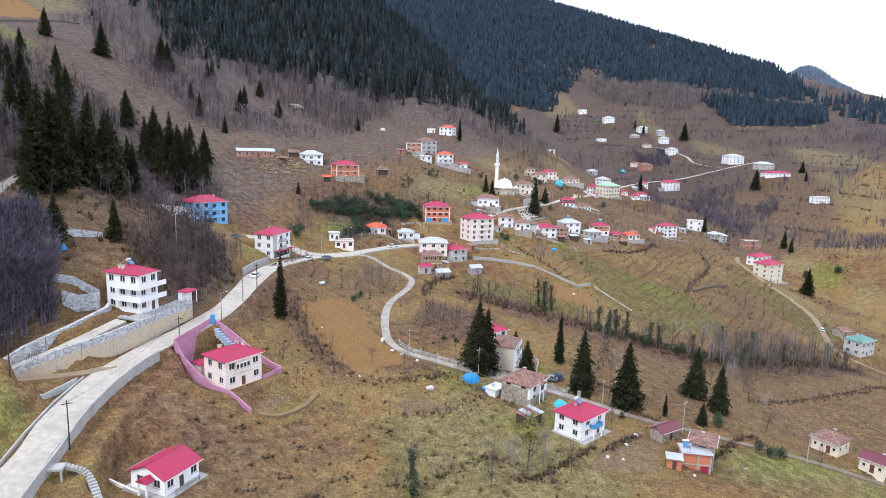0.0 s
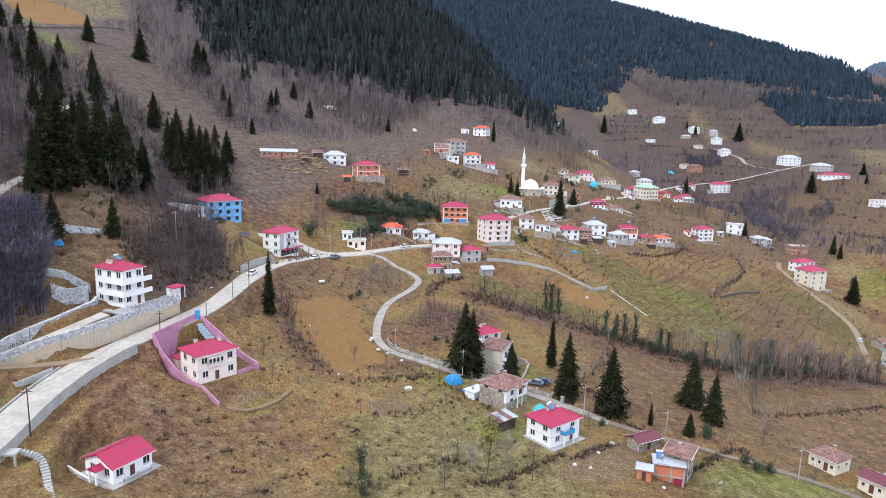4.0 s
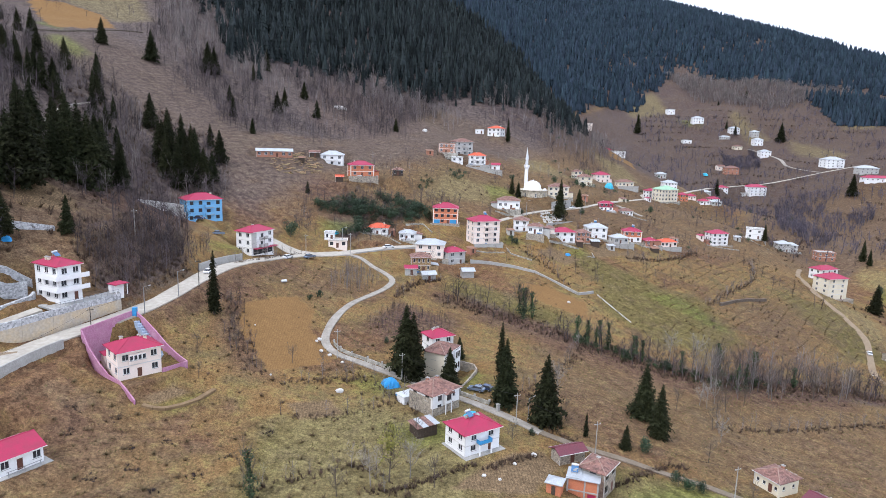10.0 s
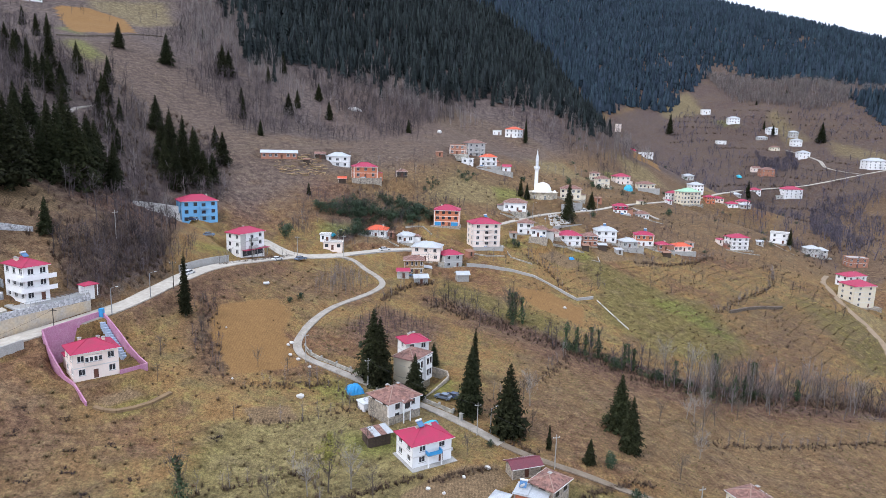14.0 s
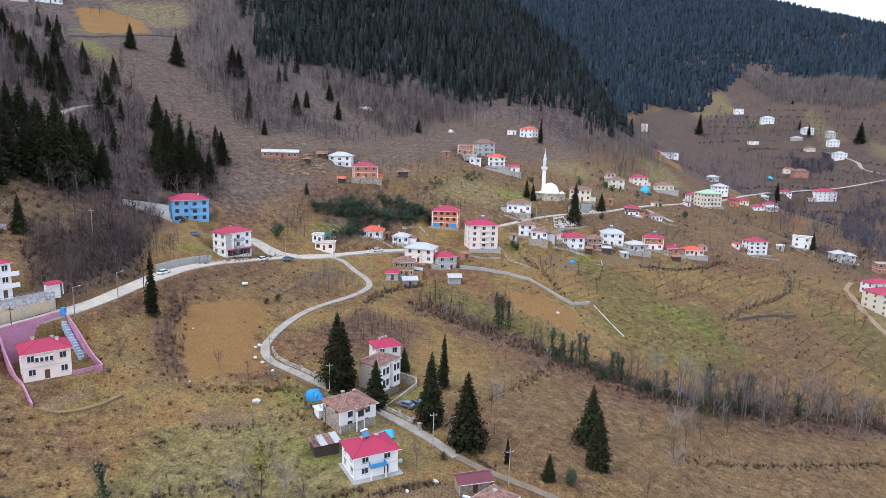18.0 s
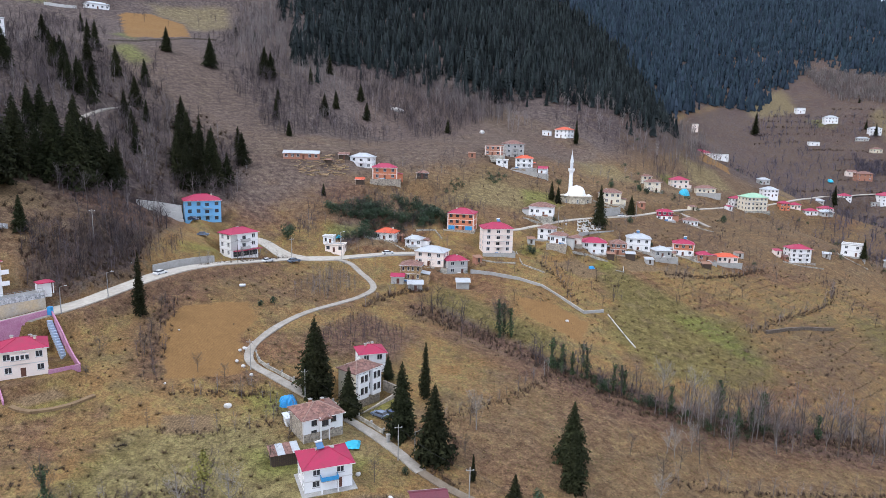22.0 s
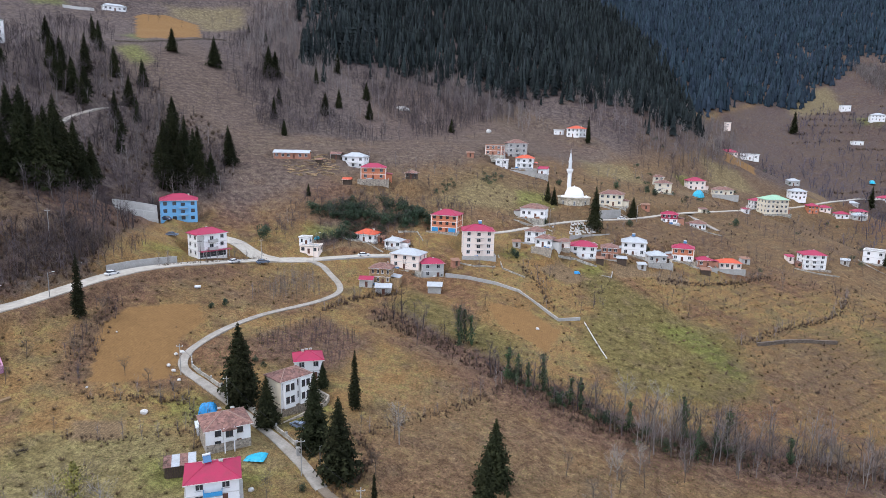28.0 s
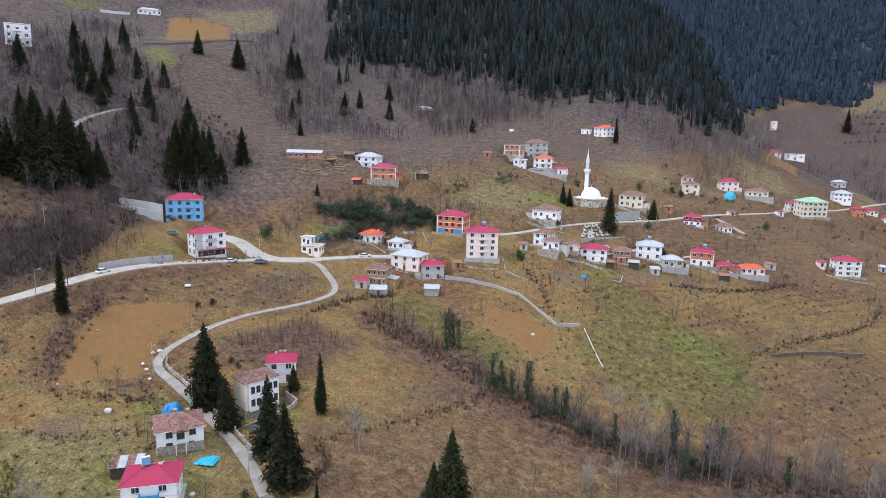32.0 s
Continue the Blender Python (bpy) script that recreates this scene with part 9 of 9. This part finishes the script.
# ---- poles, lamps and cables ----
def pole(x, y, h, label, lamp=False, mat=None):
    z = gz(x, y)
    ob = thing("street_lamp" if lamp else "utility_pole", label, "lamp" if lamp else "pole", pose(x, y, z, 0, 0, 20), "poles")
    part("shaft", Geo().tube((0, 0, -0.5), (0, 0, h), 0.13, 0.08, 8), mat or CONCRETE, ob)
    if lamp:
        a = part("arm", Geo().tube((0, 0, h - 0.1), (1.3, 0, h + 0.35), 0.04, 0.035, 6), METALG, ob)
        part("lamp_head", Geo().box(1.15, 1.75, -0.12, 0.12, h + 0.28, h + 0.4), METALW, a)
    else:
        part("crossarm", Geo().box(-0.8, 0.8, -0.05, 0.05, h - 0.7, h - 0.58), mat or CONCRETE, ob)
        for dx in (-0.7, 0, 0.7):
            part("insulator", shared("insul", lambda: Geo().lathe([(0.05, 0), (0.07, 0.08), (0.03, 0.2)], 8).mesh("insulator", METALW)), None, ob, at=pose(dx, 0, h - 0.58, 0, 0, 0))
    return Vector((x, y, z + h - 0.45))


POLEW = material("tarred_timber_pole", (0.07, 0.06, 0.05), 0.9)
TOPS = [pole(*a) for a in ((-69.8, 104.0, 9, "dark timber pole beside the road", False, POLEW), (-58.2, 141.2, 8.5, "dark timber pole beside the road", False, POLEW), (-43.0, 173.0, 8, "timber pole beside the road", False, POLEW),
                           (-33.5, 217.0, 8.5, "pole on the road's valley side", False, POLEW), (-22.5, 239.0, 9, "pole at the junction"), (-6.5, 250.0, 9, "pole at the junction"))]
TOPS2 = [pole(*a) for a in ((-65.4, 187.6, 8.6, "concrete pole on the wooded slope"), (-83.0, 118.0, 8, "dark timber pole by the drive", False, POLEW))]
TOPS3 = [pole(*a) for a in ((-3.2, 158.4, 8, "concrete pole beside the lane"), (14.0, 150.4, 7.5, "pole beside the lane"), (40.6, 131.8, 8, "pole beside the lane"), (56.5, 121.4, 8, "pole beside the lane"), (84.0, 112.0, 8, "pole beside the lane"))]
pole(43.8, 133.6, 6, "grey street lamp beside the lane", True, METALG)
pole(-50.4, 152.8, 7, "grey street lamp by the gate pillar", True, METALG)
pole(-46.2, 165.4, 7, "grey street lamp by the main road", True, METALG)
pole(-10.6, 262.0, 7, "grey lattice lamp by the kiosk", True, METALG)
pole(120.0, 360.0, 8, "street lamp by the village road", True, METALG)
pole(78.5, 322.5, 8, "street lamp by the village road", True, METALG)


def cable(a, b, label, sag=1.2):
    g = Geo()
    pts = [a.lerp(b, t) - Vector((0, 0, 4 * sag * t * (1 - t))) for t in (i / 8 for i in range(9))]
    u = (b - a).cross(Vector((0, 0, 1))).normalized() * 0.022
    w = Vector((0, 0, 0.022))
    for p in pts:
        g.v += [tuple(p + o) for o in (u, w, -u, -w)]
    g.f = [(4 * i + k, 4 * i + (k + 1) % 4, 4 * i + 4 + (k + 1) % 4, 4 * i + 4 + k) for i in range(8) for k in range(4)]
    tagged(part("cable", g, WIRE), label, "cable", "cables")


for tops in (TOPS, TOPS3):
    for a, b in zip(tops, tops[1:]):
        cable(a, b, "thin black overhead cable between two poles")
cable(TOPS2[0], TOPS[2], "thin black overhead cable between two poles")

# ---- heaps, tarpaulins, sheds, stones ----
def draped(name, x, y, w, d, h, mat, label, seed):
    r = random.Random(seed)
    g = Geo()
    n = 9
    for i in range(n + 1):
        for j in range(n + 1):
            u, v = i / n * 2 - 1, j / n * 2 - 1
            k = max(abs(u), abs(v))
            z = h * (1 - k ** 3) * r.uniform(0.85, 1.08) + (0.0 if k < 0.99 else -0.25)
            g.v.append((u * w / 2 * r.uniform(0.94, 1.06), v * d / 2 * r.uniform(0.94, 1.06), z))
    g.f = [(i * (n + 1) + j, (i + 1) * (n + 1) + j, (i + 1) * (n + 1) + j + 1, i * (n + 1) + j + 1) for i in range(n) for j in range(n)]
    ob = part(name, g, mat, at=pose(x, y, gz(x, y), 0, 0, r.uniform(0, 90)))
    tagged(ob, label, "tarpaulin" if "tarp" in name else "heap")


draped("tarpaulin", 11.0, 147.0, 4.2, 3.6, 2.0, TARP, "bright blue tarpaulin over a stack beside the lane", 1)
draped("tarpaulin", 13.2, 142.2, 1.6, 1.4, 0.8, TARP, "small blue tarpaulin behind the oriel house", 2)
draped("tarpaulin", 29.8, 133.7, 4.2, 3.6, 0.35, TEALTARP, "turquoise tarpaulin spread flat on the grass", 3)
draped("tarpaulin", 163.8, 453.3, 7.0, 6.0, 4.0, TEALTARP, "turquoise tarpaulin over a hay stack", 4)
draped("tarpaulin", -14.0, 271.0, 2.6, 1.4, 0.9, TEALTARP, "turquoise tarpaulin on the grass terrace", 5)
draped("tarpaulin", 92.0, 287.0, 2.6, 2.0, 0.9, TARP, "blue tarpaulin over firewood below the red-roofed house", 6)
draped("tarpaulin", -86.5, 160.5, 2.4, 1.6, 1.2, TARP, "blue tarpaulin beside the upper stone wall", 7)
CHALK = material("pale_limestone", (0.62, 0.6, 0.57), 0.9, (0.45, 0.43, 0.4), 1.5, 0.5, 5, 0.3)


def boulder(x, y, s, label, mat=None, seed=0, flat=0.7):
    r = random.Random(seed)
    bm = bmesh.new()
    bmesh.ops.create_icosphere(bm, subdivisions=2, radius=1)
    for v in bm.verts:
        v.co *= r.uniform(0.8, 1.15)
    me = bpy.data.meshes.new("boulder")
    bm.to_mesh(me)
    bm.free()
    me.materials.append(mat or CHALK)
    ob = new("boulder", me)
    ob.matrix_basis = pose(x, y, gz(x, y) + s * flat * 0.4, 0, 0, seed * 40)
    ob.scale = (s, s * 0.8, s * flat)
    tagged(ob, label, "rock", "pale rocks")


for i, (x, y, s, lab) in enumerate(((-1.1, 141.1, 0.95, "large white boulder in the garden field"), (-9.1, 167.9, 0.8, "white boulder at the bend of the lane"), (-9.6, 166.0, 0.6, "white boulder at the bend of the lane"), (-7.6, 160.0, 0.6, "white stone beside the lane"), (-5.2, 158.4, 0.6, "white stone beside the lane"),
                                    (-1.6, 155.2, 0.5, "white stone beside the lane"), (34.6, 122.8, 0.6, "white boulder beside the white house"), (37.0, 113.0, 0.5, "pale stone in the garden"), (42.0, 118.0, 0.7, "pale boulder beside the garden"), (30.0, 108.0, 0.5, "pale stone below the white house"), (33.0, 107.0, 0.4, "pale stone below the white house"),
                                    (-18.0, 144.0, 0.35, "small pale stone in the field"), (-26.0, 165.0, 0.35, "small pale stone at the field's edge"), (80.0, 236.0, 0.7, "white slab below the channel wall"), (203.0, 227.5, 1.2, "white boulder beside the track"), (46.0, 101.0, 0.4, "pale stone by the brick hut"), (30.0, 454.0, 2.2, "pale rock outcrop in the wood"))):
    boulder(x, y, s, lab, seed=i)
for i, (dx, dy, s) in enumerate(((0, 0, 3.2), (3, 2, 2.2), (-3, 1, 2.0), (1, 4, 1.8))):
    boulder(-28.3 + dx, 453.8 + dy, s, "pale rock outcrop on the wooded slope", seed=60 + i, flat=0.6)
BAR = thing("water_barrel", "white plastic barrel lying on the slope", "barrel", pose(-24.2, 200.0, gz(-24.2, 200.0) + 0.45, 0, 90, 30))
part("body", Geo().lathe([(0.4, -0.9), (0.48, -0.8), (0.48, 0.8), (0.4, 0.9)], 16), METALW, BAR)
part("lid", Geo().lathe([(0.3, 0.902), (0.3, 0.97)], 12), METALG, BAR)
WSHED = thing("timber_shed", "dark weathered timber shed with patched tin roof", "shed", pose(18.6, 124.6, gz(18.6, 124.6), 0, 0, 32))
for i in range(12):
    part("board", shared("board", lambda: Geo().box(-0.19, 0.19, -0.03, 0.03, -0.4, 2.3).mesh("board", DARKWOOD)), None, WSHED, at=pose(-2.3 + i * 0.42, -1.7, 0, 0, 0, 0))
for i in range(8):
    for x in (-2.5, 2.5):
        part("board", CACHE["board"], None, WSHED, at=pose(x, -1.5 + i * 0.42, 0, 0, 0, 90))
part("back_wall", Geo().box(-2.45, 2.45, 1.65, 1.72, -0.4, 2.6), DARKWOOD, WSHED)
for i in range(4):
    part("roof_sheet", Geo().quad((-2.9 + i * 1.5, -2.1, 2.32), (-1.42 + i * 1.5, -2.1, 2.32), (-1.42 + i * 1.5, 2.1, 2.75), (-2.9 + i * 1.5, 2.1, 2.75)).quad((-2.9 + i * 1.5, -2.1, 2.27), (-2.9 + i * 1.5, 2.1, 2.7), (-1.42 + i * 1.5, 2.1, 2.7), (-1.42 + i * 1.5, -2.1, 2.27)), ROOF_GREY if i % 2 else ROOF_BROWN, WSHED)
SHD = thing("white_outhouse", "white outhouse with pale sheet roof behind the oriel house", "shed", pose(15.4, 139.6, -9.2, 0, 0, 36))
part("wall", Geo().box(-2.2, 2.2, -1.5, 1.5, -1, 2.2), WHITE, SHD)
part("roof", Geo().box(-2.5, 2.5, -1.8, 1.8, 2.203, 2.35), METALW, SHD)
part("door", Geo().box(-0.4, 0.4, -1.56, -1.502, 0, 1.8), DARKWOOD, SHD)


def dish(x, y, z, label):
    ob = thing("satellite_dish", label, "dish", pose(x, y, z, 0, 0, 200))
    part("reflector", Geo().lathe([(0.05, 0.0), (0.3, 0.06), (0.55, 0.2), (0.53, 0.22), (0.28, 0.09), (0.04, 0.03)], 16), METALW, ob, at=pose(0, 0, 1.4, 60, 0, 0))
    part("mast", Geo().tube((0, 0.1, -0.3), (0, 0.1, 1.4), 0.035, 0.035, 6), METALG, ob)


dish(57.8, 100.6, gz(57.8, 100.6) + 0.8, "white satellite dish on a short mast by the farm")
dish(81.0, 298.0, 15.2, "white satellite dish on the twin house")
dish(47.6, 105.6, -9.8, "white satellite dish on the tin roof")
# graves below the mosque
for i in range(46):
    x, y = 88 + 0.55 * (i % 9) * 2.6 + rng.normal(0, 0.5), 322 + 0.62 * (i % 9) * 2.6 + (i // 9) * 3.2 + rng.normal(0, 0.5)
    q, _z = near_line(np.array([x]), np.array([y]), ROADS["village"][0], ROADS["village"][1])
    if q[0] > 3:
        st = part("gravestone", shared("grave", lambda: Geo().box(-0.3, 0.3, -0.06, 0.06, -0.3, 0.95).box(-0.4, 0.4, -1.9, -0.1, -0.3, 0.25).mesh("gravestone", CHALK)), None, at=pose(x, y, gz(x, y), 0, 0, 35))
        tagged(st, "pale weathered gravestone in the terraced graveyard", "gravestone", "graves")
# fence along the lane and field edges
FEN = thing("field_fence", "thin weathered post fence along the field edge", "fence", Matrix(), kind="")
for i in range(26):
    f = i / 25
    x, y = 60 + 60 * f, 201.5 - 16 * f + 1.2 * math.sin(i)
    part("post", shared("fpost", lambda: Geo().tube((0, 0, -0.3), (0, 0, 1.2), 0.06, 0.05, 5).mesh("post", BARK)), None, FEN, at=pose(x, y, gz(x, y), 0, 0, 0))
GPOST = thing("gate_pillars", "pair of pale stone gate pillars beside the lane", "gate", Matrix())
for x, y in ((18.2, 153.6), (37.2, 137.8)):
    p = part("pillar", Geo().box(-0.35, 0.35, -0.35, 0.35, -0.6, 1.9), CONCRETE, GPOST, at=pose(x, y, gz(x, y), 0, 0, 35))
    part("cap", Geo().box(-0.45, 0.45, -0.45, 0.45, 1.903, 2.05), CONCRETE, p)


# felled timber lying below the stable
LOGWOOD = material("cut_timber", (0.42, 0.3, 0.16), 0.9, (0.26, 0.18, 0.1), 2, 0.5, 6, jitter=0.35)
lv = [tri_arrays(Geo().tube((-1, 0, 0), (1, 0, 0), 0.13, 0.11, 6)) for _k in range(2)]
x, y = points(420, [(-52, 320), (-38, 343), (-27, 330), (-26, 320), (-44, 312)])
scatter("felled_timber", lv, x, y, ground_z(x, y) + 0.2, rng.uniform(0.7, 1.6, len(x)), LOGWOOD, "pale cut logs strewn over the slope below the stable", "timber")
# the blue sheet over the far stacks
draped("tarpaulin", 374.5, 746.0, 15.0, 5.0, 2.6, TEALTARP, "long turquoise tarpaulin beside the far road", 8)
wall_run("hill_yard_wall", [(x, y, gz(x, y) + 1.8, gz(x, y)) for x, y in ((-276, 442), (-268, 449), (-261, 455))], 0.6, PALECONC, "pale concrete yard wall by the white farm building", "wall", kind="structure")
wall_run("field_edge_wall", [(x, y, gz(x, y) + 0.8, gz(x, y)) for x, y in ((-187, 380), (-183, 396), (-179, 410), (-175, 430), (-171, 450), (-160, 460))], 0.8, DRYSTONE, "dark dry-stone bank below the upper field", "wall", kind="structure")

# ---- sheds, garden walls and woodpiles among the houses ----
def small_shed(x, y, w, d, h, turn, wall, roof, label):
    ob = thing("garden_shed", label, "shed", pose(x, y, gz(x, y), 0, 0, turn), "village sheds")
    part("wall", Geo().box(-w / 2, w / 2, -d / 2, d / 2, -1.5, h), wall, ob)
    g = Geo()
    g.v = [(-w / 2 - 0.3, -d / 2 - 0.4, h - 0.1), (w / 2 + 0.3, -d / 2 - 0.4, h - 0.1), (w / 2 + 0.3, d / 2 + 0.3, h + 0.45), (-w / 2 - 0.3, d / 2 + 0.3, h + 0.45)]
    g.v += [(a, b, c + 0.12) for a, b, c in g.v]
    g.f = [(3, 2, 1, 0), (4, 5, 6, 7), (0, 1, 5, 4), (1, 2, 6, 5), (2, 3, 7, 6), (3, 0, 4, 7)]
    part("roof", g, roof, ob)
    part("door", Geo().box(-0.45, 0.45, -d / 2 - 0.06, -d / 2 - 0.003, 0, 1.8), DARKWOOD, ob)


RUST = material("rusty_sheet", (0.3, 0.15, 0.09), 0.8, (0.2, 0.12, 0.09), 0.6, 0.5, 6)
for x, y, w, d, h, turn, wall, roof, lab in (
        (32.5, 268.6, 4, 3, 2.2, 10, GREYW, ROOF_GREY, "grey shed with tin roof above the cream house"), (44.6, 270.4, 3, 3, 2, 30, BRICK, RUST, "brick shed with rusty roof by the pink house"),
        (20.4, 283.6, 3.4, 3, 2.2, 0, CREAM, ROOF_BROWN, "cream shed with brown roof behind the small house"), (9.6, 284.4, 3, 2.6, 2, 15, BRICK, RUST, "brick shed among the laurels"),
        (66.0, 297.0, 3.2, 2.8, 2.2, 10, GREYW, RUST, "grey shed with rusty roof by the twin houses"), (84.0, 306.5, 3.4, 3, 2.2, 20, BRICK, RUST, "brick shed behind the twin houses"),
        (101.2, 300.6, 3, 2.6, 2, 5, DARKWOOD, RUST, "dark timber shed beside the walled plot"), (110.5, 306.0, 4, 3, 2.2, 0, DARKWOOD, ROOF_GREY, "timber lean-to beside the brick house"),
        (119.0, 307.0, 3.4, 3, 2, 10, GREYW, ROOF_GREY, "concrete lean-to beside the grey cottage"), (131.5, 321.0, 3.4, 3, 2.2, -5, CREAM, ROOF_BROWN, "cream shed beside the orange house"),
        (147.5, 321.0, 4, 2.6, 2, 5, DARKWOOD, RUST, "timber shed below the brick house"), (98.0, 316.0, 3.2, 2.6, 2, 30, GREYW, ROOF_GREY, "grey shed above the row of houses"),
        (170.0, 350.0, 4, 3, 2.2, 15, GREYW, RUST, "grey shed on the terrace"), (196.0, 372.0, 3.6, 3, 2.2, 10, PINKW, ROOF_RED, "pink shed beside the white house"),
        (226.0, 384.0, 4, 3.4, 2.2, -20, GREYW, ROOF_GREY, "grey shed beside the cubic house"), (126.0, 384.0, 4, 3, 2.2, 10, BRICK, RUST, "brick shed above the village road"),
        (160.0, 412.0, 4, 3, 2.2, 20, CREAM, ROOF_BROWN, "cream shed by the village road"), (190.0, 445.0, 4, 3, 2.2, 30, WHITE, ROOF_RED, "white shed with red roof by the apartment house"),
        (30.5, 382.5, 4, 3, 2.2, 10, BRICK, RUST, "brick shed below the upper houses"), (64.5, 398.0, 4, 3, 2.4, 10, WHITE, ROOF_ORANGE, "white shed with orange roof behind the upper house"),
        (-6.0, 330.0, 4, 3, 2.2, 10, BRICK, RUST, "brick shed behind the brick house"), (-37.0, 330.0, 3, 2.6, 2, 0, DARKWOOD, RUST, "timber shed beside the stable")):
    small_shed(x, y, w, d, h, turn, wall, roof, lab)
for pts, lab in (([(60, 283), (63, 275), (72, 272)], "low garden wall below the pink house"), ([(84, 292), (91, 296), (100, 297)], "low garden wall before the red-roofed house"), ([(108, 316), (116, 318), (124, 317)], "low garden wall before the white house"),
                 ([(130, 326), (140, 326), (147, 324)], "low garden wall before the orange house"), ([(62, 322), (72, 321), (80, 319)], "low garden wall below the bungalow"), ([(16, 288), (24, 290), (28, 284)], "low garden wall beside the brick house"),
                 ([(196, 362), (206, 361), (217, 364)], "low garden wall before the white house"), ([(150, 379), (158, 378), (165, 380)], "low garden wall before the cottage"), ([(98, 367), (108, 367), (116, 366)], "low garden wall before the cream house"),
                 ([(236, 395), (242, 391), (250, 388)], "low garden wall before the cubic house"), ([(-4, 275), (6, 274.4), (14, 273)], "low garden wall above the road"), ([(44, 272), (52, 272), (60, 275)], "low garden wall below the pink house")):
    wall_run("garden_wall_run", [(x, y, gz(x, y) + 0.55, gz(x, y)) for x, y in pts], 0.3, OLDCONC, lab, "wall")
YARD_EARTH = material("trodden_yard", (0.3, 0.26, 0.21), 0.95, (0.19, 0.155, 0.115), 0.5, 0.6, 6)
BUCKETS = [material("pale_junk", (0.6, 0.6, 0.6), 0.6), material("blue_junk", (0.06, 0.2, 0.45), 0.5), material("rusty_junk", (0.3, 0.14, 0.08), 0.8)]
for spec in HOUSES:
    if spec["key"] == "mosque" or not (232 < spec["y"] < 480 and -40 < spec["x"] < 300) or spec["key"] in ("shop", "blue", "mshed", "tinshed", "redhut", "stable", "hut", "hut2", "pavilion", "highshed", "kiosk", "kiosk2", "hillwhite"):
        continue
    r_y = random.Random("yard" + spec["key"])
    w, d = spec["w"], spec["d"]
    m = pose(spec["x"], spec["y"], spec["base"], 0, 0, math.degrees(spec["turn"]))
    deep = r_y.uniform(1.6, 3.4)
    x0, x1 = -w / 2 - r_y.uniform(0.2, 2.2), w / 2 + r_y.uniform(0.2, 2.5)
    yard = thing("house_yard", "trodden yard with a low retaining wall before a village house", "yard", m, "house yards")
    part("paving", Geo().box(x0, x1, -d / 2 - deep, -d / 2 - 0.02, -3.2, -0.06), YARD_EARTH, yard)
    part("retaining_wall", Geo().box(x0 - 0.25, x1 + 0.25, -d / 2 - deep - 0.3, -d / 2 - deep - 0.004, -3.6, r_y.choice((0.1, 0.5, 0.8))), r_y.choice((OLDCONC, STONEW, STONEW, CONCRETE)), yard)
    if r_y.random() < 0.75:
        part("side_wall", Geo().box(x1 + 0.004, x1 + 0.25, -d / 2 - deep + 0.004, -d / 2 + r_y.uniform(0, 2), -3.2, r_y.choice((0.3, 0.7, 1.1))), r_y.choice((OLDCONC, CONCRETE, GREYW)), yard)
    for _k in range(r_y.randint(1, 3)):
        q = m @ Vector((r_y.uniform(x0 + 0.6, x1 - 0.6), -d / 2 - r_y.uniform(0.6, max(0.8, deep - 0.6)), -0.06))
        sz = r_y.uniform(0.35, 0.9)
        box = thing("yard_crate", "crate and odds and ends standing in a yard", "crate", pose(q.x, q.y, q.z, 0, 0, r_y.uniform(0, 90)), "yard clutter")
        mt = r_y.choice(BUCKETS)
        part("body", Geo().box(-sz, sz, -sz * 0.6, sz * 0.6, 0, sz), mt, box)
        part("lid", Geo().box(-sz - 0.05, sz + 0.05, -sz * 0.65, sz * 0.65, sz + 0.003, sz + 0.07), BUCKETS[0], box)
LOGS = material("split_firewood", (0.3, 0.2, 0.12), 0.9, (0.16, 0.1, 0.06), 3, 0.6, 6, cells=4.0)
for i, (x, y, turn) in enumerate(((47.0, 268.0, 20), (88.0, 295.0, 5), (116.0, 314.0, 0), (153.0, 336.0, 10), (30.0, 258.0, -10), (70.0, 318.0, 0), (4.0, 272.6, 0), (-31.0, 334.0, 10), (60.0, 384.0, 0), (105.0, 368.0, -8))):
    ob = thing("woodpile", "stack of split firewood against a village house", "woodpile", pose(x, y, gz(x, y), 0, 0, turn), "woodpiles")
    for k in range(4):
        for j in range(7 - k % 2):
            part("log", shared(("log", k % 2), lambda: Geo().tube((0, -0.5, 0), (0, 0.5, 0), 0.17, 0.15, 6).mesh("log", LOGS)), None, ob, at=pose(-1 + 0.34 * j + 0.17 * (k % 2), 0, 0.14 + 0.29 * k, 0, 0, 0))
